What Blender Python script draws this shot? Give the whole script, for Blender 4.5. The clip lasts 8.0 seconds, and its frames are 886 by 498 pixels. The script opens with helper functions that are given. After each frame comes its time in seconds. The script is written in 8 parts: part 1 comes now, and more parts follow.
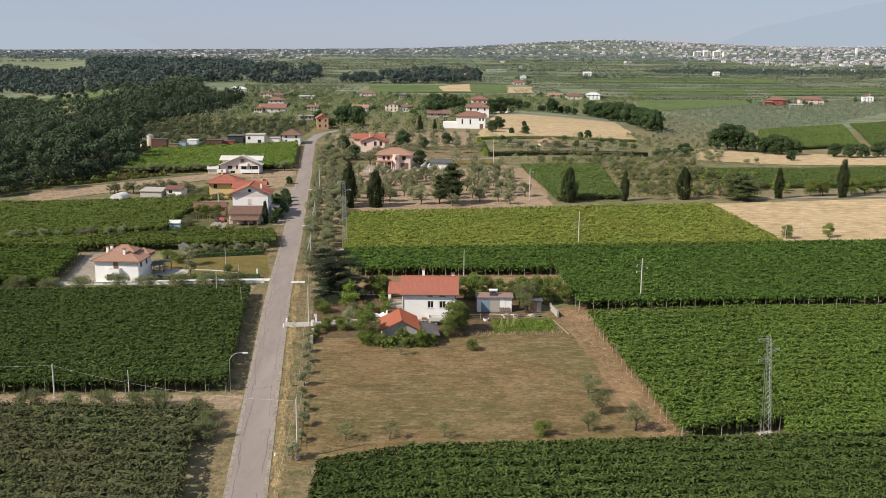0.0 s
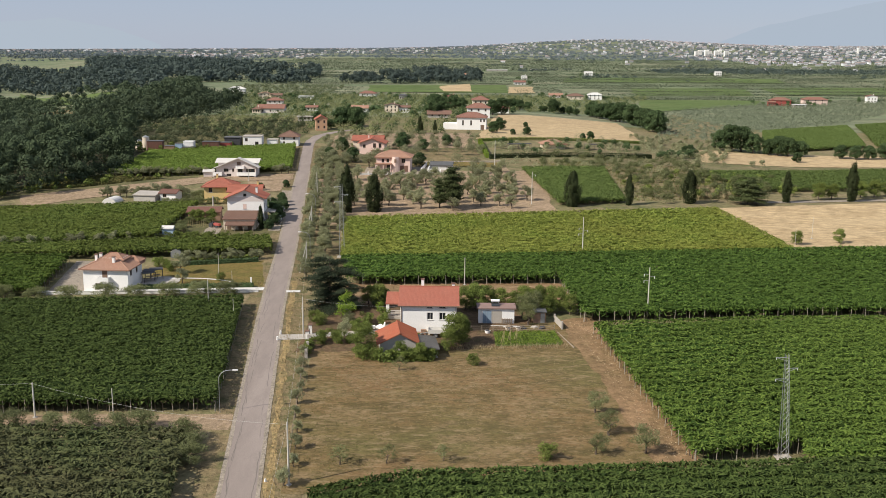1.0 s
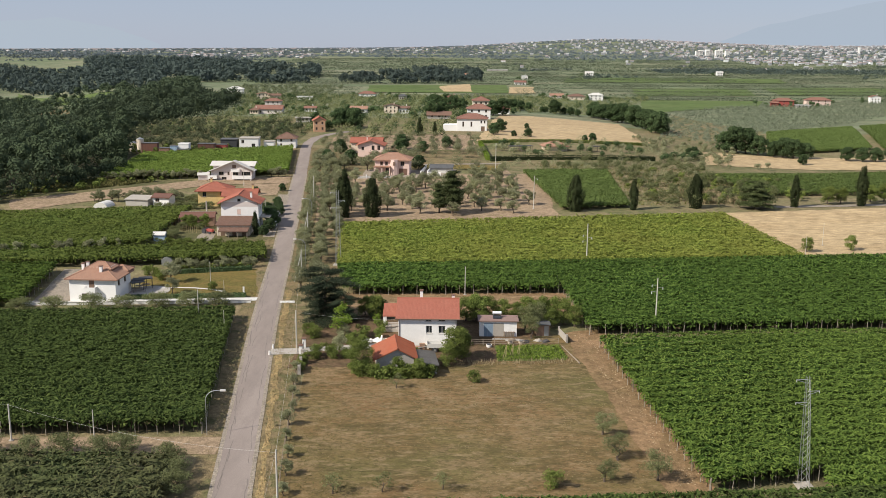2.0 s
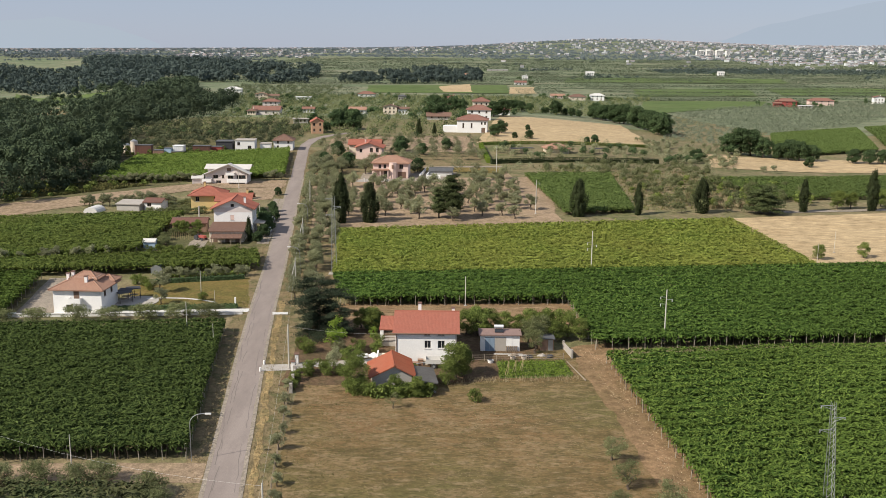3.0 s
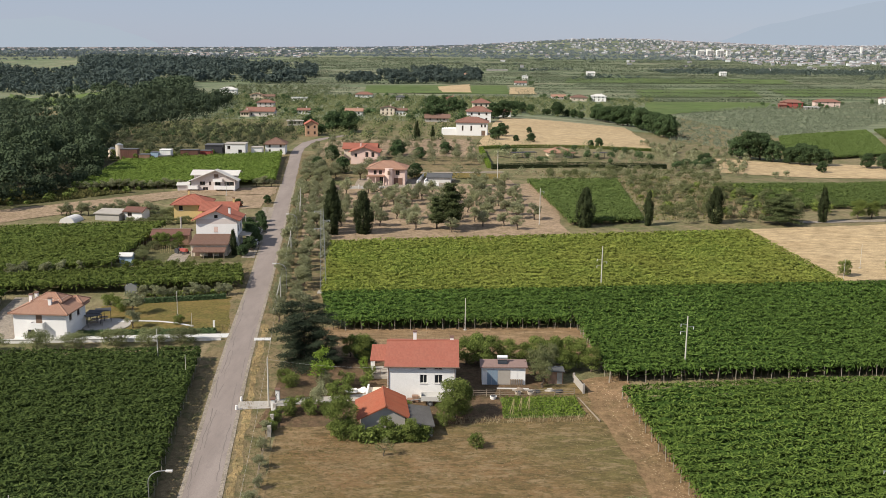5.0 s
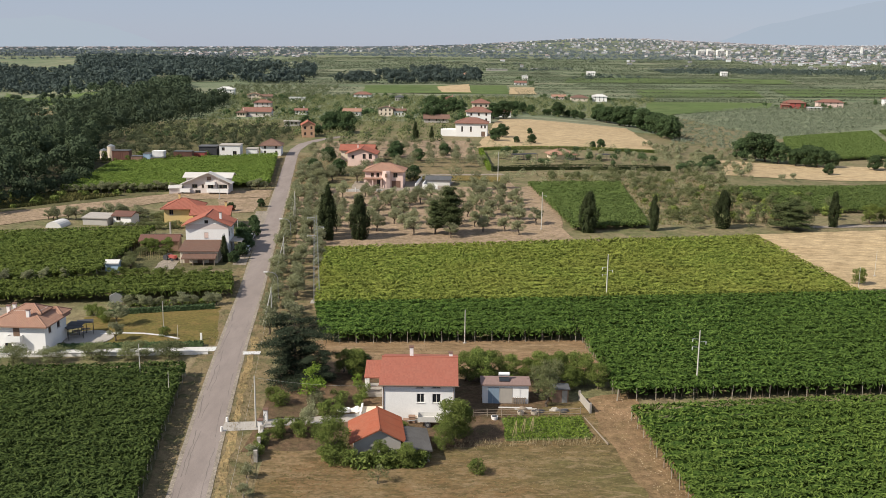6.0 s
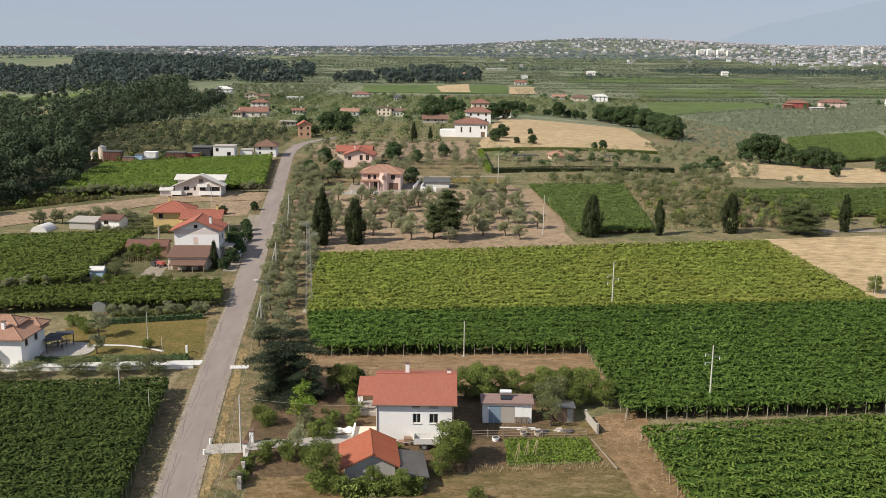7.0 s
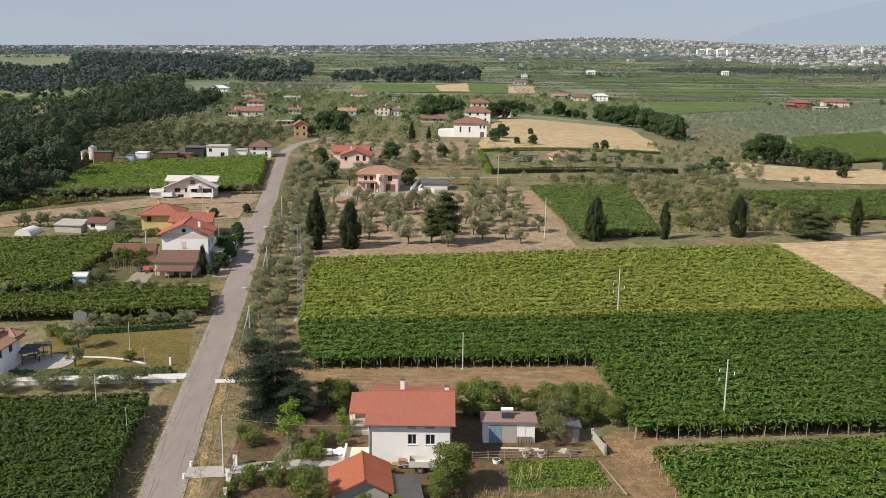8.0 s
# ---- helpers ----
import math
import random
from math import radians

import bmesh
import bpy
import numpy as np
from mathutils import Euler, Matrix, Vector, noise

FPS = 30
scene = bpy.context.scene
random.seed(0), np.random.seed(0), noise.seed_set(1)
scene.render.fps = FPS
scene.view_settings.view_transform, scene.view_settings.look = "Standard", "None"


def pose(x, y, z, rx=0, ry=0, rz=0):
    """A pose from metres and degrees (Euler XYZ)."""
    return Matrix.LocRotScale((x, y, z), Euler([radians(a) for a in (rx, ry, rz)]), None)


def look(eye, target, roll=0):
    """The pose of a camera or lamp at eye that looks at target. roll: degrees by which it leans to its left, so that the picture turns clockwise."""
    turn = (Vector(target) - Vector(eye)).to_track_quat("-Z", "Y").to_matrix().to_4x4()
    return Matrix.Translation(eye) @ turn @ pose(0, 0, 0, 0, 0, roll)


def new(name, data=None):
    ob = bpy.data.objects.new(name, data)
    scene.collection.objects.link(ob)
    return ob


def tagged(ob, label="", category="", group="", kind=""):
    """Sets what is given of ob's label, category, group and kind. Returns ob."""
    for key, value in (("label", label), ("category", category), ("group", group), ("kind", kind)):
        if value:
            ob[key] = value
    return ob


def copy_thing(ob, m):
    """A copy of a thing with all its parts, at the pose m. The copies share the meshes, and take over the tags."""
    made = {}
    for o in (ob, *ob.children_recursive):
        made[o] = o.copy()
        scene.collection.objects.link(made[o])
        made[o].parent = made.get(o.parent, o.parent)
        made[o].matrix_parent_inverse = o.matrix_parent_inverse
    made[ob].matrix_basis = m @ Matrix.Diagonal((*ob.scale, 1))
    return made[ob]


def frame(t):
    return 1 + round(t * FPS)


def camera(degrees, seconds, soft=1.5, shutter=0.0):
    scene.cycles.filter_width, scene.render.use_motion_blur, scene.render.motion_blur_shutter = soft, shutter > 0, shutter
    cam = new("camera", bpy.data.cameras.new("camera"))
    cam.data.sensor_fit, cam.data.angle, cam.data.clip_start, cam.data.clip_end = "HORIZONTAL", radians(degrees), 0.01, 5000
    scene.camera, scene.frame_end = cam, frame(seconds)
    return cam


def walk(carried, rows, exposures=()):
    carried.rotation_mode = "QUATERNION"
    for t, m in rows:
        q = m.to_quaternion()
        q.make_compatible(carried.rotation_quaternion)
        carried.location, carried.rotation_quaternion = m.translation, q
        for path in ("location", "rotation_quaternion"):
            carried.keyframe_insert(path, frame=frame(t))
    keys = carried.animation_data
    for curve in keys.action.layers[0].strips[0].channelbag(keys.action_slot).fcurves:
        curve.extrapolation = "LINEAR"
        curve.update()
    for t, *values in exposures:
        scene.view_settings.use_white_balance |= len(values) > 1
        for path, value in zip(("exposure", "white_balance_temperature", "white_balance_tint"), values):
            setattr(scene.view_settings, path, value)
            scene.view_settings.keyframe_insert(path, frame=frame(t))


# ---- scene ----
cam = camera(50.0, 8.0, soft=0.88)
# seconds, eye x, y, z, tilt, roll, yaw
PATH = [
    (0.0, 0.77, 1.73, 49.84, 78.020, 0.520, 0.170),
    (1.0, 0.83, 8.29, 50.18, 77.984, 0.519, 0.203),
    (2.0, 0.87, 15.25, 50.50, 77.958, 0.532, 0.206),
    (3.0, 0.91, 22.56, 50.75, 77.938, 0.548, 0.200),
    (4.0, 0.96, 30.11, 50.90, 77.922, 0.582, 0.180),
    (5.0, 1.03, 37.83, 50.94, 77.908, 0.613, 0.139),
    (6.0, 1.13, 45.64, 50.82, 77.891, 0.658, 0.100),
    (7.0, 1.28, 53.44, 50.51, 77.871, 0.703, 0.056),
    (8.0, 1.47, 61.15, 49.98, 77.844, 0.737, 0.001),
]
EXPOSURE = 0.30
walk(cam, [(t, pose(x, y, z, rx, 0, rz) @ pose(0, 0, 0, 0, 0, roll)) for t, x, y, z, rx, roll, rz in PATH],
     exposures=[(0.0, EXPOSURE), (8.0, EXPOSURE - 0.04)])

# ---- sky and sun ----
SUN_FROM = Vector((-0.88, -0.47, 0.0)).normalized()
SUN_HEIGHT = radians(40)
world = bpy.data.worlds.new("sky")
scene.world = world
world.use_nodes = True
wn, wl = world.node_tree.nodes, world.node_tree.links
sky = wn.new("ShaderNodeTexSky")
sky.sky_type = "NISHITA"
sky.sun_disc = False
sky.sun_elevation = SUN_HEIGHT
sky.sun_rotation = math.atan2(SUN_FROM.x, SUN_FROM.y)
sky.dust_density = 0.15
sky.air_density = 1.0
sky.ozone_density = 3.0
wn["Background"].inputs["Strength"].default_value = 0.105
# thin summer haze greys the whole sky evenly
haze = wn.new("ShaderNodeMix")
haze.data_type = "RGBA"
haze.inputs[0].default_value = 0.86
haze.inputs[7].default_value = (2.95, 3.42, 4.48, 1.0)
wl.new(sky.outputs["Color"], haze.inputs[6])
wl.new(haze.outputs[2], wn["Background"].inputs["Color"])
sun_data = bpy.data.lights.new("sun", "SUN")
sun_data.energy = 5.0
sun_data.angle = radians(0.6)
sun_data.color = (1.0, 0.93, 0.82)
sun = new("sun", sun_data)
sun_at = SUN_FROM * math.cos(SUN_HEIGHT) + Vector((0, 0, math.sin(SUN_HEIGHT)))
sun.matrix_world = look(sun_at * 100, (0, 0, 0))


# ---- the lie of the land ----
# ground-begin
def smooth(a, b, v):
    s = np.clip((v - a) / (b - a), 0, 1)
    return s * s * (3 - 2 * s)


RIDGE_Y = [-400, 0, 120, 200, 280, 440, 560, 900, 1500, 2500, 3600, 4800]
RIDGE_Z = [-8, -1, 1.5, 3.2, 5.5, 10.0, 10.5, 5, 13, 24, 38, 44]


def ground(x, y):
    """The land's height: a gentle rise along the road, lower plain to its right, a wooded valley to its left."""
    z = np.interp(y, RIDGE_Y, RIDGE_Z)
    z = z - smooth(20, 160, x) * smooth(280, 440, y) * 7 * (1 - smooth(600, 950, y))
    edge = 132 + 0.4 * np.maximum(y - 600, 0)
    valley = smooth(0, 158, -x - edge) * smooth(150, 330, y) * (1 - smooth(1050, 1900, y + x * 0.35))
    far = smooth(1500, 4500, y)
    hill = 34 * np.exp(-(((x - 700) / 520) ** 2)) * smooth(2800, 4400, y)
    return z - 34 * valley + far * x * 0.012 + hill
# ground-end


# ---- building helpers ----
def gz(x, y):
    return float(ground(x, y))


def np_mesh(name, verts, faces, mat, parent=None, label="", shade_smooth=False):
    """One mesh object from arrays of vertices and of faces with one number of corners."""
    verts, faces = np.asarray(verts, np.float32), np.asarray(faces, np.int32)
    me = bpy.data.meshes.new(name)
    me.vertices.add(len(verts))
    me.vertices.foreach_set("co", verts.ravel())
    count, corners = faces.shape
    me.loops.add(count * corners)
    me.loops.foreach_set("vertex_index", faces.ravel())
    me.polygons.add(count)
    me.polygons.foreach_set("loop_start", np.arange(count, dtype=np.int32) * corners)
    me.polygons.foreach_set("loop_total", np.full(count, corners, np.int32))
    me.polygons.foreach_set("use_smooth", np.full(count, shade_smooth))
    me.update(calc_edges=True)
    me.materials.append(mat)
    ob = new(name, me)
    if parent:
        ob.parent = parent
    return tagged(ob, label)


def part(name, bm, material, parent, label="", shade_smooth=False):
    me = bpy.data.meshes.new(name)
    bmesh.ops.recalc_face_normals(bm, faces=bm.faces)
    if shade_smooth:
        for f in bm.faces:
            f.smooth = True
    bm.to_mesh(me)
    bm.free()
    me.materials.append(material)
    ob = new(name, me)
    ob.parent = parent
    return tagged(ob, label)


def thing(name, x, y, label, category, group="", turn=0.0, z=None, kind=""):
    ob = new(name)
    ob.empty_display_size = 0.3
    ob.matrix_basis = pose(x, y, gz(x, y) if z is None else z, 0, 0, turn)
    return tagged(ob, label, category, group, kind)


def box(bm, x0, x1, y0, y1, z0, z1):
    vs = [bm.verts.new((x, y, z)) for z in (z0, z1) for x, y in ((x0, y0), (x1, y0), (x1, y1), (x0, y1))]
    for q in ((3, 2, 1, 0), (4, 5, 6, 7), (0, 1, 5, 4), (1, 2, 6, 5), (2, 3, 7, 6), (3, 0, 4, 7)):
        bm.faces.new([vs[i] for i in q])
    return bm


def boxes(*sizes):
    bm = bmesh.new()
    for s in sizes:
        box(bm, *s)
    return bm


def rod(bm, a, b, r0, r1=None, sides=7):
    """A tapered bar from a to b."""
    r1 = r0 if r1 is None else r1
    a, b = Vector(a), Vector(b)
    q = (b - a).to_track_quat("Z", "Y")
    rings = []
    for p, r in ((a, r0), (b, r1)):
        rings.append([bm.verts.new(p + q @ Vector((r * math.cos(k * math.tau / sides), r * math.sin(k * math.tau / sides), 0))) for k in range(sides)])
    for k in range(sides):
        bm.faces.new((rings[0][k], rings[0][(k + 1) % sides], rings[1][(k + 1) % sides], rings[1][k]))
    bm.faces.new(rings[0][::-1])
    bm.faces.new(rings[1])
    return bm


def rods(*some, sides=7):
    bm = bmesh.new()
    for s in some:
        rod(bm, *s, sides=sides)
    return bm


def tube(bm, points, r, sides=5):
    """One unbroken round bar along points."""
    points = [Vector(p) for p in points]
    rings = []
    for k, p in enumerate(points):
        d = points[min(k + 1, len(points) - 1)] - points[max(k - 1, 0)]
        q = d.to_track_quat("Z", "Y")
        rings.append([bm.verts.new(p + q @ Vector((r * math.cos(j * math.tau / sides), r * math.sin(j * math.tau / sides), 0))) for j in range(sides)])
    for a, b in zip(rings, rings[1:]):
        for j in range(sides):
            bm.faces.new((a[j], a[(j + 1) % sides], b[(j + 1) % sides], b[j]))
    bm.faces.new(rings[0][::-1])
    bm.faces.new(rings[-1])
    return bm


def ripple(x, y, scale, seed, octaves=3):
    """Smooth unevenness between about -1 and 1, from turned sine waves."""
    rng = np.random.RandomState(seed)
    out, size = np.zeros(np.shape(x)), 1.0
    for _ in range(octaves):
        for _ in range(3):
            a, p, k = rng.rand() * math.tau, rng.rand() * math.tau, rng.uniform(0.7, 1.4) / scale
            out = out + size * np.sin((np.cos(a) * x + np.sin(a) * y) * k * math.tau + p)
        size, scale = size * 0.55, scale * 0.45
    return out / 4.5


def unit(v):
    return v / np.maximum(np.linalg.norm(v, axis=1, keepdims=True), 1e-6)


def cards(points, normals, size, rng, loose=0.7, slim=0.62):
    """A small bent leafy blade at each point, facing roughly along its normal."""
    n = len(points)
    nrm = unit(normals + loose * rng.randn(n, 3))
    t = unit(np.cross(nrm, rng.randn(n, 3)))
    b = np.cross(nrm, t)
    s = (np.asarray(size) * rng.uniform(0.6, 1.35, n))[:, None]
    bend = nrm * s * rng.uniform(-0.1, 0.35, n)[:, None]
    verts = np.stack([points + t * s, points + b * s * slim + bend, points - t * s, points - b * s * slim + bend], 1).reshape(-1, 3)
    return verts, np.arange(4 * n).reshape(-1, 4)


def shoots(points, length, rng):
    """Long arching leafy shoots, each two joined blades that rise and then droop."""
    n = len(points)
    a = rng.rand(n) * math.tau
    d = np.stack([np.cos(a), np.sin(a), rng.uniform(-0.05, 0.5, n)], 1)
    side = np.stack([-np.sin(a), np.cos(a), rng.uniform(-0.4, 0.4, n)], 1)
    s = (length * rng.uniform(0.5, 1.2, n))[:, None]
    w = side * (0.1 * length * rng.uniform(0.7, 1.4, n))[:, None]
    mid = points + d * s * 0.5
    tip = points + d * s * [0.95, 0.95, 0.1]
    verts = np.stack([points - w * 0.6, points + w * 0.6, mid + w, mid - w, tip + w * 0.25, tip - w * 0.25], 1).reshape(-1, 3)
    i = np.arange(n)[:, None] * 6
    faces = np.concatenate([i + [0, 1, 2, 3], i + [3, 2, 4, 5]])
    return verts, faces


def shell(rng, centre, radii, n, inner=0.55):
    """Points in the outer part of an ellipsoid, with their outward ways."""
    d = unit(rng.randn(n, 3))
    r = rng.uniform(inner, 1.0, n)[:, None]
    return np.asarray(centre) + d * r * np.asarray(radii), d


def patch(name, corners, lift, mat, nu, nv, wobble=0.0, label="", category="", kind="structure", seed=3):
    """A sheet laid on the land between four corners, in order round it, with slightly uneven borders."""
    c = np.array(corners, float)
    u, v = np.meshgrid(np.linspace(0, 1, nu + 1), np.linspace(0, 1, nv + 1))
    x = (1 - v) * ((1 - u) * c[0, 0] + u * c[1, 0]) + v * ((1 - u) * c[3, 0] + u * c[2, 0])
    y = (1 - v) * ((1 - u) * c[0, 1] + u * c[1, 1]) + v * ((1 - u) * c[3, 1] + u * c[2, 1])
    if wobble:
        edge = np.maximum(np.abs(u - 0.5), np.abs(v - 0.5)) * 2
        w = wobble * smooth(0.8, 1.0, edge)
        dx, dy = ripple(x, y, 12 * wobble + 2, seed) * w, ripple(y, x, 12 * wobble + 2, seed + 1) * w
        x, y = x + dx, y + dy
    z = ground(x, y) + lift
    i = np.arange((nu + 1) * (nv + 1)).reshape(nv + 1, nu + 1)
    f = np.stack([i[:-1, :-1], i[:-1, 1:], i[1:, 1:], i[1:, :-1]], -1).reshape(-1, 4)
    ob = np_mesh(name, np.stack([x, y, z], -1).reshape(-1, 3), f, mat, shade_smooth=True)
    return tagged(ob, label, category, "", kind)


def strip(name, line, half, lift, mat, label="", category="", kind="structure", step=4.0, ragged=0.0, seed=5):
    """A band of even width along a line of points on the land."""
    pts = [Vector((*p, 0)) for p in line]
    dense = []
    for a, b in zip(pts, pts[1:]):
        n = max(1, int((b - a).length / step))
        dense += [a.lerp(b, k / n) for k in range(n)]
    dense.append(pts[-1])
    rng = random.Random(seed)
    verts, m = [], 4
    for k, p in enumerate(dense):
        d = (dense[min(k + 1, len(dense) - 1)] - dense[max(k - 1, 0)]).normalized()
        s = Vector((d.y, -d.x, 0))
        l, r = half + rng.uniform(-ragged, ragged), half + rng.uniform(-ragged, ragged)
        for j in range(m + 1):
            q = p + s * (-l + (l + r) * j / m)
            verts.append((q.x, q.y, gz(q.x, q.y) + lift))
    faces = [(k * (m + 1) + j, k * (m + 1) + j + 1, (k + 1) * (m + 1) + j + 1, (k + 1) * (m + 1) + j) for k in range(len(dense) - 1) for j in range(m)]
    ob = np_mesh(name, verts, faces, mat, shade_smooth=True)
    return tagged(ob, label, category, "", kind)


# ---- materials ----
def material(name, rough=0.8, spec=0.3, metal=0.0):
    m = bpy.data.materials.new(name)
    m.use_nodes = True
    p = m.node_tree.nodes["Principled BSDF"]
    p.inputs["Roughness"].default_value = rough
    p.inputs["Specular IOR Level"].default_value = spec
    p.inputs["Metallic"].default_value = metal
    return m, m.node_tree.nodes, m.node_tree.links, p


def blend(ns, ls, fac, a, b, how="MIX"):
    """A colour mix; fac, a and b are sockets or values."""
    mx = ns.new("ShaderNodeMix")
    mx.data_type, mx.blend_type = "RGBA", how
    for socket, value in ((mx.inputs[0], fac), (mx.inputs[6], a), (mx.inputs[7], b)):
        if isinstance(value, bpy.types.NodeSocket):
            ls.new(value, socket)
        else:
            socket.default_value = value if socket == mx.inputs[0] else (*value, 1.0)
    return mx.outputs[2]


def grain(ns, ls, scale, detail=4.0, rough=0.6, stretch=(1, 1, 1), low=0.35, high=0.65):
    """Noise in world metres, spread to 0..1."""
    tc, mp, nz, rp = ns.new("ShaderNodeNewGeometry"), ns.new("ShaderNodeMapping"), ns.new("ShaderNodeTexNoise"), ns.new("ShaderNodeMapRange")
    mp.inputs["Scale"].default_value = stretch
    nz.inputs["Scale"].default_value, nz.inputs["Detail"].default_value, nz.inputs["Roughness"].default_value = scale, detail, rough
    rp.inputs["From Min"].default_value, rp.inputs["From Max"].default_value = low, high
    ls.new(tc.outputs["Position"], mp.inputs["Vector"])
    ls.new(mp.outputs["Vector"], nz.inputs["Vector"])
    ls.new(nz.outputs["Fac"], rp.inputs["Value"])
    return rp.outputs["Result"]


def bump(ns, ls, p, height, strength, distance):
    b = ns.new("ShaderNodeBump")
    b.inputs["Strength"].default_value, b.inputs["Distance"].default_value = strength, distance
    ls.new(height, b.inputs["Height"])
    ls.new(b.outputs["Normal"], p.inputs["Normal"])


def soil(name, a, b, c, coarse=0.06, fine=0.8, stretch=(1, 1, 1), third=0.5, rough=0.95):
    """Earth or dry grass: patches of a and b, flecked with c."""
    m, ns, ls, p = material(name, rough, 0.1)
    big = grain(ns, ls, coarse, 5, 0.6, stretch)
    small = grain(ns, ls, fine, 5, 0.7, stretch, 0.3, 0.7)
    mid = grain(ns, ls, (coarse * fine) ** 0.5, 5, 0.65, stretch, 0.48, 0.62)
    mul = ns.new("ShaderNodeMath")
    mul.operation, mul.inputs[1].default_value = "MULTIPLY", third
    ls.new(mid, mul.inputs[0])
    col = blend(ns, ls, mul.outputs[0], blend(ns, ls, big, a, b), c)
    dark = blend(ns, ls, small, (0.60, 0.60, 0.60), (1.32, 1.32, 1.32))
    grit = blend(ns, ls, grain(ns, ls, fine * 5, 3, 0.7, (1, 1, 1), 0.3, 0.7), (0.72, 0.72, 0.72), (1.25, 1.25, 1.25))
    col = blend(ns, ls, 1.0, col, grit, "MULTIPLY")
    ls.new(blend(ns, ls, 1.0, col, dark, "MULTIPLY"), p.inputs["Base Color"])
    bump(ns, ls, p, small, 0.6, 0.15)
    return m


def leafy(name, dark, light, tint, coarse=0.05, rough=0.6, translucency=0.09):
    """Foliage: every blade its own shade, with broad drifts of tint."""
    m, ns, ls, p = material(name, 0.8, 0.06)
    geo, ramp = ns.new("ShaderNodeNewGeometry"), ns.new("ShaderNodeMapRange")
    ls.new(geo.outputs["Random Per Island"], ramp.inputs["Value"])
    one = blend(ns, ls, ramp.outputs["Result"], dark, light)
    half = ns.new("ShaderNodeMath")
    half.operation, half.inputs[1].default_value = "MULTIPLY", 0.6
    ls.new(grain(ns, ls, coarse, 4, 0.6), half.inputs[0])
    col = blend(ns, ls, half.outputs[0], one, tint)
    info = ns.new("ShaderNodeObjectInfo")
    var = ns.new("ShaderNodeMapRange")
    var.inputs["To Min"].default_value, var.inputs["To Max"].default_value = 0.78, 1.25
    ls.new(info.outputs["Random"], var.inputs["Value"])
    col = blend(ns, ls, 1.0, col, var.outputs["Result"], "MULTIPLY")
    ls.new(col, p.inputs["Base Color"])
    tr, mx = ns.new("ShaderNodeBsdfTranslucent"), ns.new("ShaderNodeMixShader")
    mx.inputs[0].default_value = translucency
    ls.new(col, tr.inputs["Color"])
    ls.new(p.outputs[0], mx.inputs[1])
    ls.new(tr.outputs[0], mx.inputs[2])
    ls.new(mx.outputs[0], ns["Material Output"].inputs["Surface"])
    return m


def coat(name, colour, worn, rough=0.75, coarse=0.5, fine=6.0, amount=0.5, relief=0.08, metal=0.0, stretch=(1, 1, 1)):
    """Plaster, paint, concrete, metal: one colour with stains of another and fine grain."""
    m, ns, ls, p = material(name, rough, 0.3, metal)
    f = ns.new("ShaderNodeMath")
    f.operation, f.inputs[1].default_value = "MULTIPLY", amount
    ls.new(grain(ns, ls, coarse, 6, 0.7, stretch), f.inputs[0])
    fine_g = grain(ns, ls, fine, 3, 0.6, (1, 1, 1), 0.25, 0.75)
    col = blend(ns, ls, f.outputs[0], colour, worn)
    ls.new(blend(ns, ls, 1.0, col, blend(ns, ls, fine_g, (0.93, 0.93, 0.93), (1.05, 1.05, 1.05)), "MULTIPLY"), p.inputs["Base Color"])
    bump(ns, ls, p, fine_g, relief, 0.02)
    return m


def tiled(name, colour, worn, moss, rough=0.85):
    """Clay roof tiles: every course its own shade, weathered patches."""
    m, ns, ls, p = material(name, rough, 0.2)
    big, small = grain(ns, ls, 0.6, 6, 0.7), grain(ns, ls, 5.0, 3, 0.7, (1, 1, 1), 0.3, 0.7)
    info = ns.new("ShaderNodeNewGeometry")
    shade = blend(ns, ls, info.outputs["Random Per Island"], (0.93, 0.93, 0.93), (1.06, 1.06, 1.06))
    col = blend(ns, ls, small, colour, worn)
    f = ns.new("ShaderNodeMath")
    f.operation, f.inputs[1].default_value = "MULTIPLY", 0.5
    ls.new(big, f.inputs[0])
    col = blend(ns, ls, f.outputs[0], col, moss)
    ls.new(blend(ns, ls, 1.0, col, shade, "MULTIPLY"), p.inputs["Base Color"])
    bump(ns, ls, p, small, 0.3, 0.03)
    return m


M_LAND = soil("land", (0.204, 0.167, 0.092), (0.116, 0.124, 0.052), (0.275, 0.205, 0.127), 0.04, 0.7)
M_PLAIN = soil("plain", (0.176, 0.190, 0.118), (0.124, 0.156, 0.084), (0.250, 0.222, 0.146), 0.006, 0.08, (0.3, 1, 1))
M_DRY, ns, ls, p = material("dry_grass", 0.95, 0.1)
dry = blend(ns, ls, grain(ns, ls, 0.03, 5, 0.62, (1, 1.3, 1), 0.40, 0.60), (0.200, 0.124, 0.060), (0.142, 0.118, 0.048))
for fleck_scale, low, high, colour, stretch in ((0.4, 0.47, 0.62, (0.082, 0.066, 0.029), (0.6, 1.2, 1)), (0.13, 0.50, 0.62, (0.255, 0.176, 0.096), (0.8, 1.1, 1)), (0.8, 0.51, 0.62, (0.270, 0.195, 0.110), (0.45, 1.3, 1)), (1.8, 0.50, 0.62, (0.080, 0.068, 0.028), (0.7, 1.1, 1))):
    amount = ns.new("ShaderNodeMath")
    amount.operation, amount.inputs[1].default_value = "MULTIPLY", 0.66
    ls.new(grain(ns, ls, fleck_scale, 6, 0.72, stretch, low, high), amount.inputs[0])
    dry = blend(ns, ls, amount.outputs[0], dry, colour)
dry_fine = grain(ns, ls, 2.4, 5, 0.75, (0.6, 1.3, 1), 0.3, 0.7)
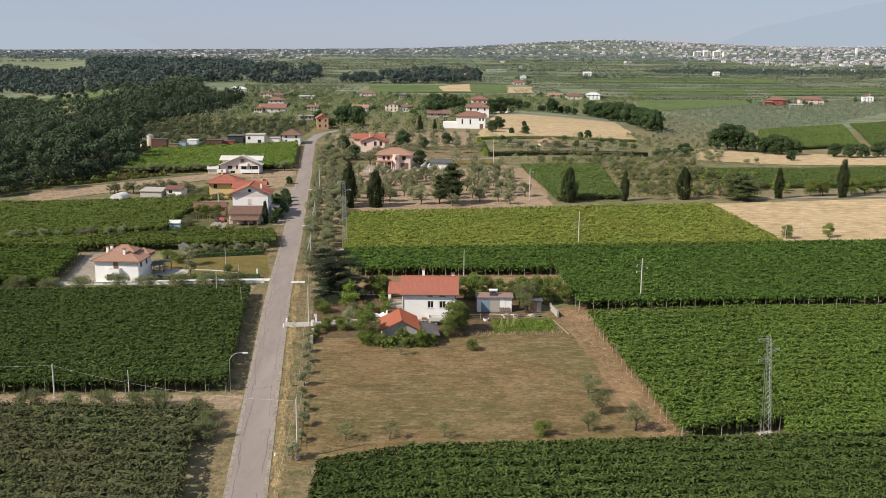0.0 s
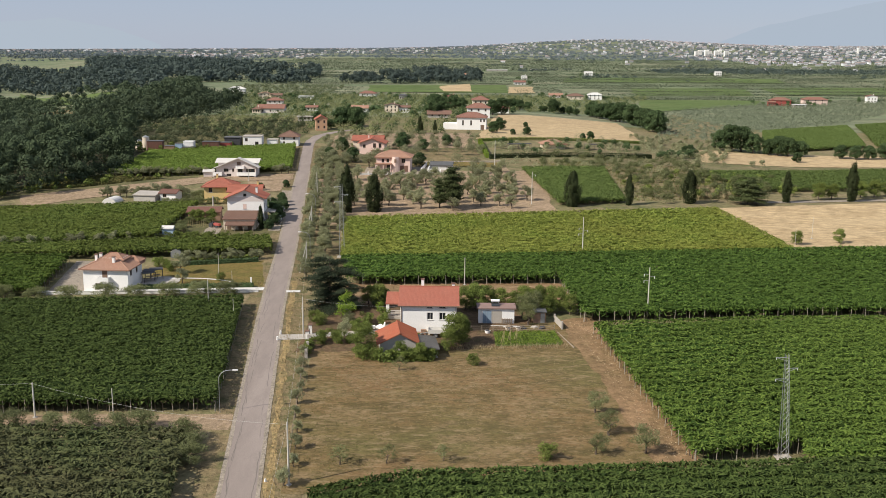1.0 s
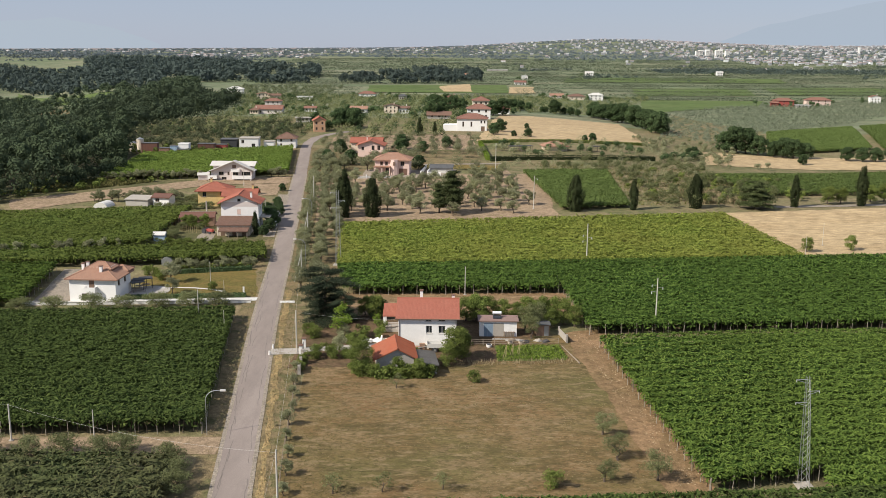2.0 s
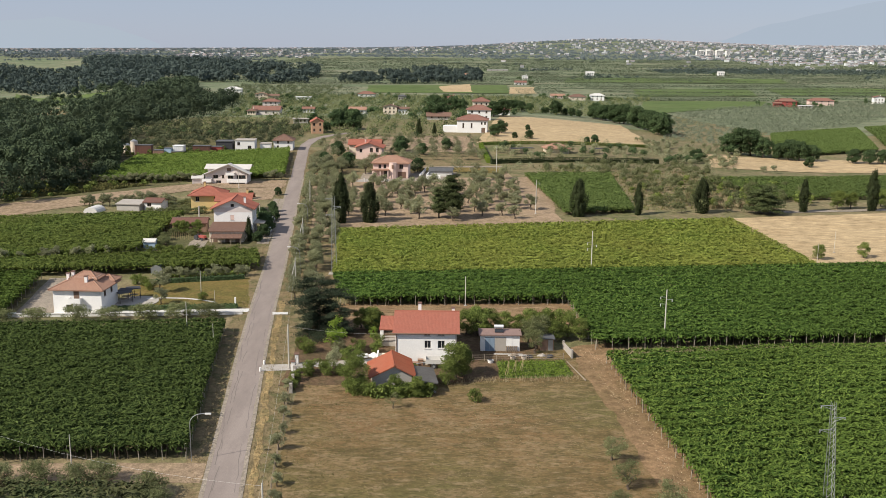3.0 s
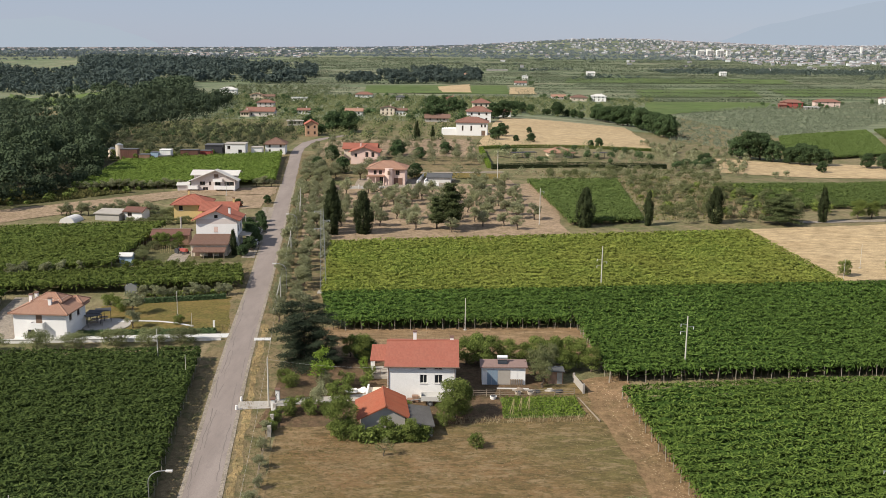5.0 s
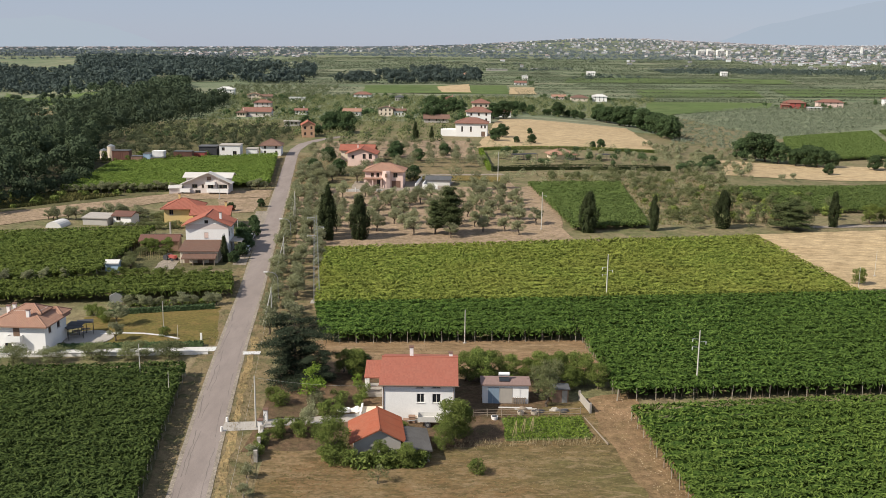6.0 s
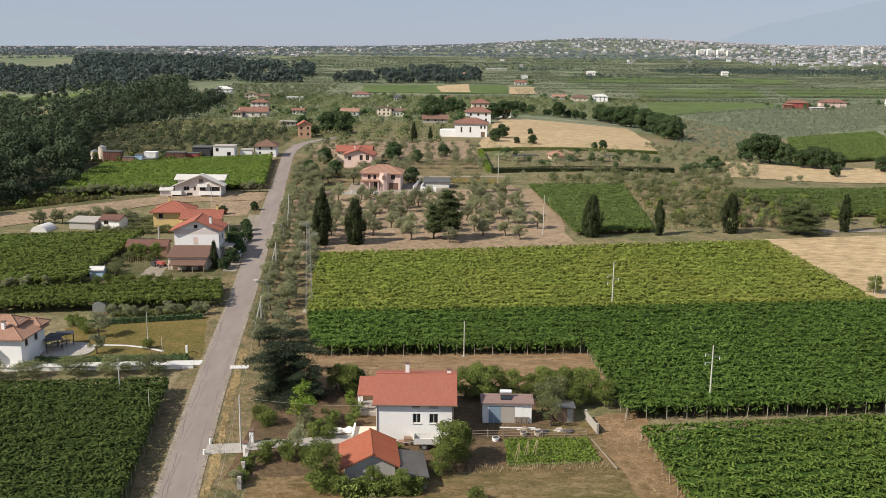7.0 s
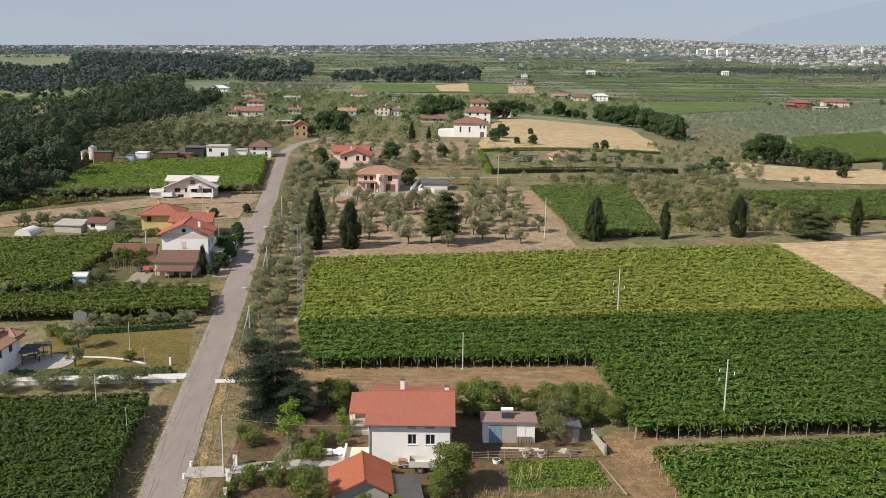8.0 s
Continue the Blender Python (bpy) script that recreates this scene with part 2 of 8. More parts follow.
dry = blend(ns, ls, 1.0, dry, blend(ns, ls, dry_fine, (0.72, 0.72, 0.72), (1.26, 1.26, 1.26)), "MULTIPLY")
ls.new(dry, p.inputs["Base Color"])
bump(ns, ls, p, dry_fine, 0.6, 0.12)
M_SCRUB = soil("scrub_ground", (0.125, 0.112, 0.052), (0.090, 0.090, 0.040), (0.165, 0.135, 0.075), 0.1, 1.0)
M_VERGE = soil("verge", (0.237, 0.177, 0.098), (0.174, 0.137, 0.073), (0.103, 0.104, 0.044), 0.12, 1.5, (1, 1, 1), 0.8)
M_EARTH = soil("bare_earth", (0.265, 0.168, 0.092), (0.205, 0.136, 0.072), (0.150, 0.110, 0.052), 0.1, 1.0, (1, 1, 1), 0.5)
M_CLOD = soil("turned_earth", (0.250, 0.160, 0.088), (0.205, 0.138, 0.074), (0.305, 0.215, 0.130), 0.12, 1.1, (0.5, 1.3, 1), 0.5)
M_LITTER = soil("leaf_litter", (0.070, 0.060, 0.035), (0.050, 0.048, 0.026), (0.045, 0.055, 0.025), 0.1, 1.0)
M_GROVE = soil("grove_earth", (0.330, 0.240, 0.158), (0.273, 0.199, 0.131), (0.198, 0.152, 0.086), 0.09, 1.0, (1, 1, 1), 0.5)
M_WHEAT = soil("stubble", (0.46, 0.345, 0.20), (0.41, 0.305, 0.175), (0.35, 0.25, 0.135), 0.02, 0.6, (0.5, 1.2, 1), 0.5)
M_LAWN = soil("lawn", (0.170, 0.128, 0.042), (0.127, 0.110, 0.033), (0.233, 0.150, 0.062), 0.1, 2.0)
M_GARDEN = soil("garden_grass", (0.111, 0.150, 0.038), (0.085, 0.118, 0.031), (0.169, 0.174, 0.060), 0.12, 1.5)
M_YARD = soil("yard_earth", (0.150, 0.096, 0.056), (0.115, 0.078, 0.047), (0.088, 0.074, 0.036), 0.15, 1.4, (1, 1, 1), 0.6)
M_GREENFIELD = soil("green_field", (0.105, 0.145, 0.045), (0.085, 0.120, 0.040), (0.13, 0.15, 0.06), 0.02, 0.25, (0.3, 1, 1))
M_GRAVEL = soil("gravel", (0.33, 0.28, 0.225), (0.28, 0.238, 0.188), (0.22, 0.185, 0.14), 0.2, 2.5)
M_VINE = leafy("vine_leaf", (0.021, 0.049, 0.009), (0.145, 0.201, 0.041), (0.073, 0.108, 0.021), 0.04)
M_VINE_DEEP = leafy("vine_leaf_deep", (0.016, 0.032, 0.008), (0.101, 0.135, 0.037), (0.051, 0.073, 0.018), 0.04)
M_VINE_COOL = leafy("vine_leaf_cool", (0.020, 0.052, 0.009), (0.139, 0.213, 0.044), (0.071, 0.114, 0.023), 0.04)
M_VINE_PALE = leafy("vine_leaf_pale", (0.078, 0.115, 0.018), (0.272, 0.315, 0.067), (0.194, 0.194, 0.043), 0.06)
M_VINE_MID = leafy("vine_leaf_mid", (0.050, 0.082, 0.017), (0.171, 0.209, 0.050), (0.112, 0.135, 0.030), 0.05)
M_VINE_BRIGHT = leafy("vine_leaf_bright", (0.070, 0.114, 0.020), (0.170, 0.230, 0.050), (0.120, 0.162, 0.033), 0.05)
M_VINE_OLD = leafy("vine_leaf_dark", (0.037, 0.055, 0.021), (0.134, 0.150, 0.060), (0.112, 0.095, 0.052), 0.08)
# paler than the green olive leaf: haze of the distant groves is in this colour
M_OLIVE = leafy("olive_leaf", (0.143, 0.155, 0.079), (0.380, 0.379, 0.233), (0.236, 0.241, 0.120), 0.08, translucency=0.28)
M_OLIVE_NEAR = leafy("olive_leaf_green", (0.100, 0.115, 0.047), (0.266, 0.280, 0.140), (0.165, 0.178, 0.072), 0.08, translucency=0.28)
M_BROAD = leafy("broad_leaf", (0.070, 0.104, 0.024), (0.205, 0.250, 0.066), (0.148, 0.168, 0.044), 0.1)
M_BRIGHT = leafy("bright_leaf", (0.105, 0.176, 0.024), (0.208, 0.277, 0.048), (0.164, 0.214, 0.036), 0.1)
M_TREE = leafy("tree_leaf", (0.030, 0.052, 0.022), (0.106, 0.152, 0.066), (0.066, 0.096, 0.040), 0.1)
M_DARK = leafy("dark_needle", (0.022, 0.032, 0.014), (0.068, 0.082, 0.034), (0.039, 0.049, 0.021), 0.1)
M_ORCHARD = leafy("orchard_leaf", (0.060, 0.074, 0.034), (0.180, 0.198, 0.112), (0.105, 0.122, 0.062), 0.08)
M_PINE = leafy("pine_needle", (0.036, 0.050, 0.020), (0.115, 0.135, 0.056), (0.066, 0.080, 0.032), 0.1)
M_VINE_FAR = leafy("far_vine_leaf", (0.080, 0.118, 0.032), (0.130, 0.170, 0.050), (0.100, 0.136, 0.040), 0.05)
M_CEDAR = leafy("cedar_needle", (0.021, 0.034, 0.019), (0.068, 0.084, 0.050), (0.040, 0.051, 0.030), 0.1)
M_WOOD_LEAF = leafy("forest_leaf", (0.034, 0.050, 0.026), (0.068, 0.090, 0.046), (0.046, 0.062, 0.036), 0.07)
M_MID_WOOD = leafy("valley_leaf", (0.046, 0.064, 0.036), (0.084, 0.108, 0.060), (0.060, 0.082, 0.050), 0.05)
# distance haze is put into the next three leaf colours, paler and bluer
M_HAZED_LEAF = leafy("hazed_far_leaf", (0.095, 0.120, 0.132), (0.163, 0.187, 0.200), (0.122, 0.146, 0.157), 0.004)
M_HAZED_DARK = leafy("hazed_dark_wood_leaf", (0.058, 0.080, 0.070), (0.110, 0.138, 0.120), (0.080, 0.106, 0.094), 0.02)
M_HAZED_GROVE = leafy("hazed_grove_leaf", (0.128, 0.148, 0.096), (0.182, 0.204, 0.142), (0.150, 0.172, 0.112), 0.01)
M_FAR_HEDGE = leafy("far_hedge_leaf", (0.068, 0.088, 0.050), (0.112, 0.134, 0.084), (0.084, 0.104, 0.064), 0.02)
M_BARK = coat("bark", (0.13, 0.10, 0.075), (0.07, 0.055, 0.04), 0.95, 2.0, 12, 0.7, 0.6)
M_STRAW = coat("dry_stalk", (0.42, 0.33, 0.19), (0.30, 0.24, 0.13), 0.95, 2.0, 9, 0.6, 0.3)
M_CONC = coat("concrete", (0.400, 0.362, 0.315), (0.300, 0.272, 0.238), 0.9, 0.8, 8, 0.6)
M_POLE = coat("pole_concrete", (0.55, 0.52, 0.46), (0.45, 0.42, 0.37), 0.85, 1.5, 8, 0.5)
M_TIMBER = coat("grey_timber", (0.30, 0.24, 0.18), (0.20, 0.16, 0.12), 0.9, 2.0, 9, 0.6, 0.3, 0, (1, 1, 0.2))
M_STEEL = coat("galvanised_steel", (0.390, 0.398, 0.398), (0.300, 0.300, 0.292), 0.5, 1.0, 9, 0.5, 0.1, 0.6)
M_WHITE = coat("white_plaster", (0.82, 0.80, 0.77), (0.70, 0.68, 0.64), 0.85, 0.35, 7, 0.4)
M_SLAB = coat("bare_roof_slab", (0.56, 0.53, 0.49), (0.45, 0.42, 0.38), 0.9, 0.4, 6, 0.6)
M_BLUSH = coat("blush_render", (0.66, 0.58, 0.54), (0.55, 0.49, 0.46), 0.88, 0.5, 7, 0.5)
M_SHED_ROOF = coat("faded_shed_roof", (0.25, 0.165, 0.14), (0.20, 0.135, 0.115), 0.85, 1.0, 6, 0.6)
M_STAKE = coat("weathered_stake", (0.36, 0.32, 0.26), (0.25, 0.22, 0.18), 0.9, 1.5, 8, 0.6)
M_CORRUGATED = coat("weathered_corrugated_sheet", (0.105, 0.100, 0.095), (0.065, 0.060, 0.056), 0.8, 0.9, 6, 0.7)
M_CREAM = coat("cream_plaster", (0.68, 0.58, 0.46), (0.55, 0.46, 0.36), 0.85, 0.5, 7, 0.45)
M_PINK = coat("pink_plaster", (0.70, 0.52, 0.45), (0.60, 0.45, 0.39), 0.85, 0.5, 7, 0.4)
M_YELLOW = coat("yellow_plaster", (0.66, 0.48, 0.21), (0.56, 0.41, 0.19), 0.85, 0.5, 7, 0.4)
M_ORANGE = coat("orange_plaster", (0.52, 0.31, 0.19), (0.44, 0.27, 0.18), 0.85, 0.5, 7, 0.4)
M_SALMON = coat("salmon_plaster", (0.47, 0.25, 0.20), (0.39, 0.22, 0.18), 0.85, 0.5, 7, 0.4)
M_REDWALL = coat("red_plaster", (0.360, 0.087, 0.072), (0.285, 0.074, 0.064), 0.85, 0.5, 7, 0.4)
M_GREYWALL = coat("grey_render", (0.44, 0.41, 0.37), (0.33, 0.31, 0.28), 0.9, 0.6, 7, 0.5)
M_BRICK = coat("brown_brick", (0.30, 0.19, 0.13), (0.22, 0.14, 0.10), 0.9, 0.8, 9, 0.5)
M_RED_TILE = tiled("red_tile", (0.330, 0.112, 0.074), (0.295, 0.100, 0.068), (0.310, 0.125, 0.086))
M_ORANGE_TILE = tiled("orange_tile", (0.34, 0.098, 0.052), (0.28, 0.085, 0.048), (0.30, 0.12, 0.07))
M_BUFF_TILE = tiled("buff_tile", (0.36, 0.20, 0.135), (0.29, 0.16, 0.11), (0.31, 0.20, 0.145))
M_BROWN_TILE = tiled("brown_tile", (0.20, 0.112, 0.08), (0.155, 0.09, 0.068), (0.17, 0.115, 0.088))
M_FAR_TILE = tiled("far_tile", (0.25, 0.115, 0.082), (0.20, 0.10, 0.075), (0.22, 0.13, 0.10))
M_GREY_SHEET = coat("grey_roof_sheet", (0.105, 0.105, 0.105), (0.070, 0.070, 0.070), 0.7, 0.6, 5, 0.6)
M_GLASS, ns, ls, p = material("window_glass", 0.08, 0.5)
p.inputs["Base Color"].default_value = (0.02, 0.022, 0.025, 1)
M_FRAME = coat("window_frame_paint", (0.20, 0.13, 0.09), (0.14, 0.09, 0.07), 0.6, 2, 9, 0.4)
M_PALE_FRAME = coat("pale_frame_paint", (0.62, 0.60, 0.56), (0.5, 0.48, 0.45), 0.6, 2, 9, 0.4)
M_BLUE = coat("blue_grey_door", (0.22, 0.29, 0.36), (0.17, 0.22, 0.28), 0.6, 1, 8, 0.4)
M_LIGHTBLUE = coat("light_blue_paint", (0.38, 0.50, 0.62), (0.30, 0.42, 0.52), 0.6, 1, 8, 0.4)
M_TANK = coat("tank_white", (0.75, 0.75, 0.75), (0.6, 0.6, 0.6), 0.35, 2, 9, 0.3)
M_DARKSTUFF = coat("dark_fabric", (0.045, 0.045, 0.05), (0.07, 0.07, 0.07), 0.8, 2, 9, 0.5)
M_RUST = coat("rusty_red_sheet", (0.165, 0.075, 0.055), (0.110, 0.068, 0.052), 0.8, 0.7, 6, 0.6)

M_TAR = coat("crack_tar", (0.150, 0.128, 0.110), (0.195, 0.168, 0.144), 0.9, 1.5, 9, 0.5)
M_STRAW_BANK = soil("straw_bank", (0.37, 0.265, 0.125), (0.27, 0.195, 0.095), (0.17, 0.15, 0.07), 0.25, 1.5, (1, 1, 1), 0.6)
M_ROAD, ns, ls, p = material("asphalt", 0.92, 0.2)
geo_big = grain(ns, ls, 0.10, 6, 0.65, (2.5, 0.5, 1))
geo_mid = grain(ns, ls, 0.35, 6, 0.7, (1.4, 0.5, 1), 0.48, 0.70)
geo_fine = grain(ns, ls, 9.0, 3, 0.6, (1, 1, 1), 0.25, 0.75)
road_col = blend(ns, ls, geo_big, (0.236, 0.194, 0.170), (0.284, 0.236, 0.207))
road_col = blend(ns, ls, geo_mid, road_col, (0.222, 0.184, 0.162))
ls.new(blend(ns, ls, 1.0, road_col, blend(ns, ls, geo_fine, (0.85, 0.85, 0.85), (1.1, 1.1, 1.1)), "MULTIPLY"), p.inputs["Base Color"])
bump(ns, ls, p, geo_fine, 0.3, 0.02)


# ---- the ground: one sheet to the horizon ----
def spread(knots, steps):
    out = []
    for a, b, n in zip(knots, knots[1:], steps):
        out += list(np.linspace(a, b, n, endpoint=False))
    return np.array(out + [knots[-1]])


def build_ground():
    ys = spread([-400, 0, 80, 120, 200, 280, 440, 560, 900, 1500, 2500, 3600, 4800], [8, 8, 8, 16, 16, 32, 16, 24, 24, 20, 12, 12])
    xs = spread([-2600, -1200, -600, -320, -100, 40, 180, 600, 1200, 2600], [10, 16, 28, 22, 8, 14, 16, 12, 10])
    x, y = np.meshgrid(xs, ys)
    i = np.arange(x.size).reshape(x.shape)
    f = np.stack([i[:-1, :-1], i[:-1, 1:], i[1:, 1:], i[1:, :-1]], -1).reshape(-1, 4)
    ob = np_mesh("ground", np.stack([x, y, ground(x, y)], -1).reshape(-1, 3), f, M_LAND, shade_smooth=True)
    ob.data.materials.append(M_PLAIN)
    mid = (y[:-1, :-1] + y[1:, 1:]).ravel() / 2
    ob.data.polygons.foreach_set("material_index", (mid > 560).astype(np.int32))
    tagged(ob, "dry farmland rolling to the horizon, patched with fields", "ground", "", "structure")


build_ground()

ROAD = [(-8.5, 0.0), (-16.0, 60.0), (-19.2, 84.0), (-21.1, 98.4), (-22.6, 110.0), (-24.8, 127.0), (-28.2, 153.5), (-30.9, 174.5), (-33.4, 196.5), (-36.0, 222.0), (-38.7, 245.0), (-49.3, 338.0), (-57.4, 407.0), (-58.6, 422.0), (-57.8, 440.0), (-53.5, 458.0), (-45.0, 474.0)]
strip("road", ROAD, 2.15, 0.09, M_ROAD, "worn grey asphalt country road with ragged edges", "road", "structure", 3.0, 0.12)
strip("verge_right", [(x + 4.3, y) for x, y in ROAD[:13]], 2.6, 0.05, M_VERGE, "strip of yellow dry grass beside the road", "verge", "structure", 3.0, 0.35, 7)
strip("verge_left", [(x - 3.4, y) for x, y in ROAD[:13]], 1.7, 0.05, M_VERGE, "strip of bare brown earth beside the road", "verge", "structure", 3.0, 0.3, 8)
for k, side in enumerate((-1, 1)):
    strip("kerb", [(x + side * 2.2, y) for x, y in ROAD[:12]], 0.26, 0.098, M_GRAVEL, "pale crumbling gravel edge of the road", "road edge", "structure", 2.0, 0.03, 20 + k)

def road_cracks(shift, y0, y1, seed, half):
    """Wandering, broken cracks that run along the asphalt."""
    r, y = random.Random(seed), y0
    centre = lambda v: float(np.interp(v, [q[1] for q in ROAD], [q[0] for q in ROAD]))
    while y < y1:
        line, off, end = [], shift + r.uniform(-0.25, 0.25), y + r.uniform(5, 16)
        while y < end:
            off += r.uniform(-0.12, 0.12)
            line.append((centre(y) + max(-1.8, min(1.8, off)), y))
            y += r.uniform(0.6, 1.4)
        strip("road_crack", line, half * r.uniform(0.6, 1.3), 0.097, M_TAR, "dark weathered crack along the asphalt", "crack", "structure", 0.7, half * 0.6, seed + len(line))
        y += r.uniform(0.5, 4.0)


road_cracks(-1.5, 92, 205, 61, 0.05)
road_cracks(-1.2, 92, 190, 62, 0.035)
road_cracks(1.4, 92, 205, 63, 0.04)
strip("straw_bank", [(x + 3.35, y) for x, y in ROAD[:13] if y < 200], 0.5, 0.062, M_STRAW_BANK, "bank of dry golden grass beside the road", "verge", "structure", 1.5, 0.3, 33)
patch("lot", [(-17.5, 106), (31.5, 113), (24.5, 172), (-21.0, 158)], 0.06, M_DRY, 40, 40, 0.6, "large plot of mown dry brown grass", "field")
patch("yard", [(-23.0, 153), (8.0, 156), (20.5, 178), (-23.4, 189)], 0.075, M_YARD, 24, 20, 0.5, "bare brown earth yard round the farmhouse", "yard")
patch("track_earth", [(27.0, 112), (32.3, 113), (27.6, 174), (21.8, 171)], 0.09, M_EARTH, 14, 50, 1.6, "reddish bare earth track along the vineyard", "track")
patch("headland", [(-19, 180), (26, 180), (24, 197), (-20, 195)], 0.085, M_CLOD, 26, 8, 0.4, "strip of bare brown earth behind the farmhouse", "field")
patch("garden_plot", [(9.0, 157.2), (20.3, 158.2), (19.7, 165.0), (9.0, 164.4)], 0.11, M_GARDEN, 14, 10, 0.5, "small green vegetable plot", "garden")
patch("left_track", [(-130, 120.4), (-27.0, 123.0), (-27.4, 128.2), (-130, 124.5)], 0.07, M_GROVE, 40, 4, 0.25, "pale earth farm track", "track")
patch("villa_drive", [(-78, 185.0), (-35.2, 189.2), (-35.0, 191.4), (-78, 187.4)], 0.08, M_PALE_FRAME, 20, 2, 0.05, "white concrete villa driveway", "drive")
patch("villa_court", [(-76.0, 184.0), (-69.6, 185.0), (-73.0, 211.0), (-80.2, 211.0)], 0.085, M_GRAVEL, 10, 10, 0.3, "pale gravel forecourt of the villa", "court")
patch("roadside_belt", [(-26.6, 190), (-20.8, 186), (-22.2, 251), (-36, 251)], 0.045, M_VERGE, 8, 40, 0.8, "dry brown ground under the roadside olives", "verge")
patch("villa_lawn", [(-58, 192.3), (-36.0, 192.3), (-39.5, 213), (-62, 206)], 0.06, M_LAWN, 20, 16, 0.6, "dry olive-green lawn beside the villa", "lawn")
patch("house_drive", [(-27.2, 158.9), (-22.4, 159.6), (-22.8, 162.2), (-27.2, 161.8)], 0.10, M_CONC, 6, 3, 0.05, "pale concrete driveway bridge", "drive")
patch("upper_drive", [(-30.3, 187.6), (-27.6, 187.8), (-27.8, 189.2), (-30.6, 189.0)], 0.14, M_PALE_FRAME, 6, 3, 0.05, "pale concrete culvert crossing", "drive")
patch("yard_path", [(-22.6, 160.0), (-8.2, 163.0), (-8.4, 165.6), (-22.8, 162.6)], 0.11, M_CONC, 8, 4, 0.3, "worn concrete path to the farmhouse", "path")
patch("shed_yard", [(3.4, 162.5), (6.6, 165), (6.6, 176), (3.2, 176)], 0.10, M_YARD, 4, 8, 0.4, "trodden brown earth beside the farmhouse", "yard")
patch("stubble_right", [(81.5, 229), (150, 239), (165, 296), (77.5, 278)], 0.08, M_WHEAT, 30, 26, 0.7, "pale straw-coloured stubble field", "field")
patch("stubble_hill", [(13.5, 433), (97, 463), (103, 588), (33, 606)], 0.25, M_WHEAT, 40, 60, 1.5, "golden harvested wheat field on the rise", "field")
patch("stubble_strip", [(104, 394), (235, 402), (245, 436), (114, 446)], 0.15, M_WHEAT, 40, 20, 1.2, "pale stubble strip between trees", "field")
patch("grove_floor", [(-32, 250), (29, 268), (38, 345), (-44, 336)], 0.07, M_GROVE, 30, 40, 0.7, "pale brown bare earth under olive trees", "field")
patch("upper_grove_floor", [(-44, 345), (14, 355), (13, 402), (-49, 398)], 0.10, M_VERGE, 30, 24, 0.7, "dry grass and earth under olive trees", "field")
patch("young_grove_floor", [(-49, 402), (13, 404), (12, 462), (-50, 452)], 0.10, M_GROVE, 30, 24, 0.7, "bare tan earth under young olive rows", "field")
patch("cart_track", [(29.5, 264), (33.5, 264), (21.8, 356), (18.5, 356)], 0.10, M_GROVE, 4, 30, 0.3, "brown earth cart track between groves", "track")
patch("cypress_track", [(92, 285.8), (165, 297), (165, 300.5), (92, 288.6)], 0.10, M_GRAVEL, 40, 3, 0.3, "pale farm track under the cypresses", "track")
patch("left_band", [(-118, 270), (-75.5, 314.8), (-78.6, 325.8), (-126, 287)], 0.11, M_GROVE, 40, 16, 1.0, "strip of dry tan stubble", "field")
patch("white_house_yard", [(-75.6, 314.8), (-50.4, 320.5), (-51.8, 333.0), (-78.6, 325.8)], 0.12, M_GROVE, 20, 10, 0.8, "pale dusty yard before the unfinished house", "yard")
patch("left_field_edge", [(-140, 268), (-118, 292), (-60, 322), (-112, 326)], 0.06, M_SCRUB, 30, 10, 0.8, "dry scrubby grass by the wood", "field")
patch("dusty_field", [(-60, 297), (-51.0, 299), (-51.2, 320), (-64, 317)], 0.10, M_GROVE, 12, 16, 0.8, "dry straw-coloured ground behind the yellow house", "field")
patch("garden_ground", [(-67, 236), (-42.6, 240), (-45.6, 264), (-68, 258)], 0.07, M_SCRUB, 14, 14, 0.5, "dull weedy garden ground round the red-roofed house", "garden")
patch("red_house_yard", [(-60, 237.5), (-55.6, 238.5), (-56.2, 248.5), (-59.6, 248.5)], 0.10, M_GRAVEL, 6, 8, 0.6, "small pale dusty yard beside the annex", "yard")
patch("roadside_yard", [(-44.2, 243), (-41.2, 243), (-46.8, 300), (-50.2, 300)], 0.09, M_GRAVEL, 4, 20, 0.3, "dusty strip before the roadside houses", "yard")
patch("pink_court", [(-28, 333), (2, 335), (4, 352), (-28, 350)], 0.12, M_GRAVEL, 16, 8, 0.3, "paved court of the pink house", "court")
patch("far_lane", [(-9, 362), (21, 366), (21, 368.5), (-9, 364.5)], 0.14, M_GRAVEL, 16, 2, 0.2, "pale straight lane", "lane")
strip("lawn_path", [(-56.0, 197.1), (-52.5, 197.6), (-49.0, 197.5), (-45.5, 196.6), (-42.8, 195.2)], 0.3, 0.11, M_PALE_FRAME, "curved white path edge across the lawn", "path", "structure", 1.5)
patch("vegetable_bed", [(-58.3, 213.0), (-46.5, 214.2), (-46.8, 217.4), (-59.0, 216.4)], 0.09, M_YARD, 12, 4, 0.3, "bare brown vegetable beds behind the lawn", "garden")
patch("hedge_lawn", [(17, 375.5), (84, 397), (88, 428), (15.5, 420)], 0.13, M_LAND, 12, 6, 0.3, "dull lawn within clipped hedges", "lawn")
patch("forest_floor", [(-340, 236), (-154, 236), (-114, 330), (-340, 330)], 0.10, M_LITTER, 20, 12, 1.0, "dark leaf litter under the wood", "field")
patch("forest_floor", [(-340, 330), (-114, 330), (-129, 470), (-340, 470)], 0.10, M_LITTER, 20, 14, 1.0, "dark leaf litter under the wood", "field")
patch("green_lawn_left", [(-22, 355), (20, 352), (20, 362), (-22, 368)], 0.11, M_LAWN, 14, 6, 0.4, "dull green meadow", "field")


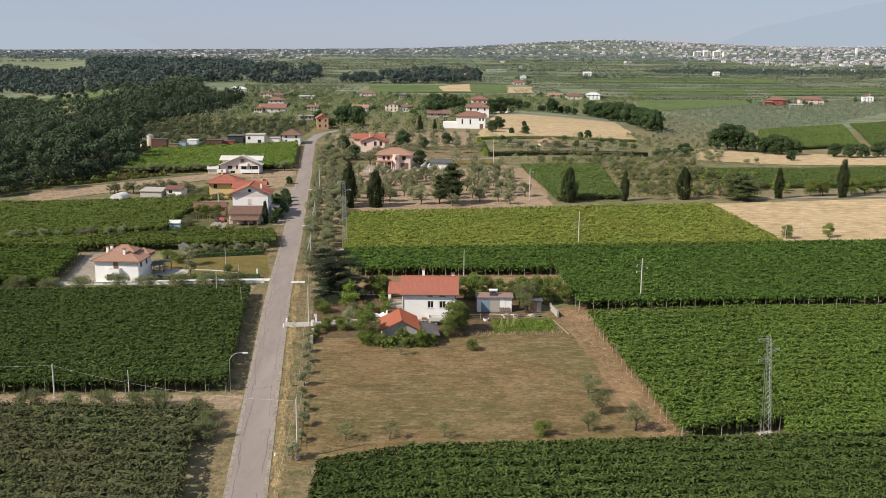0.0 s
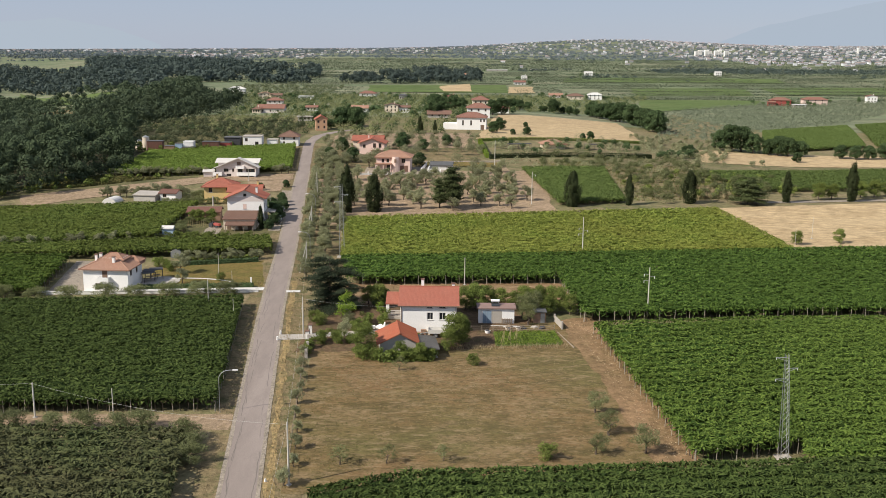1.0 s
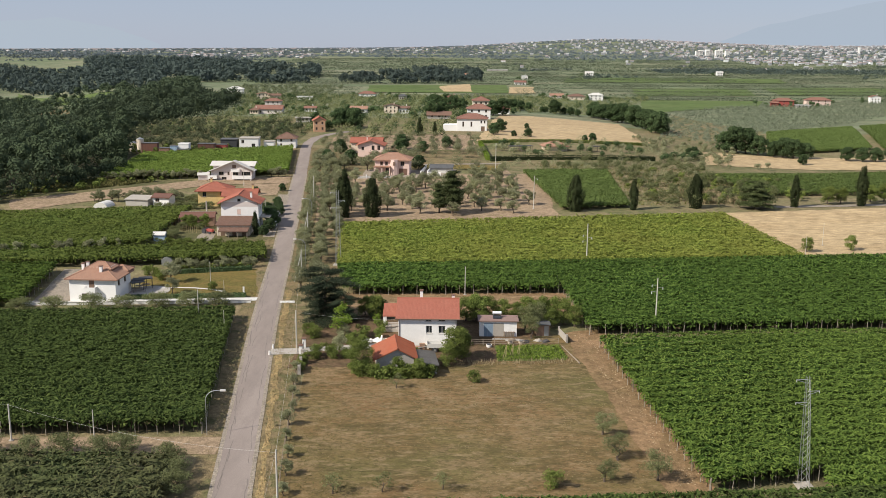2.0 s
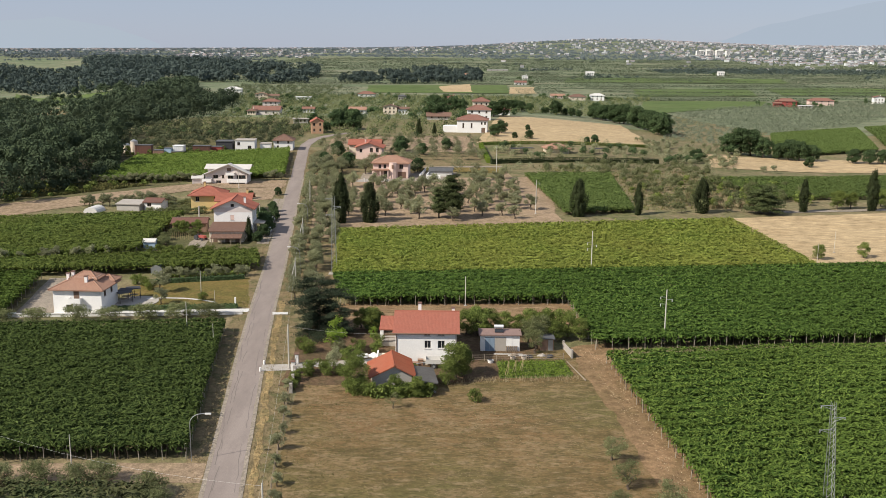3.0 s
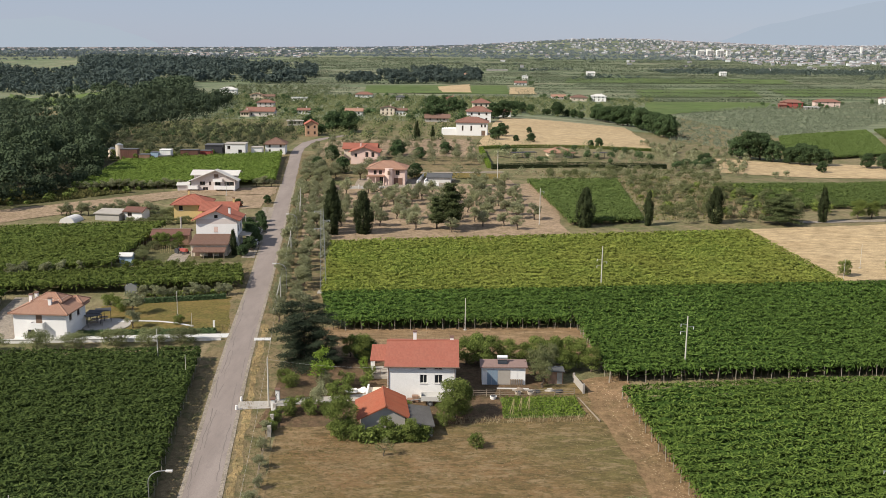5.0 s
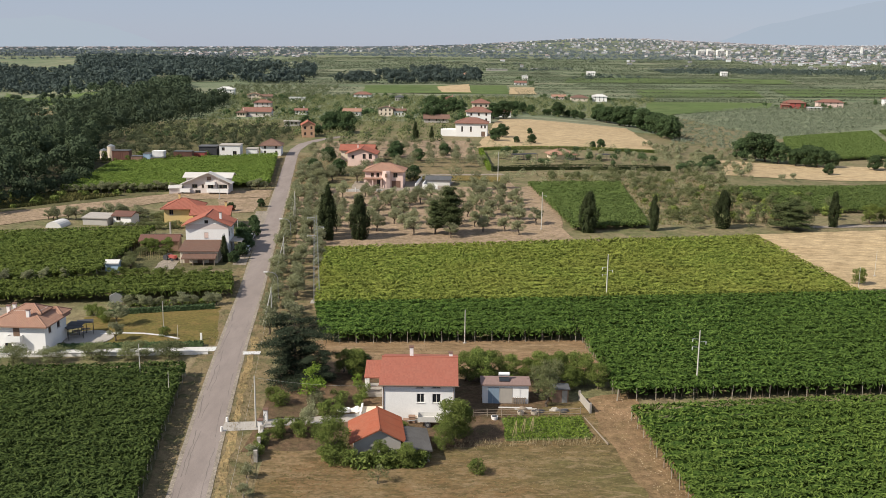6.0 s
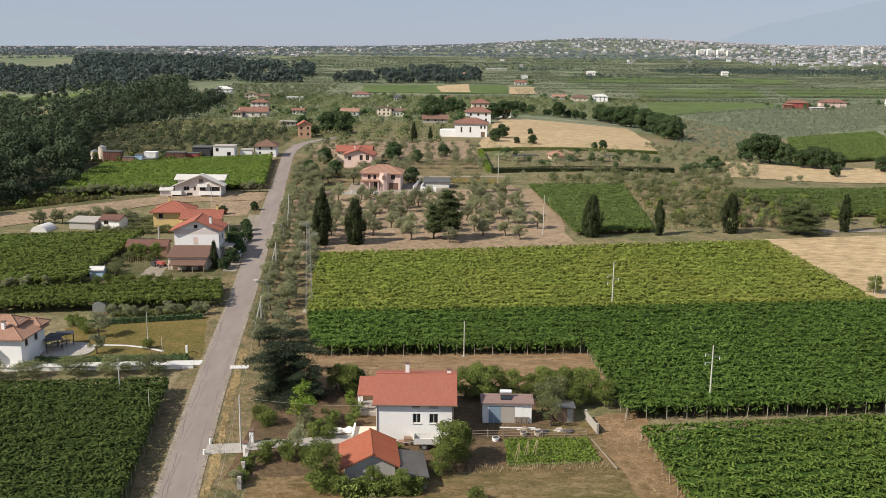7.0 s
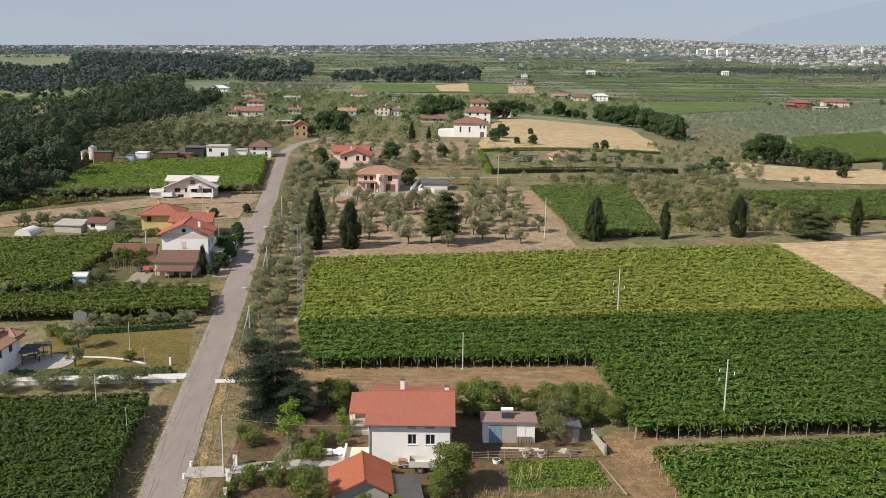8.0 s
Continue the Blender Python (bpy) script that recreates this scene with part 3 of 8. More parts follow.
# ---- vineyards: canopies of leaves on posts ----
def bilinear(c, u, v):
    c = np.array(c, float)
    u, v = u[:, None], v[:, None]
    return (1 - v) * ((1 - u) * c[0] + u * c[1]) + v * ((1 - u) * c[3] + u * c[2])


def vineyard(corners, label, leaf, density=9.0, size=0.36, height=2.15, row=2.6, seed=1, posts=(0,), gaps=0.0, wave=0.12):
    """A trellised vineyard between corners (near left, near right, far right, far left): leaf canopy, row stems, edge posts."""
    rng = np.random.RandomState(seed)
    c = np.array(corners, float)
    mid = c.mean(0)
    field = thing("vineyard", mid[0], mid[1], label, "vineyard", "vineyards", z=gz(*mid))
    off = np.array([mid[0], mid[1], gz(*mid)])
    area = 0.5 * abs(np.cross(c[2] - c[0], c[3] - c[1]))
    depth = (np.linalg.norm(c[3] - c[0]) + np.linalg.norm(c[2] - c[1])) / 2
    rows = depth / row

    def top(xy, v):
        x, y = xy[:, 0], xy[:, 1]
        rows_up = wave * np.cos(v * rows * math.tau)
        return height + rows_up + 0.32 * ripple(x * 0.6, y, 2.0, seed) + 0.12 * ripple(x, y, 9.0, seed + 9)

    # closed underlayer of leaves
    nu, nv = max(6, int(np.linalg.norm(c[1] - c[0]) / 1.1)), max(6, int(depth / 0.65))
    gu, gv = [g.ravel() for g in np.meshgrid(np.linspace(0.006, 0.994, nu + 1), np.linspace(0.006, 0.994, nv + 1))]
    xy = bilinear(c, gu, gv)
    z = ground(xy[:, 0], xy[:, 1]) + top(xy, gv) - 0.38 + 0.16 * rng.randn(len(gu))
    i = np.arange(len(gu)).reshape(nv + 1, nu + 1)
    f = np.stack([i[:-1, :-1], i[:-1, 1:], i[1:, 1:], i[1:, :-1]], -1).reshape(-1, 4)
    hole = gaps + 0.035
    f = f[rng.rand(len(f)) > hole]
    tagged(np_mesh("underleaf", np.c_[xy, z] - off, f, leaf, field), kind="stuff")
    # leafy shoots on top
    n = int(area * density)
    u, v = rng.rand(n), rng.rand(n)
    v = np.clip(v + 1.8 * wave / rows * np.sin(v * rows * math.tau), 0, 1)
    xy = bilinear(c, u, v)
    if gaps:
        keep = ripple(xy[:, 0], xy[:, 1], 5.0, seed + 4) + 0.8 * rng.rand(n) > -0.55 + gaps
        xy, u, v, n = xy[keep], u[keep], v[keep], int(keep.sum())
    pts = np.c_[xy, ground(xy[:, 0], xy[:, 1]) + top(xy, v) + rng.uniform(-0.28, 0.26, n)]
    nrm = np.tile([0.0, -0.25, 1.0], (n, 1))
    a = cards(pts, nrm, size * 0.82, rng, 0.55, 0.32)
    # long arching shoots that lie over one another
    m = int(n * 0.6)
    pick = rng.choice(n, m, replace=False)
    s0 = shoots(pts[pick] + [0, 0, 0.05], size * 2.7, rng)
    # shoots hanging over the borders
    ends = [(c[0], c[1]), (c[1], c[2]), (c[2], c[3]), (c[3], c[0])]
    hang, out = [], []
    for p, q in ends:
        length = np.linalg.norm(q - p)
        m = int(length * density * 1.2)
        w = rng.rand(m)[:, None]
        e = p + (q - p) * w
        side = np.array([q[1] - p[1], p[0] - q[0]]) / length
        e = e + side * rng.uniform(-0.35, 0.3, (m, 1))
        hang.append(np.c_[e, ground(e[:, 0], e[:, 1]) + height - rng.uniform(-0.2, 0.95, m) ** 2 * 1.1])
        out.append(np.tile([side[0], side[1], 0.5], (m, 1)))
    b = cards(np.concatenate(hang), np.concatenate(out), size, rng, 0.6, 0.32)
    verts = np.concatenate([a[0], b[0], s0[0]]) - off
    faces = np.concatenate([a[1], b[1] + len(a[0]), s0[1] + len(a[0]) + len(b[0])])
    tagged(np_mesh("leaf_canopy", verts, faces, leaf, field), kind="stuff")
    # crooked stems in rows under the canopy, near the borders that show
    for e in posts:
        p, q = ends[e]
        length = np.linalg.norm(q - p)
        inward = np.array([p[1] - q[1], q[0] - p[0]]) / length
        bm, w = bmesh.new(), 0.6
        while w < length - 0.4:
            s = p + (q - p) * (w / length) + inward * rng.uniform(0.25, 0.7)
            g = gz(*s)
            lean = rng.uniform(-0.3, 0.3, 2)
            a0 = Vector((s[0], s[1], g - 0.1)) - Vector(off)
            a1 = a0 + Vector((lean[0] * 0.5, lean[1] * 0.3, 1.0))
            rod(bm, a0, a1, 0.06, 0.045, 5)
            rod(bm, a1, a1 + Vector((lean[0], lean[1], 1.0)), 0.045, 0.03, 5)
            w += rng.uniform(0.9, 1.5)
        tagged(part("vine_stem", bm, M_BARK, field, "crooked brown vine stems along the edge"), kind="stuff")
        proto = None
        count = int(length / 2.7)
        for k in range(count + 1):
            s = p + (q - p) * (k / max(count, 1)) - inward * 0.08
            if proto is None:
                proto = rods(((0, 0, -0.2), (0, 0, height - 0.1), 0.045, 0.04), sides=6)
                ob = part("post", proto, M_STAKE, field)
                proto = ob.data
            else:
                ob = new("post", proto)
                ob.parent = field
            ob.matrix_basis = pose(s[0] - off[0], s[1] - off[1], gz(*s) - off[2], rng.uniform(-3, 3), rng.uniform(-4, 4), 0)
    return field


DENSE = "dense dark-green trellised vineyard canopy on pale posts"
vineyard([(-12.5, 70), (62, 72), (57, 113.0), (-3.5, 107.6)], DENSE, M_VINE_DEEP, 20, 0.34, seed=11, posts=(2,), wave=0.2)
vineyard([(-12.5, 70), (-3.6, 70), (-3.6, 107.5), (-13.5, 103.5)], DENSE, M_VINE_DEEP, 20, 0.34, seed=12, posts=(2, 3), wave=0.2)
vineyard([(30.8, 114.4), (44.4, 118.0), (56, 168.2), (26.2, 164.0)], DENSE, M_VINE, 15, 0.34, seed=13, posts=(0, 2, 3))
vineyard([(44.0, 113.2), (74, 113.6), (98, 170.4), (56, 168.2)], DENSE, M_VINE, 15, 0.34, seed=24, posts=(2,))
vineyard([(25.4, 170.6), (118, 179.0), (140, 228), (23.0, 214.5)], DENSE, M_VINE_COOL, 10, 0.40, seed=14, posts=(0, 3))
vineyard([(-18.6, 193.4), (22.9, 196.0), (23.0, 214.5), (-21.8, 210.2)], DENSE, M_VINE_COOL, 11, 0.40, seed=15, posts=(0,))
vineyard([(-21.8, 210.4), (80.5, 221.5), (75.5, 268.5), (-25.4, 251.5)], "yellowing light-green trellised vineyard canopy", M_VINE_PALE, 8, 0.44, seed=16, posts=())
vineyard([(-100, 125.4), (-30.2, 129.2), (-36.9, 178.2), (-100, 172.0)], DENSE, M_VINE_DEEP, 15, 0.36, seed=17, posts=(0, 1), wave=0.04)
vineyard([(-75, 72), (-23.5, 72), (-31.5, 118.6), (-78, 119.4)], "patchy dull-green vineyard with dry gaps", M_VINE_OLD, 12, 0.38, seed=18, posts=(), gaps=0.25)
vineyard([(-108, 217), (-68.5, 230.5), (-69.0, 271), (-130, 258)], "bright green vineyard canopy below the farm sheds", M_VINE_MID, 9, 0.42, seed=19, posts=(1,))
vineyard([(-79.0, 212.4), (-38.6, 218.2), (-41.4, 229.6), (-82.5, 221.6)], "narrow strip of green vines", M_VINE_MID, 9, 0.42, seed=20, posts=())
vineyard([(-118, 209.0), (-79.3, 212.4), (-82.7, 221.6), (-112, 214.8)], "green vines running up to the villa court", M_VINE_MID, 9, 0.42, seed=26, posts=())
vineyard([(-110.5, 322.5), (-53.5, 337.5), (-61.5, 398), (-114, 373)], "bright green vineyard canopy beside the road", M_VINE_BRIGHT, 8, 0.42, seed=21, posts=())
vineyard([(33.5, 279.8), (53.0, 284), (57, 350), (27.5, 344)], "dull green block of low vines", M_VINE_FAR, 8, 0.40, seed=22, height=1.6, posts=(), gaps=0.12, wave=0.3, row=3.2)
vineyard([(102, 307), (175, 318), (186, 384), (88, 346)], "patchy light-green vineyard behind cypresses", M_VINE_FAR, 5, 0.5, seed=23, height=1.5, posts=(), gaps=0.35)
vineyard([(-106, 180), (-77.0, 183), (-80.8, 208.5), (-114, 206)], "rows of green vines beside the villa court", M_VINE, 11, 0.4, seed=25, posts=(1,))


# ---- trees ----
def limb_mesh(rng, height, radius, reach, limbs=5, base=0.35, crook=0.12):
    """A tapered, slightly crooked trunk with limbs that spread into the crown."""
    bm = bmesh.new()
    pts = [Vector((0, 0, -0.15))]
    for k in range(1, 4):
        pts.append(Vector((rng.uniform(-1, 1) * crook * height, rng.uniform(-1, 1) * crook * height, height * k / 3)))
    radii = [radius * 1.25, radius, radius * 0.75, radius * 0.4]
    for k in range(3):
        rod(bm, pts[k], pts[k + 1], radii[k], radii[k + 1], 6)
    for k in range(limbs):
        a = k * math.tau / limbs + rng.uniform(-0.4, 0.4)
        f = rng.uniform(base, 0.9)
        start = pts[1].lerp(pts[3], f)
        tip = start + Vector((math.cos(a) * reach, math.sin(a) * reach, reach * rng.uniform(0.35, 0.9)))
        mid = start.lerp(tip, 0.5) + Vector((0, 0, reach * 0.12))
        rod(bm, start, mid, radius * 0.45, radius * 0.3, 5)
        rod(bm, mid, tip, radius * 0.3, radius * 0.1, 5)
    return bm


def tree(name, label, leaf, seed, trunk_h, trunk_r, reach, blobs, per_blob, size, loose=0.8, slim=0.6, inner=0.5, limbs=5):
    """A tree at the origin: trunk with limbs, and a crown of leaf clumps round the blobs (centre, radii)."""
    rng = np.random.RandomState(seed)
    ob = new(name)
    tagged(ob, label, "tree" if "bush" not in name else "bush")
    part("trunk", limb_mesh(random.Random(seed), trunk_h, trunk_r, reach, limbs), M_BARK, ob)
    pts, nrm = [], []
    for centre, radii in blobs:
        n = int(per_blob * (radii[0] * radii[2]) ** 0.9)
        p, d = shell(rng, centre, radii, n, inner)
        pts.append(p)
        nrm.append(d)
    v, f = cards(np.concatenate(pts), np.concatenate(nrm), size, rng, loose, slim)
    np_mesh("crown", v, f, leaf, ob)
    return ob


def lumps(rng, height, width, low, count, lump):
    """Uneven crown lumps within a rounded outline."""
    out = []
    for _ in range(count):
        a, r, t = rng.uniform(0, math.tau), math.sqrt(rng.random()), rng.random()
        z = low + (height - low) * (0.12 + 0.76 * t)
        w = width * math.sqrt(max(0.05, 1 - (2 * t - 0.85) ** 2 / 1.6)) * 0.75
        s = lump * rng.uniform(0.65, 1.25)
        out.append(((math.cos(a) * r * w, math.sin(a) * r * w, z), (s, s * rng.uniform(0.85, 1.1), s * rng.uniform(0.65, 0.9))))
    return out


PROTO, USED = {}, {}


def kind_of_tree(kind):
    r = random.Random(kind)
    makers = {
        "olive": lambda k: tree("olive_tree", "silvery grey-green olive tree with a short crooked trunk", M_OLIVE, 100 + k, 1.9, 0.16, 1.4, lumps(r, 4.3, 2.35, 1.2, 17, 0.74), 260, 0.15, slim=0.45),
        "olive_thin": lambda k: tree("olive_tree", "thin sparse young olive tree on dry grass", M_OLIVE_NEAR, 120 + k, 1.3, 0.09, 0.8, lumps(r, 2.8, 1.5, 0.9, 11, 0.5), 130, 0.12, slim=0.42),
        "olive_bushy": lambda k: tree("olive_tree", "wide bushy grey-green olive tree by a track", M_OLIVE_NEAR, 130 + k, 1.3, 0.15, 1.3, lumps(r, 3.5, 2.75, 0.45, 26, 0.75), 330, 0.115, slim=0.36),
        "olive_near": lambda k: tree("olive_tree", "grey-green olive tree with a short crooked trunk on dry grass", M_OLIVE_NEAR, 150 + k, 1.7, 0.16, 1.4, lumps(r, 4.1, 2.4, 1.0, 22, 0.62), 300, 0.105, slim=0.36),
        "broad": lambda k: tree("broadleaf_tree", "leafy dark-green broadleaf tree", M_BROAD, 140 + k, 2.6, 0.2, 1.7, lumps(r, 6.2, 2.9, 0.6, 30, 0.98), 300, 0.11),
        "bush": lambda k: tree("bush", "rounded green garden bush", M_BROAD, 160 + k, 0.7, 0.07, 0.6, lumps(r, 2.0, 1.2, 0.1, 14, 0.5), 560, 0.072, limbs=3),
        "bright": lambda k: tree("broadleaf_tree", "bright light-green young tree", M_BRIGHT, 180 + k, 2.0, 0.1, 0.9, lumps(r, 4.8, 1.3, 1.0, 18, 0.58), 240, 0.11),
        "dark_broad": lambda k: tree("broadleaf_tree", "large dense dark-green tree", M_TREE, 200 + k, 4.0, 0.3, 2.6, lumps(r, 9.5, 4.6, 0.7, 34, 1.7), 75, 0.32),
    }
    return makers[kind]


def cypress(seed, height=9.5, width=2.1):
    rng = np.random.RandomState(seed)
    ob = tagged(new("cypress"), "tall dark-green columnar cypress", "tree")
    part("trunk", rods(((0, 0, -0.2), (0, 0, height * 0.9), 0.18, 0.03)), M_BARK, ob)
    # ragged upright sprays, each a slim pointed clump, crowding round the stem
    pts, nrm = [], []
    count = int(34 * width ** 1.2 + 26)
    for k in range(count):
        t = rng.rand() ** 1.15
        reach = width * 0.62 * (1 - 0.75 * max(0.0, t - 0.5) / 0.5) * (0.6 + 0.4 * min(1, t * 3)) * rng.uniform(0.4, 1.15)
        a = rng.rand() * math.tau
        tall = height * rng.uniform(0.10, 0.17)
        c = (math.cos(a) * reach, math.sin(a) * reach, 0.5 + t * (height - 1.2))
        p, d = shell(rng, c, (0.42, 0.42, tall), 95, 0.55)
        pts.append(p)
        nrm.append(d + [math.cos(a), math.sin(a), 0.3])
    pts, nrm = np.concatenate(pts), np.concatenate(nrm)
    pts[:, 2] = np.maximum(pts[:, 2], 0.15)
    v, f = cards(pts, nrm, 0.15, rng, 0.5, 0.45)
    np_mesh("crown", v, f, M_DARK, ob)
    return ob


def conifer(name, label, seed, height, width, leaf, tiers, droop, size, bare=0.18, outline=(0.7, 1.0, 0.55, 0.8, 0.55, 0.15), boughs=5, fan=0.22, shortest=0.45):
    """A conifer whose boughs spread in uneven flat tiers from a straight trunk."""
    rng, r = np.random.RandomState(seed), random.Random(seed)
    ob = tagged(new(name), label, "tree")
    bm = bmesh.new()
    rod(bm, (0, 0, -0.2), (0, 0, height * 0.95), height * 0.028, 0.04, 8)
    pts, nrm = [], []
    for k in range(tiers):
        t = (k + 0.3) / tiers
        z = height * (bare + (0.97 - bare) * t)
        length = width * float(np.interp(t, [0, 0.3, 0.48, 0.7, 0.86, 1], outline)) + 0.2
        for j in range(boughs if t < 0.75 else 4):
            a = j * math.tau / boughs + r.uniform(-0.5, 0.5) + k
            reach = length * r.uniform(shortest, 1.6 - shortest)
            tip = np.array([math.cos(a) * reach, math.sin(a) * reach, z - droop * reach + r.uniform(-0.2, 0.3)])
            root = np.array([0, 0, z])
            rod(bm, root, tip, 0.07, 0.02, 4)
            n = int(190 * reach)
            w = rng.uniform(0.25, 1.05, n)[:, None]
            spray = np.c_[rng.randn(n) * fan * reach ** 0.6, rng.randn(n) * fan * reach ** 0.6, rng.randn(n) * fan * 0.5 + 0.06]
            pts.append(root + (tip - root) * w + spray)
            nrm.append(np.tile([math.cos(a) * 0.4, math.sin(a) * 0.4, 1.0], (n, 1)))
    part("trunk", bm, M_BARK, ob)
    v, f = cards(np.concatenate(pts), np.concatenate(nrm), size, rng, 0.6, 0.45)
    np_mesh("crown", v, f, leaf, ob)
    return ob


def plant(kind, x, y, scale=1.0, turn=None, group="", rng=random.Random(77), label="", variants=4, z=None):
    """Stands a tree of a kind on the land; the first of each variant is built, the rest are its copies."""
    k = rng.randrange(variants)
    if kind == "cypress":
        make = lambda: cypress(300 + k)
    elif kind == "cypress_fat":
        make = lambda: cypress(310 + k, 9.8, 3.5)
    elif kind == "pine":
        make = lambda: conifer("pine_tree", "tall dark-green pine with an irregular clumped crown", 322 + k, 11.0, 2.1, M_PINE, 14, -0.15, 0.19, 0.2, (0.75, 1.0, 0.9, 0.85, 0.6, 0.25), 6, 0.33, 0.4)
    elif kind == "broad_pine":
        make = lambda: conifer("pine_tree", "broad dark-green pine with layered boughs", 350 + k, 8.4, 4.0, M_PINE, 10, 0.08, 0.17, 0.14, (1.0, 0.96, 0.82, 0.86, 0.6, 0.2), 6, 0.3)
    elif kind == "cedar":
        make = lambda: conifer("cedar_tree", "big blue-green cedar with spreading tiers of boughs", 341 + k, 9.9, 5.2, M_CEDAR, 9, 0.10, 0.14, 0.08, (0.95, 1.0, 0.42, 0.92, 0.78, 0.4), 5, 0.25, 0.3)
    else:
        make = lambda: kind_of_tree(kind)(k)
    at = pose(x, y, (gz(x, y) if z is None else z) - 0.05, 0, 0, rng.uniform(0, 360) if turn is None else turn)
    if (kind, k) not in PROTO:
        PROTO[kind, k] = make()
        PROTO[kind, k].matrix_basis = at @ Matrix.Diagonal((scale, scale, scale, 1))
        USED[kind, k] = scale
        ob = PROTO[kind, k]
    else:
        s = scale / USED[kind, k]
        ob = copy_thing(PROTO[kind, k], at @ Matrix.Diagonal((s, s, s, 1)))
    return tagged(ob, label, "", group)


def wood(name, points, label, leaf, per_tree, size, height, width, seed, parent_xy=(0, 0)):
    """A wood or far grove that nobody could count: one mesh of uneven crowns."""
    rng = np.random.RandomState(seed)
    pts, nrm, sizes = [], [], []
    for x, y, s in points:
        h, w, n = height * s, width * s, per_tree
        tall = rng.uniform(0.75, 1.3)
        for k in range(5):
            a, r = rng.rand() * math.tau, math.sqrt(rng.rand()) * 0.48 * w * (k > 0)
            c = (x + math.cos(a) * r, y + math.sin(a) * r, float(ground(x, y)) + h * tall * (0.72 - 0.4 * (r / w) ** 1.3 + rng.uniform(-0.08, 0.08)))
            big = rng.uniform(0.4, 0.58) * w
            p, d = shell(rng, c, (big, big, min(big * 0.8, h * 0.4)), n // 5, 0.75)
            pts.append(p)
            nrm.append(d)
            sizes.append(np.full(n // 5, size * s ** 0.5))
        p, d = shell(rng, (x, y, float(ground(x, y)) + h * 0.3), (w * 0.75, w * 0.75, h * 0.3), n // 5, 0.8)
        pts.append(p)
        nrm.append(d)
        sizes.append(np.full(n // 5, size * s ** 0.5))
    v, f = cards(np.concatenate(pts), np.concatenate(nrm), np.concatenate(sizes), rng, 0.15, 0.68)
    return tagged(np_mesh(name, v, f, leaf), label, "trees", "", "stuff")


# ---- buildings ----
def slope(bm, e0, e1, t0, t1, rib=0.25, row=0.42, lift=0.05, tiles=None):
    """A roof slope: eave from e0 to e1, top from t0 to t1, laid with courses of curved tiles over a deck."""
    e0, e1, t0, t1 = (Vector(v) for v in (e0, e1, t0, t1))
    a = (e1 - e0).normalized()
    length = (e1 - e0).length
    a0, a1 = (t0 - e0).dot(a), (t1 - e0).dot(a)
    up = (t0 - e0) - a * a0
    run = up.length
    b = up / run
    n = a.cross(b)
    if n.z < 0:
        n = -n
    deck = [bm.verts.new(v) for v in (e0, e1, t1, t0)] if (t1 - t0).length > 0.01 else [bm.verts.new(v) for v in (e0, e1, t0)]
    bm.faces.new(deck)
    under = [bm.verts.new(v.co - Vector((0, 0, 0.16))) for v in deck]
    bm.faces.new(under[::-1])
    for k in range(len(deck)):
        j = (k + 1) % len(deck)
        bm.faces.new((deck[k], deck[j], under[j], under[k]))
    top = bm if tiles is None else tiles
    count = max(2, round(length / rib))
    for k in range(count):
        s0, s1 = length * k / count, length * (k + 1) / count
        sm = (s0 + s1) / 2
        high = run if a0 <= sm <= a1 else run * (sm / a0 if sm < a0 else (length - sm) / (length - a1))
        rows = max(1, round(high / row))
        for r in range(rows):
            h0, h1 = high * r / rows, high * (r + 1) / rows
            ring = []
            for h, drop in ((h0, 1.25), (h1, 0.7)):
                for s, up_by in ((s0, 0.012), (sm, lift * drop), (s1, 0.012)):
                    ring.append(top.verts.new(e0 + a * s + b * h + n * up_by))
            top.faces.new((ring[0], ring[1], ring[4], ring[3]))
            top.faces.new((ring[1], ring[2], ring[5], ring[4]))
    return bm


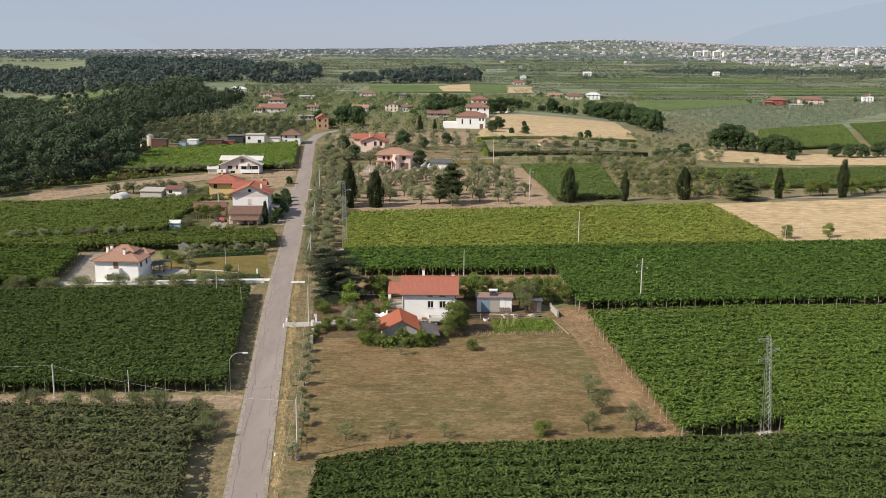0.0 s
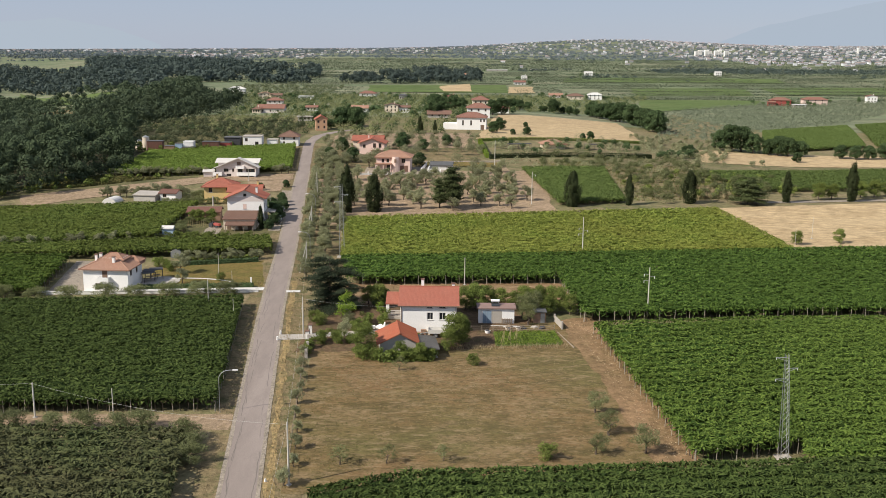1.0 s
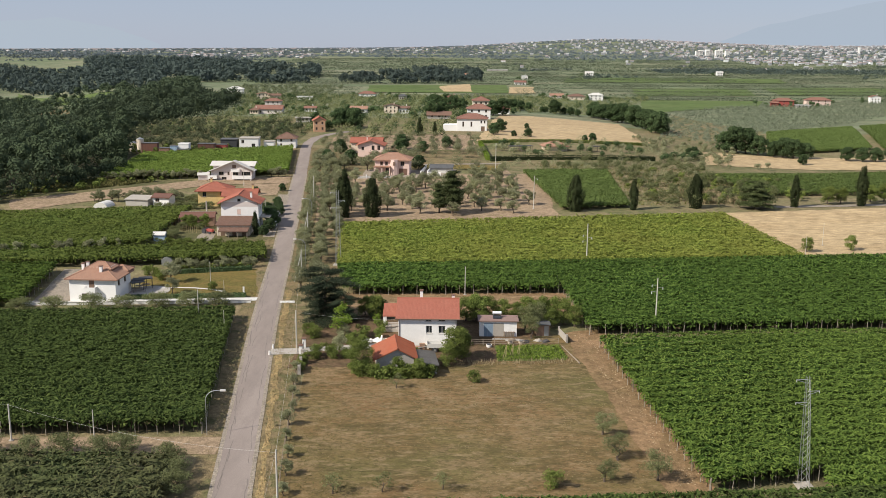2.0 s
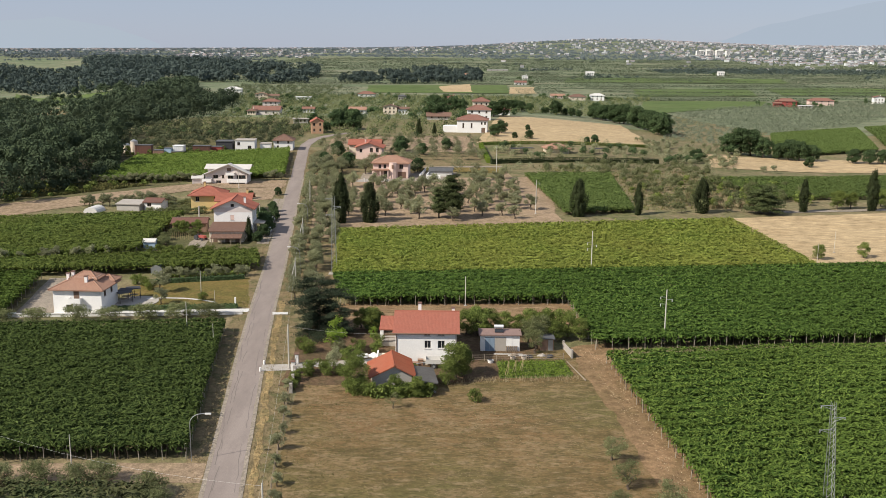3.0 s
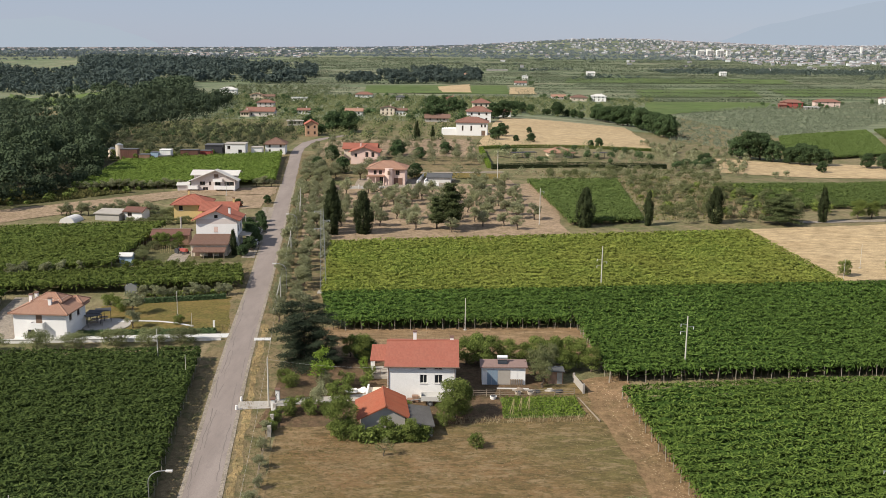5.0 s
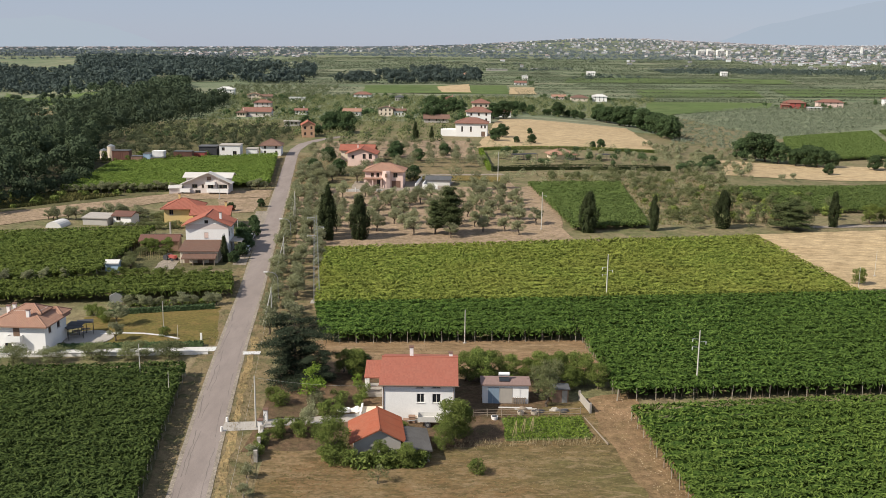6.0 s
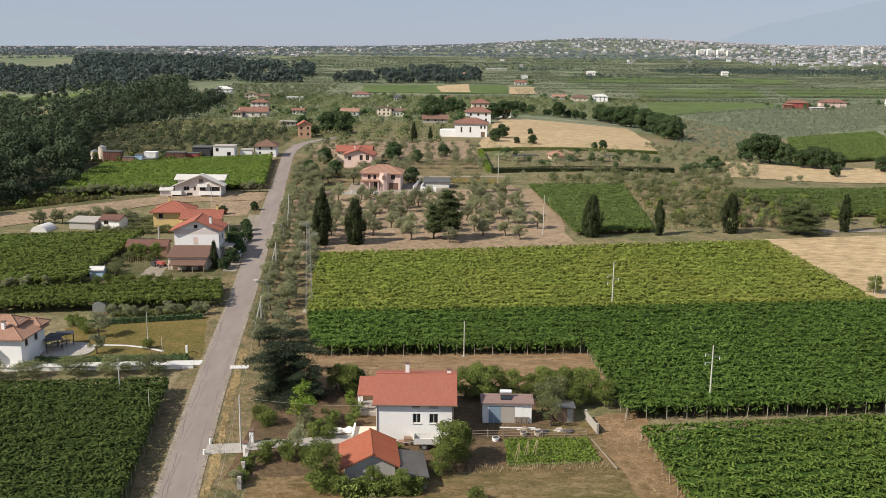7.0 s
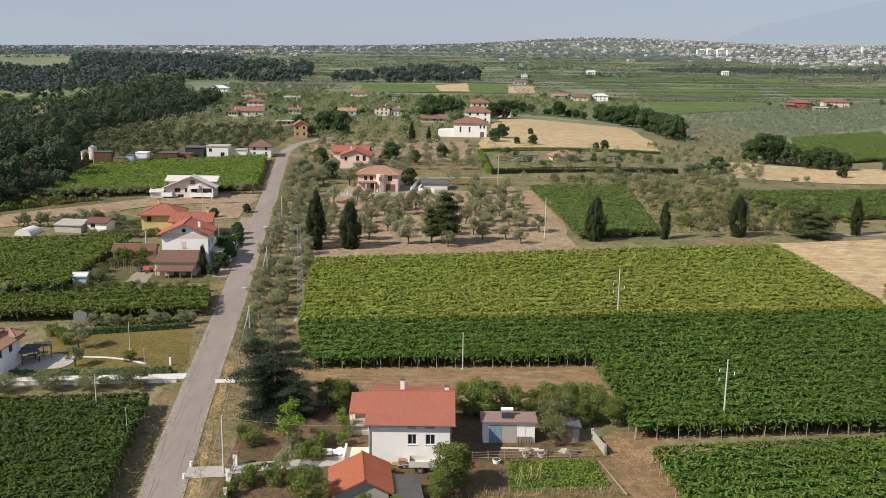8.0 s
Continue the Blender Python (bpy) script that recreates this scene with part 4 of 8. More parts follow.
def roof_mesh(w, d, h, kind, rise, over, rib=0.25, row=0.42, lift=0.05):
    """Roof over a w x d body whose walls end at h."""
    bm, tiles = bmesh.new(), bmesh.new()
    x, y = w / 2 + over, d / 2 + over
    if kind == "gable_x":
        drop = rise * over / (d / 2)
        e, t = h - drop, h + rise
        slope(bm, (-x, -y, e), (x, -y, e), (-x, 0, t), (x, 0, t), rib, row, lift, tiles)
        slope(bm, (x, y, e), (-x, y, e), (x, 0, t), (-x, 0, t), rib, row, lift, tiles)
        rod(bm, (-x, 0, t + 0.03), (x, 0, t + 0.03), 0.11)
    elif kind == "gable_y":
        drop = rise * over / (w / 2)
        e, t = h - drop, h + rise
        slope(bm, (x, -y, e), (x, y, e), (0, -y, t), (0, y, t), rib, row, lift, tiles)
        slope(bm, (-x, y, e), (-x, -y, e), (0, y, t), (0, -y, t), rib, row, lift, tiles)
        rod(bm, (0, -y, t + 0.03), (0, y, t + 0.03), 0.11)
    elif kind == "hip":
        m = min(x, y)
        drop = rise * over / (m - over)
        e, t = h - drop, h + rise
        rx, ry = x - m, y - m
        slope(bm, (-x, -y, e), (x, -y, e), (-rx, -ry, t), (rx, -ry, t), rib, row, lift, tiles)
        slope(bm, (x, y, e), (-x, y, e), (rx, ry, t), (-rx, ry, t), rib, row, lift, tiles)
        slope(bm, (x, -y, e), (x, y, e), (rx, -ry, t), (rx, ry, t), rib, row, lift, tiles)
        slope(bm, (-x, y, e), (-x, -y, e), (-rx, ry, t), (-rx, -ry, t), rib, row, lift, tiles)
        for sx in (-1, 1):
            for sy in (-1, 1):
                rod(bm, (sx * x, sy * y, e + 0.04), (sx * rx, sy * ry, t + 0.04), 0.1)
        rod(bm, (-rx - 0.05, -ry, t + 0.04), (rx + 0.05, ry, t + 0.04), 0.1)
    elif kind == "mono":
        slope(bm, (-x, -y, h), (x, -y, h), (-x, y, h + rise), (x, y, h + rise), rib, row, lift, tiles)
    else:
        box(bm, -x, x, -y, y, h, h + 0.22)
    return bm, tiles


def add_roof(parent, made, tile, name="roof"):
    """The deck as a part of its own, with the tile courses on it."""
    deck, tiles = made
    ob = part(name, deck, tile, parent)
    if len(tiles.verts):
        tagged(part("tile_course", tiles, tile, ob), kind="stuff")
    else:
        tiles.free()
    return ob


def facade(bm, m, w, h, thick, holes):
    """A wall w by h with openings (x0, x1, z0, z1) through it; m lays it in place, outside towards -y."""
    xs = sorted({0.0, w, *(v for q in holes for v in q[:2])})
    zs = sorted({0.0, h, *(v for q in holes for v in q[2:])})
    for x0, x1 in zip(xs, xs[1:]):
        for z0, z1 in zip(zs, zs[1:]):
            cx, cz = (x0 + x1) / 2, (z0 + z1) / 2
            if any(q[0] < cx < q[1] and q[2] < cz < q[3] for q in holes):
                continue
            vs = [bm.verts.new(m @ Vector((x, y, z))) for y in (0, thick) for x, z in ((x0, z0), (x1, z0), (x1, z1), (x0, z1))]
            for q in ((0, 1, 2, 3), (7, 6, 5, 4), (0, 4, 5, 1), (1, 5, 6, 2), (2, 6, 7, 3), (3, 7, 4, 0)):
                bm.faces.new([vs[i] for i in q])


def add_window(parent, m, x0, x1, z0, z1, frame_mat, sill=True, door=False):
    """Frame, pane and sill in an opening."""
    t = 0.07
    bm = boxes((x0, x0 + t, 0.08, 0.16, z0, z1), (x1 - t, x1, 0.08, 0.16, z0, z1), (x0 + t, x1 - t, 0.08, 0.16, z1 - t, z1), (x0 + t, x1 - t, 0.08, 0.16, z0, z0 + t),
               ((x0 + x1) / 2 - 0.035, (x0 + x1) / 2 + 0.035, 0.085, 0.155, z0 + t, z1 - t))
    bm.transform(m)
    win = part("door" if door else "window", bm, frame_mat, parent)
    bm = boxes((x0 + 0.02, x1 - 0.02, 0.11, 0.13, z0 + 0.02, z1 - 0.02))
    bm.transform(m)
    part("pane", bm, M_GLASS if not door else M_FRAME, win)
    if sill and not door:
        bm = boxes((x0 - 0.08, x1 + 0.08, -0.08, 0.08, z0 - 0.07, z0 - 0.005))
        bm.transform(m)
        part("sill", bm, M_PALE_FRAME, win)


def house(name, label, x, y, w, d, h, wall, tile, roof="gable_x", rise=1.6, over=0.5, turn=0.0, wins=(), doors=(), chimneys=(), frame_mat=None, group="", category="house", z=None, base=0.6, rib=0.3, row=0.5, lift=0.05):
    """A building: walls with openings, tiled roof, windows, doors, chimneys. Front faces -y. wins: (side, centre, sill height, width, height)."""
    ob = thing(name, x, y, label, category, group, turn, z)
    frame_mat = frame_mat or M_FRAME
    sides = {"f": (Matrix.Translation((-w / 2, -d / 2, 0)), w), "r": (Matrix.Translation((w / 2, -d / 2 + 0.3, 0)) @ pose(0, 0, 0, 0, 0, 90), d - 0.6),
             "b": (Matrix.Translation((w / 2, d / 2, 0)) @ pose(0, 0, 0, 0, 0, 180), w), "l": (Matrix.Translation((-w / 2, d / 2 - 0.3, 0)) @ pose(0, 0, 0, 0, 0, 270), d - 0.6)}
    spots = []
    for s, (m, length) in sides.items():
        holes = []
        for q in wins:
            if q[0] == s:
                c = length / 2 + q[1]
                holes.append((c - q[3] / 2, c + q[3] / 2, q[2], q[2] + q[4]))
                spots.append((m, holes[-1], False))
        for q in doors:
            if q[0] == s:
                c = length / 2 + q[1]
                holes.append((c - q[2] / 2, c + q[2] / 2, 0.02, q[3]))
                spots.append((m, holes[-1], True))
        side = bmesh.new()
        facade(side, m, length, h, 0.3, holes)
        bmesh.ops.remove_doubles(side, verts=side.verts, dist=0.001)
        part("wall", side, wall, ob)
    part("plinth", box(bmesh.new(), -w / 2 + 0.01, w / 2 - 0.01, -d / 2 + 0.01, d / 2 - 0.01, -base, -0.002), wall, ob)
    if roof in ("gable_x", "gable_y"):
        for e in (-1, 1):
            bm = bmesh.new()
            tri = []
            for inset in (0.0, 0.3):
                if roof == "gable_y":
                    q = e * (d / 2 - inset)
                    tri.append([bm.verts.new(v) for v in ((-w / 2, q, h), (w / 2, q, h), (0, q, h + rise - 0.1))])
                else:
                    q = e * (w / 2 - inset)
                    tri.append([bm.verts.new(v) for v in ((q, -d / 2, h), (q, d / 2, h), (q, 0, h + rise - 0.1))])
            bm.faces.new(tri[0])
            bm.faces.new(tri[1][::-1])
            for k in range(3):
                bm.faces.new((tri[0][k], tri[0][(k + 1) % 3], tri[1][(k + 1) % 3], tri[1][k]))
            part("gable", bm, wall, ob)
    elif roof == "mono":
        part("back_wall", box(bmesh.new(), -w / 2 + 0.002, w / 2 - 0.002, d / 2 - 0.3, d / 2 - 0.002, h, h + rise * (d / 2) / (d / 2 + over) * 0.9), wall, ob)
    if tile:
        add_roof(ob, roof_mesh(w, d, h, roof, rise, over, rib, row, lift), tile)
    for m, q, door in spots:
        add_window(ob, m, *q, frame_mat, door=door)
    for cx, cy, cz, ch in chimneys:
        bm = boxes((cx - 0.25, cx + 0.25, cy - 0.25, cy + 0.25, cz - 0.8, cz + ch))
        ch_ob = part("chimney", bm, wall, ob)
        part("cowl", boxes((cx - 0.34, cx + 0.34, cy - 0.34, cy + 0.34, cz + ch, cz + ch + 0.12)), M_BROWN_TILE, ch_ob)
    return ob


def row_of(side, zs, us, w, h):
    return [(side, u, z, w, h) for z in zs for u in us]


# farmhouse
farmhouse = house("farmhouse", "white plastered farmhouse with a red tiled gable roof", -2.05, 169.3, 9.5, 11.9, 5.0, M_WHITE, M_RED_TILE, "gable_x", 1.65, 0.45, 0.0,
                  [("f", 0.15, 4.35, 0.95, 0.42), ("f", 2.3, 4.35, 1.1, 0.42), ("f", 0.25, 2.35, 1.0, 1.25), ("f", 2.35, 2.35, 1.1, 1.25), ("r", 0, 2.4, 1.0, 1.2), ("l", 2, 2.4, 1.0, 1.2)],
                  [("l", -2.5, 1.0, 2.2)], [(-1.2, 1.4, 6.3, 1.3), (4.2, 1.2, 6.2, 0.7)], frame_mat=M_PALE_FRAME, rib=0.22, row=0.4, lift=0.02)
part("gutter", rods(((-5.3, -6.43, 4.82), (5.3, -6.43, 4.82), 0.07)), M_FRAME, farmhouse, "dark brown gutter")
for gx in (-4.62, 4.62):
    part("downpipe", rods(((gx, -6.03, 0.0), (gx, -6.03, 4.8), 0.05)), M_FRAME, farmhouse, "dark brown downpipe")
part("string_course", boxes((-4.74, 4.74, -5.985, -5.954, 4.02, 4.12)), M_WHITE, farmhouse)
porch = thing("porch", -8.35, 173.4, "open side porch with red tiled roof and white pillars", "porch")
bm = bmesh.new()
slope(bm, (-1.5, -2.3, 2.9), (1.5, -2.3, 2.9), (-1.5, 1.9, 4.0), (1.5, 1.9, 4.0), 0.22, 0.4, 0.03)
part("roof", bm, M_RED_TILE, porch)
for px_, py_ in ((-1.25, -2.0), (-1.25, 1.6), (1.3, -2.0)):
    part("pillar", boxes((px_ - 0.16, px_ + 0.16, py_ - 0.16, py_ + 0.16, -0.3, 2.85 if py_ < 0 else 3.85)), M_WHITE, porch)
part("floor_slab", boxes((-1.45, 1.5, -2.3, 1.9, -0.3, 0.55)), M_CONC, porch)
part("rail", rods(((-1.25, -2.1, 1.45), (1.3, -2.1, 1.45), 0.03), ((-1.25, -2.1, 1.0), (1.3, -2.1, 1.0), 0.02), ((0, -2.1, 0.5), (0, -2.1, 1.45), 0.02)), M_FRAME, porch)

# farm annex with ribbed roof, lean-to beside it
forecourt = thing("forecourt", -8.0, 164.6, "pale concrete ramp beside the farmhouse wall", "ramp")
part("slab", boxes((-1.6, 1.4, -1.4, 2.4, -0.3, 0.42)), M_CREAM, forecourt)
part("kerb_wall", boxes((-1.85, -1.62, -1.4, 2.4, -0.3, 0.9)), M_WHITE, forecourt)
annex = thing("outbuilding", -6.65, 155.4, "low outbuilding with bright orange ribbed tile roof", "outbuilding", "", 7)
part("wall", boxes((-3.2, 2.4, -3.2, 3.1, -0.4, 2.2)), M_GREYWALL, annex)
for gy in (-3.2, 2.8):
    bm = bmesh.new()
    tri = [[bm.verts.new(v) for v in ((-3.2, q, 2.2), (2.4, q, 2.2), (-0.1, q, 3.5))] for q in (gy, gy + 0.3)]
    bm.faces.new(tri[0])
    bm.faces.new(tri[1][::-1])
    for k in range(3):
        bm.faces.new((tri[0][k], tri[0][(k + 1) % 3], tri[1][(k + 1) % 3], tri[1][k]))
    part("gable", bm, M_GREYWALL, annex)
bm = bmesh.new()
slope(bm, (2.85, -3.6, 2.05), (2.85, 3.5, 2.05), (-0.1, -3.6, 3.7), (-0.1, 3.5, 3.7), 0.46, 9.0, 0.3)
slope(bm, (-3.8, 3.5, 2.0), (-3.8, -3.6, 2.0), (-0.1, 3.5, 3.7), (-0.1, -3.6, 3.7), 0.22, 0.4, 0.03)
rod(bm, (-0.1, -3.65, 3.73), (-0.1, 3.55, 3.73), 0.13)
annex_roof = part("roof", bm, M_ORANGE_TILE, annex)
for k in range(15):
    ry_ = -3.35 + k * 0.475
    part("rib_tile", rods(((2.84, ry_, 2.14), (0.0, ry_, 3.74), 0.13, 0.13), sides=8), M_ORANGE_TILE, annex_roof)
leanto = thing("lean_to", -2.2, 154.2, "grey lean-to with a weathered dark sheet roof", "outbuilding", "", 7)
part("wall", boxes((-1.3, 1.5, -3.2, 2.8, -0.4, 1.6)), M_GREYWALL, leanto)
bm, sheet_ribs = bmesh.new(), bmesh.new()
slope(bm, (1.75, -3.6, 1.55), (1.75, 3.1, 1.55), (-1.5, -3.6, 2.05), (-1.5, 3.1, 2.05), 0.2, 9.0, 0.06, sheet_ribs)
add_roof(leanto, (bm, sheet_ribs), M_CORRUGATED)

# garden shed with a solar boiler on top
shed = house("shed", "low whitewashed garden shed with a faded pinkish roof", 9.75, 170.6, 6.3, 2.6, 2.85, M_WHITE, M_SHED_ROOF, "mono", 0.12, 0.3, 0, category="shed", rib=0.5, row=9.0, lift=0.02)
part("door", boxes((-2.4, -1.75, -1.35, -1.303, 0.05, 2.35), (-1.72, -0.9, -1.35, -1.303, 0.05, 2.35)), M_BLUE, shed, "blue-grey double door")
part("panel", boxes((-0.8, 0.95, -1.34, -1.303, 0.1, 2.35)), M_CONC, shed)
part("panel", boxes((1.0, 2.0, -1.33, -1.303, 0.6, 2.3)), M_WHITE, shed)
boiler = thing("solar_boiler", 9.6, 170.9, "white solar water tank with dark panel on the shed roof", "boiler", z=gz(9.75, 170.6) + 3.1)
bm = rods(((-0.75, 0.3, 0.55), (0.75, 0.3, 0.55), 0.26), sides=12)
part("tank", bm, M_TANK, boiler)
bm = boxes((-0.7, 0.7, -0.9, 0.1, 0.0, 0.06))
bm.transform(pose(0, 0, 0.12, 18))
part("solar_panel", bm, M_GLASS, boiler)
part("stand", boxes((-0.6, -0.52, 0.0, 0.5, -0.1, 0.35), (0.52, 0.6, 0.0, 0.5, -0.1, 0.35)), M_STEEL, boiler)

# villa
villa = house("villa", "white villa with a two-tier clay-tiled hip roof", -65.2, 191.2, 8.9, 7.4, 4.6, M_WHITE, M_BUFF_TILE, "hip", 1.55, 0.6, -3,
              [("f", -1.6, 0.3, 1.1, 1.2), ("r", -2.0, 2.8, 1.0, 1.2), ("r", 1.0, 2.8, 1.0, 1.2)], [], [(1.1, -1.9, 5.5, 0.9), (-3.7, 1.3, 5.2, 0.9), (-3.2, 2.3, 5.2, 1.0)], rib=0.28)
bm = bmesh.new()
box(bm, -2.0, 2.4, -0.8, 2.2, 5.2, 5.95)
part("upper_wall", bm, M_WHITE, villa)
made = roof_mesh(4.4, 3.0, 5.9, "hip", 0.8, 0.5, 0.28, 0.5)
for bm in made:
    bm.transform(pose(0.2, 0.7, 0))
add_roof(villa, made, M_BUFF_TILE, "upper_roof")
part("balcony", boxes((-1.3, 0.9, -4.7, -3.71, 1.95, 2.1), (-1.3, 0.9, -4.7, -4.6, 2.1, 2.9), (-1.3, -1.2, -4.6, -3.71, 2.1, 2.9), (0.8, 0.9, -4.6, -3.71, 2.1, 2.9)), M_WHITE, villa)
made = roof_mesh(3.0, 2.6, 4.9, "hip", 0.6, 0.4, 0.28, 0.5)
for bm in made:
    bm.transform(pose(3.0, 3.4, 0))
add_roof(villa, made, M_BUFF_TILE, "rear_roof")
part("balcony_door", boxes((-0.6, 0.4, -3.75, -3.705, 2.1, 4.2)), M_FRAME, villa)
drive_wall = thing("drive_wall", -57.0, 186.2, "low white wall along the villa drive", "wall", "", 4.6)
for k in range(7):
    part("panel", boxes((-20.5 + k * 6.0, -14.75 + k * 6.0, -0.12, 0.12, -0.3, 0.55)), M_WHITE, drive_wall)
    part("coping", boxes((-20.55 + k * 6.0, -14.7 + k * 6.0, -0.18, 0.18, 0.553, 0.63)), M_PALE_FRAME, drive_wall)
terrace = thing("terrace", -57.2, 195.0, "round grey paved terrace with furniture", "terrace")
bm = bmesh.new()
bmesh.ops.create_cone(bm, cap_ends=True, segments=28, radius1=4.0, radius2=4.0, depth=0.3)
part("paving", bm, M_CONC, terrace)

# red-roofed roadside house with brown annex
redhouse = house("roadside_house", "white house with pale lower storey and red gable roof", -51.4, 254.2, 9.3, 6.8, 7.05, M_WHITE, M_RED_TILE, "gable_y", 2.0, 0.8, 3,
                 [("f", -0.2, 3.9, 0.9, 1.25), ("r", -2, 4.0, 1.0, 1.3), ("r", 1.2, 4.0, 1.0, 1.3), ("l", 1.0, 4.0, 0.9, 1.2)], [("r", 0.0, 1.0, 2.2)], [(2.7, -1.6, 8.0, 1.3)], rib=0.3)
part("upper_render", boxes((-4.64, 4.64, -3.412, -3.402, 5.85, 7.03)), M_BLUSH, redhouse, "unpainted beige render above the white wall")
attic = part("attic_window", boxes((-0.5, 0.3, -3.43, -3.403, 7.15, 7.9)), M_FRAME, redhouse)
part("pane", boxes((-0.42, 0.22, -3.445, -3.433, 7.22, 7.83)), M_GLASS, attic)
part("blind", boxes((-0.62, 0.22, -3.39, -3.32, 3.95, 5.1)), M_PINK, redhouse, "faded pink window blind")
part("gutter", rods(((5.5, -4.2, 6.62), (5.5, 4.2, 6.62), 0.07)), M_FRAME, redhouse)
part("side_porch", boxes((4.7, 7.4, -2.6, 2.6, 2.9, 3.05)), M_CONC, redhouse, "flat concrete porch roof")
for gy in (-2.4, 2.4):
    part("porch_post", boxes((7.1, 7.3, gy - 0.1, gy + 0.1, -0.4, 2.9)), M_WHITE, redhouse)
brownannex = thing("brown_annex", -51.6, 246.6, "low cream annex with brown tiled lean-to roofs", "outbuilding", "", 3)
part("wall", boxes((-4.0, 4.0, -2.6, 3.9, -0.4, 2.7)), M_CREAM, brownannex)
# solid dark panels stand in for the shade inside openings
for gx in (-2.6, 0.2, 2.6):
    part("opening", boxes((gx - 0.5, gx + 0.5, -2.63, -2.603, 0.0, 1.4)), M_FRAME, brownannex, "dark panel in place of a shaded opening under the porch")
bm = bmesh.new()
slope(bm, (-4.3, -3.0, 2.72), (4.3, -3.0, 2.72), (-4.3, 3.95, 3.75), (4.3, 3.95, 3.75), 0.3, 0.5)
part("roof", bm, M_BROWN_TILE, brownannex)
bm = bmesh.new()
slope(bm, (-3.3, -5.0, 1.5), (3.9, -5.0, 1.5), (-3.3, -2.65, 2.1), (3.9, -2.65, 2.1), 0.3, 0.5)
part("porch_roof", bm, M_BROWN_TILE, brownannex)
for k in range(4):
    part("post", boxes((-3.2 + k * 2.25, -3.05 + k * 2.25, -4.85, -4.7, -0.3, 1.5)), M_TIMBER, brownannex)
longshed = house("long_shed", "long low shed with a rusty red roof", -63.2, 256.5, 8.2, 5.0, 2.5, M_BRICK, M_RUST, "gable_x", 0.8, 0.4, 6, category="shed", rib=0.4, row=3.0)
part("upper_sheet", boxes((-4.4, 4.4, 0.05, 2.95, -0.06, 0.06)), M_CONC, longshed, "pale cement sheet on the rear slope").matrix_basis = pose(0, 0.02, 3.42, -15)
part("flue", rods(((2.0, 1.0, 2.5), (2.0, 1.0, 6.0), 0.2)), M_CONC, longshed)

# yellow house behind it
yellow = house("yellow_house", "yellow plastered house with red hip roof", -65.6, 285.2, 8.6, 7.6, 4.6, M_YELLOW, M_RED_TILE, "hip", 1.7, 0.8, 4,
               [("f", 2.5, 2.6, 1.0, 1.3), ("f", -2.5, 2.6, 1.0, 1.3)], [], [(-1, 0, 6.4, 1.0)], rib=0.3)
house("yellow_house", "lower yellow wing with red tiled roof and loggia", -57.4, 281.2, 8.6, 6.4, 3.8, M_YELLOW, M_RED_TILE, "gable_x", 1.3, 0.8, 4,
                [("f", -1.2, 1.4, 2.4, 1.9), ("f", 2.6, 1.8, 1.0, 1.3)], [], [(3.4, 0, 5.1, 1.1)], rib=0.3)

# unfinished white house
white = house("white_house", "pale blush unfinished house with broad slab gable and balconies", -70.1, 328.5, 13.4, 6.0, 3.0, M_BLUSH, None, "flat", 0, 0.2, 0,
              [("f", -3.3, 1.6, 1.6, 1.1), ("f", -0.9, 1.6, 0.7, 1.1), ("f", 1.4, 1.5, 1.7, 1.2), ("f", 4.9, 1.5, 2.9, 1.2), ("f", 3.0, 0.05, 2.2, 0.9), ("f", -2.4, 0.05, 1.6, 0.9)])
bm = bmesh.new()
tri = [[bm.verts.new(v) for v in ((-6.7, q, 3.0), (6.7, q, 3.0), (6.7, q, 3.25), (1.0, q, 6.1), (-6.7, q, 3.02))] for q in (-3.0, -2.7)]
bm.faces.new(tri[0])
bm.faces.new(tri[1][::-1])
for k in range(5):
    bm.faces.new((tri[0][k], tri[0][(k + 1) % 5], tri[1][(k + 1) % 5], tri[1][k]))
part("gable", bm, M_BLUSH, white)
# the doorway's inner shade is a dark panel on the gable
part("loft_dark_panel", boxes((0.4, 1.7, -3.03, -3.003, 3.9, 5.0)), M_FRAME, white, "dark panel in place of the shaded open loft doorway")
for x0, z0, x1, z1 in ((-7.7, 2.55, 1.0, 6.2), (8.0, 3.0, 1.0, 6.2)):
    bm = bmesh.new()
    ring = [[bm.verts.new(v) for v in ((x0, q, z0), (x1, q, z1), (x1, q, z1 + 0.2), (x0, q, z0 + 0.2))] for q in (-4.1, -0.6)]
    bm.faces.new(ring[0])
    bm.faces.new(ring[1][::-1])
    for k in range(4):
        bm.faces.new((ring[0][k], ring[0][(k + 1) % 4], ring[1][(k + 1) % 4], ring[1][k]))
    part("front_roof", bm, M_SLAB, white)
part("rear_wall", boxes((-6.4, 6.5, -0.5, 2.9, 3.0, 4.25)), M_BLUSH, white)
for y0, z0, y1, z1 in ((-1.1, 4.3, 2.3, 5.45), (4.6, 4.6, 2.3, 5.45)):
    bm = bmesh.new()
    ring = [[bm.verts.new(v) for v in ((q, y0, z0), (q, y1, z1), (q, y1, z1 + 0.18), (q, y0, z0 + 0.18))] for q in (-7.4, 7.5)]
    bm.faces.new(ring[0])
    bm.faces.new(ring[1][::-1])
    for k in range(4):
        bm.faces.new((ring[0][k], ring[0][(k + 1) % 4], ring[1][(k + 1) % 4], ring[1][k]))
    part("rear_roof", bm, M_SLAB, white)
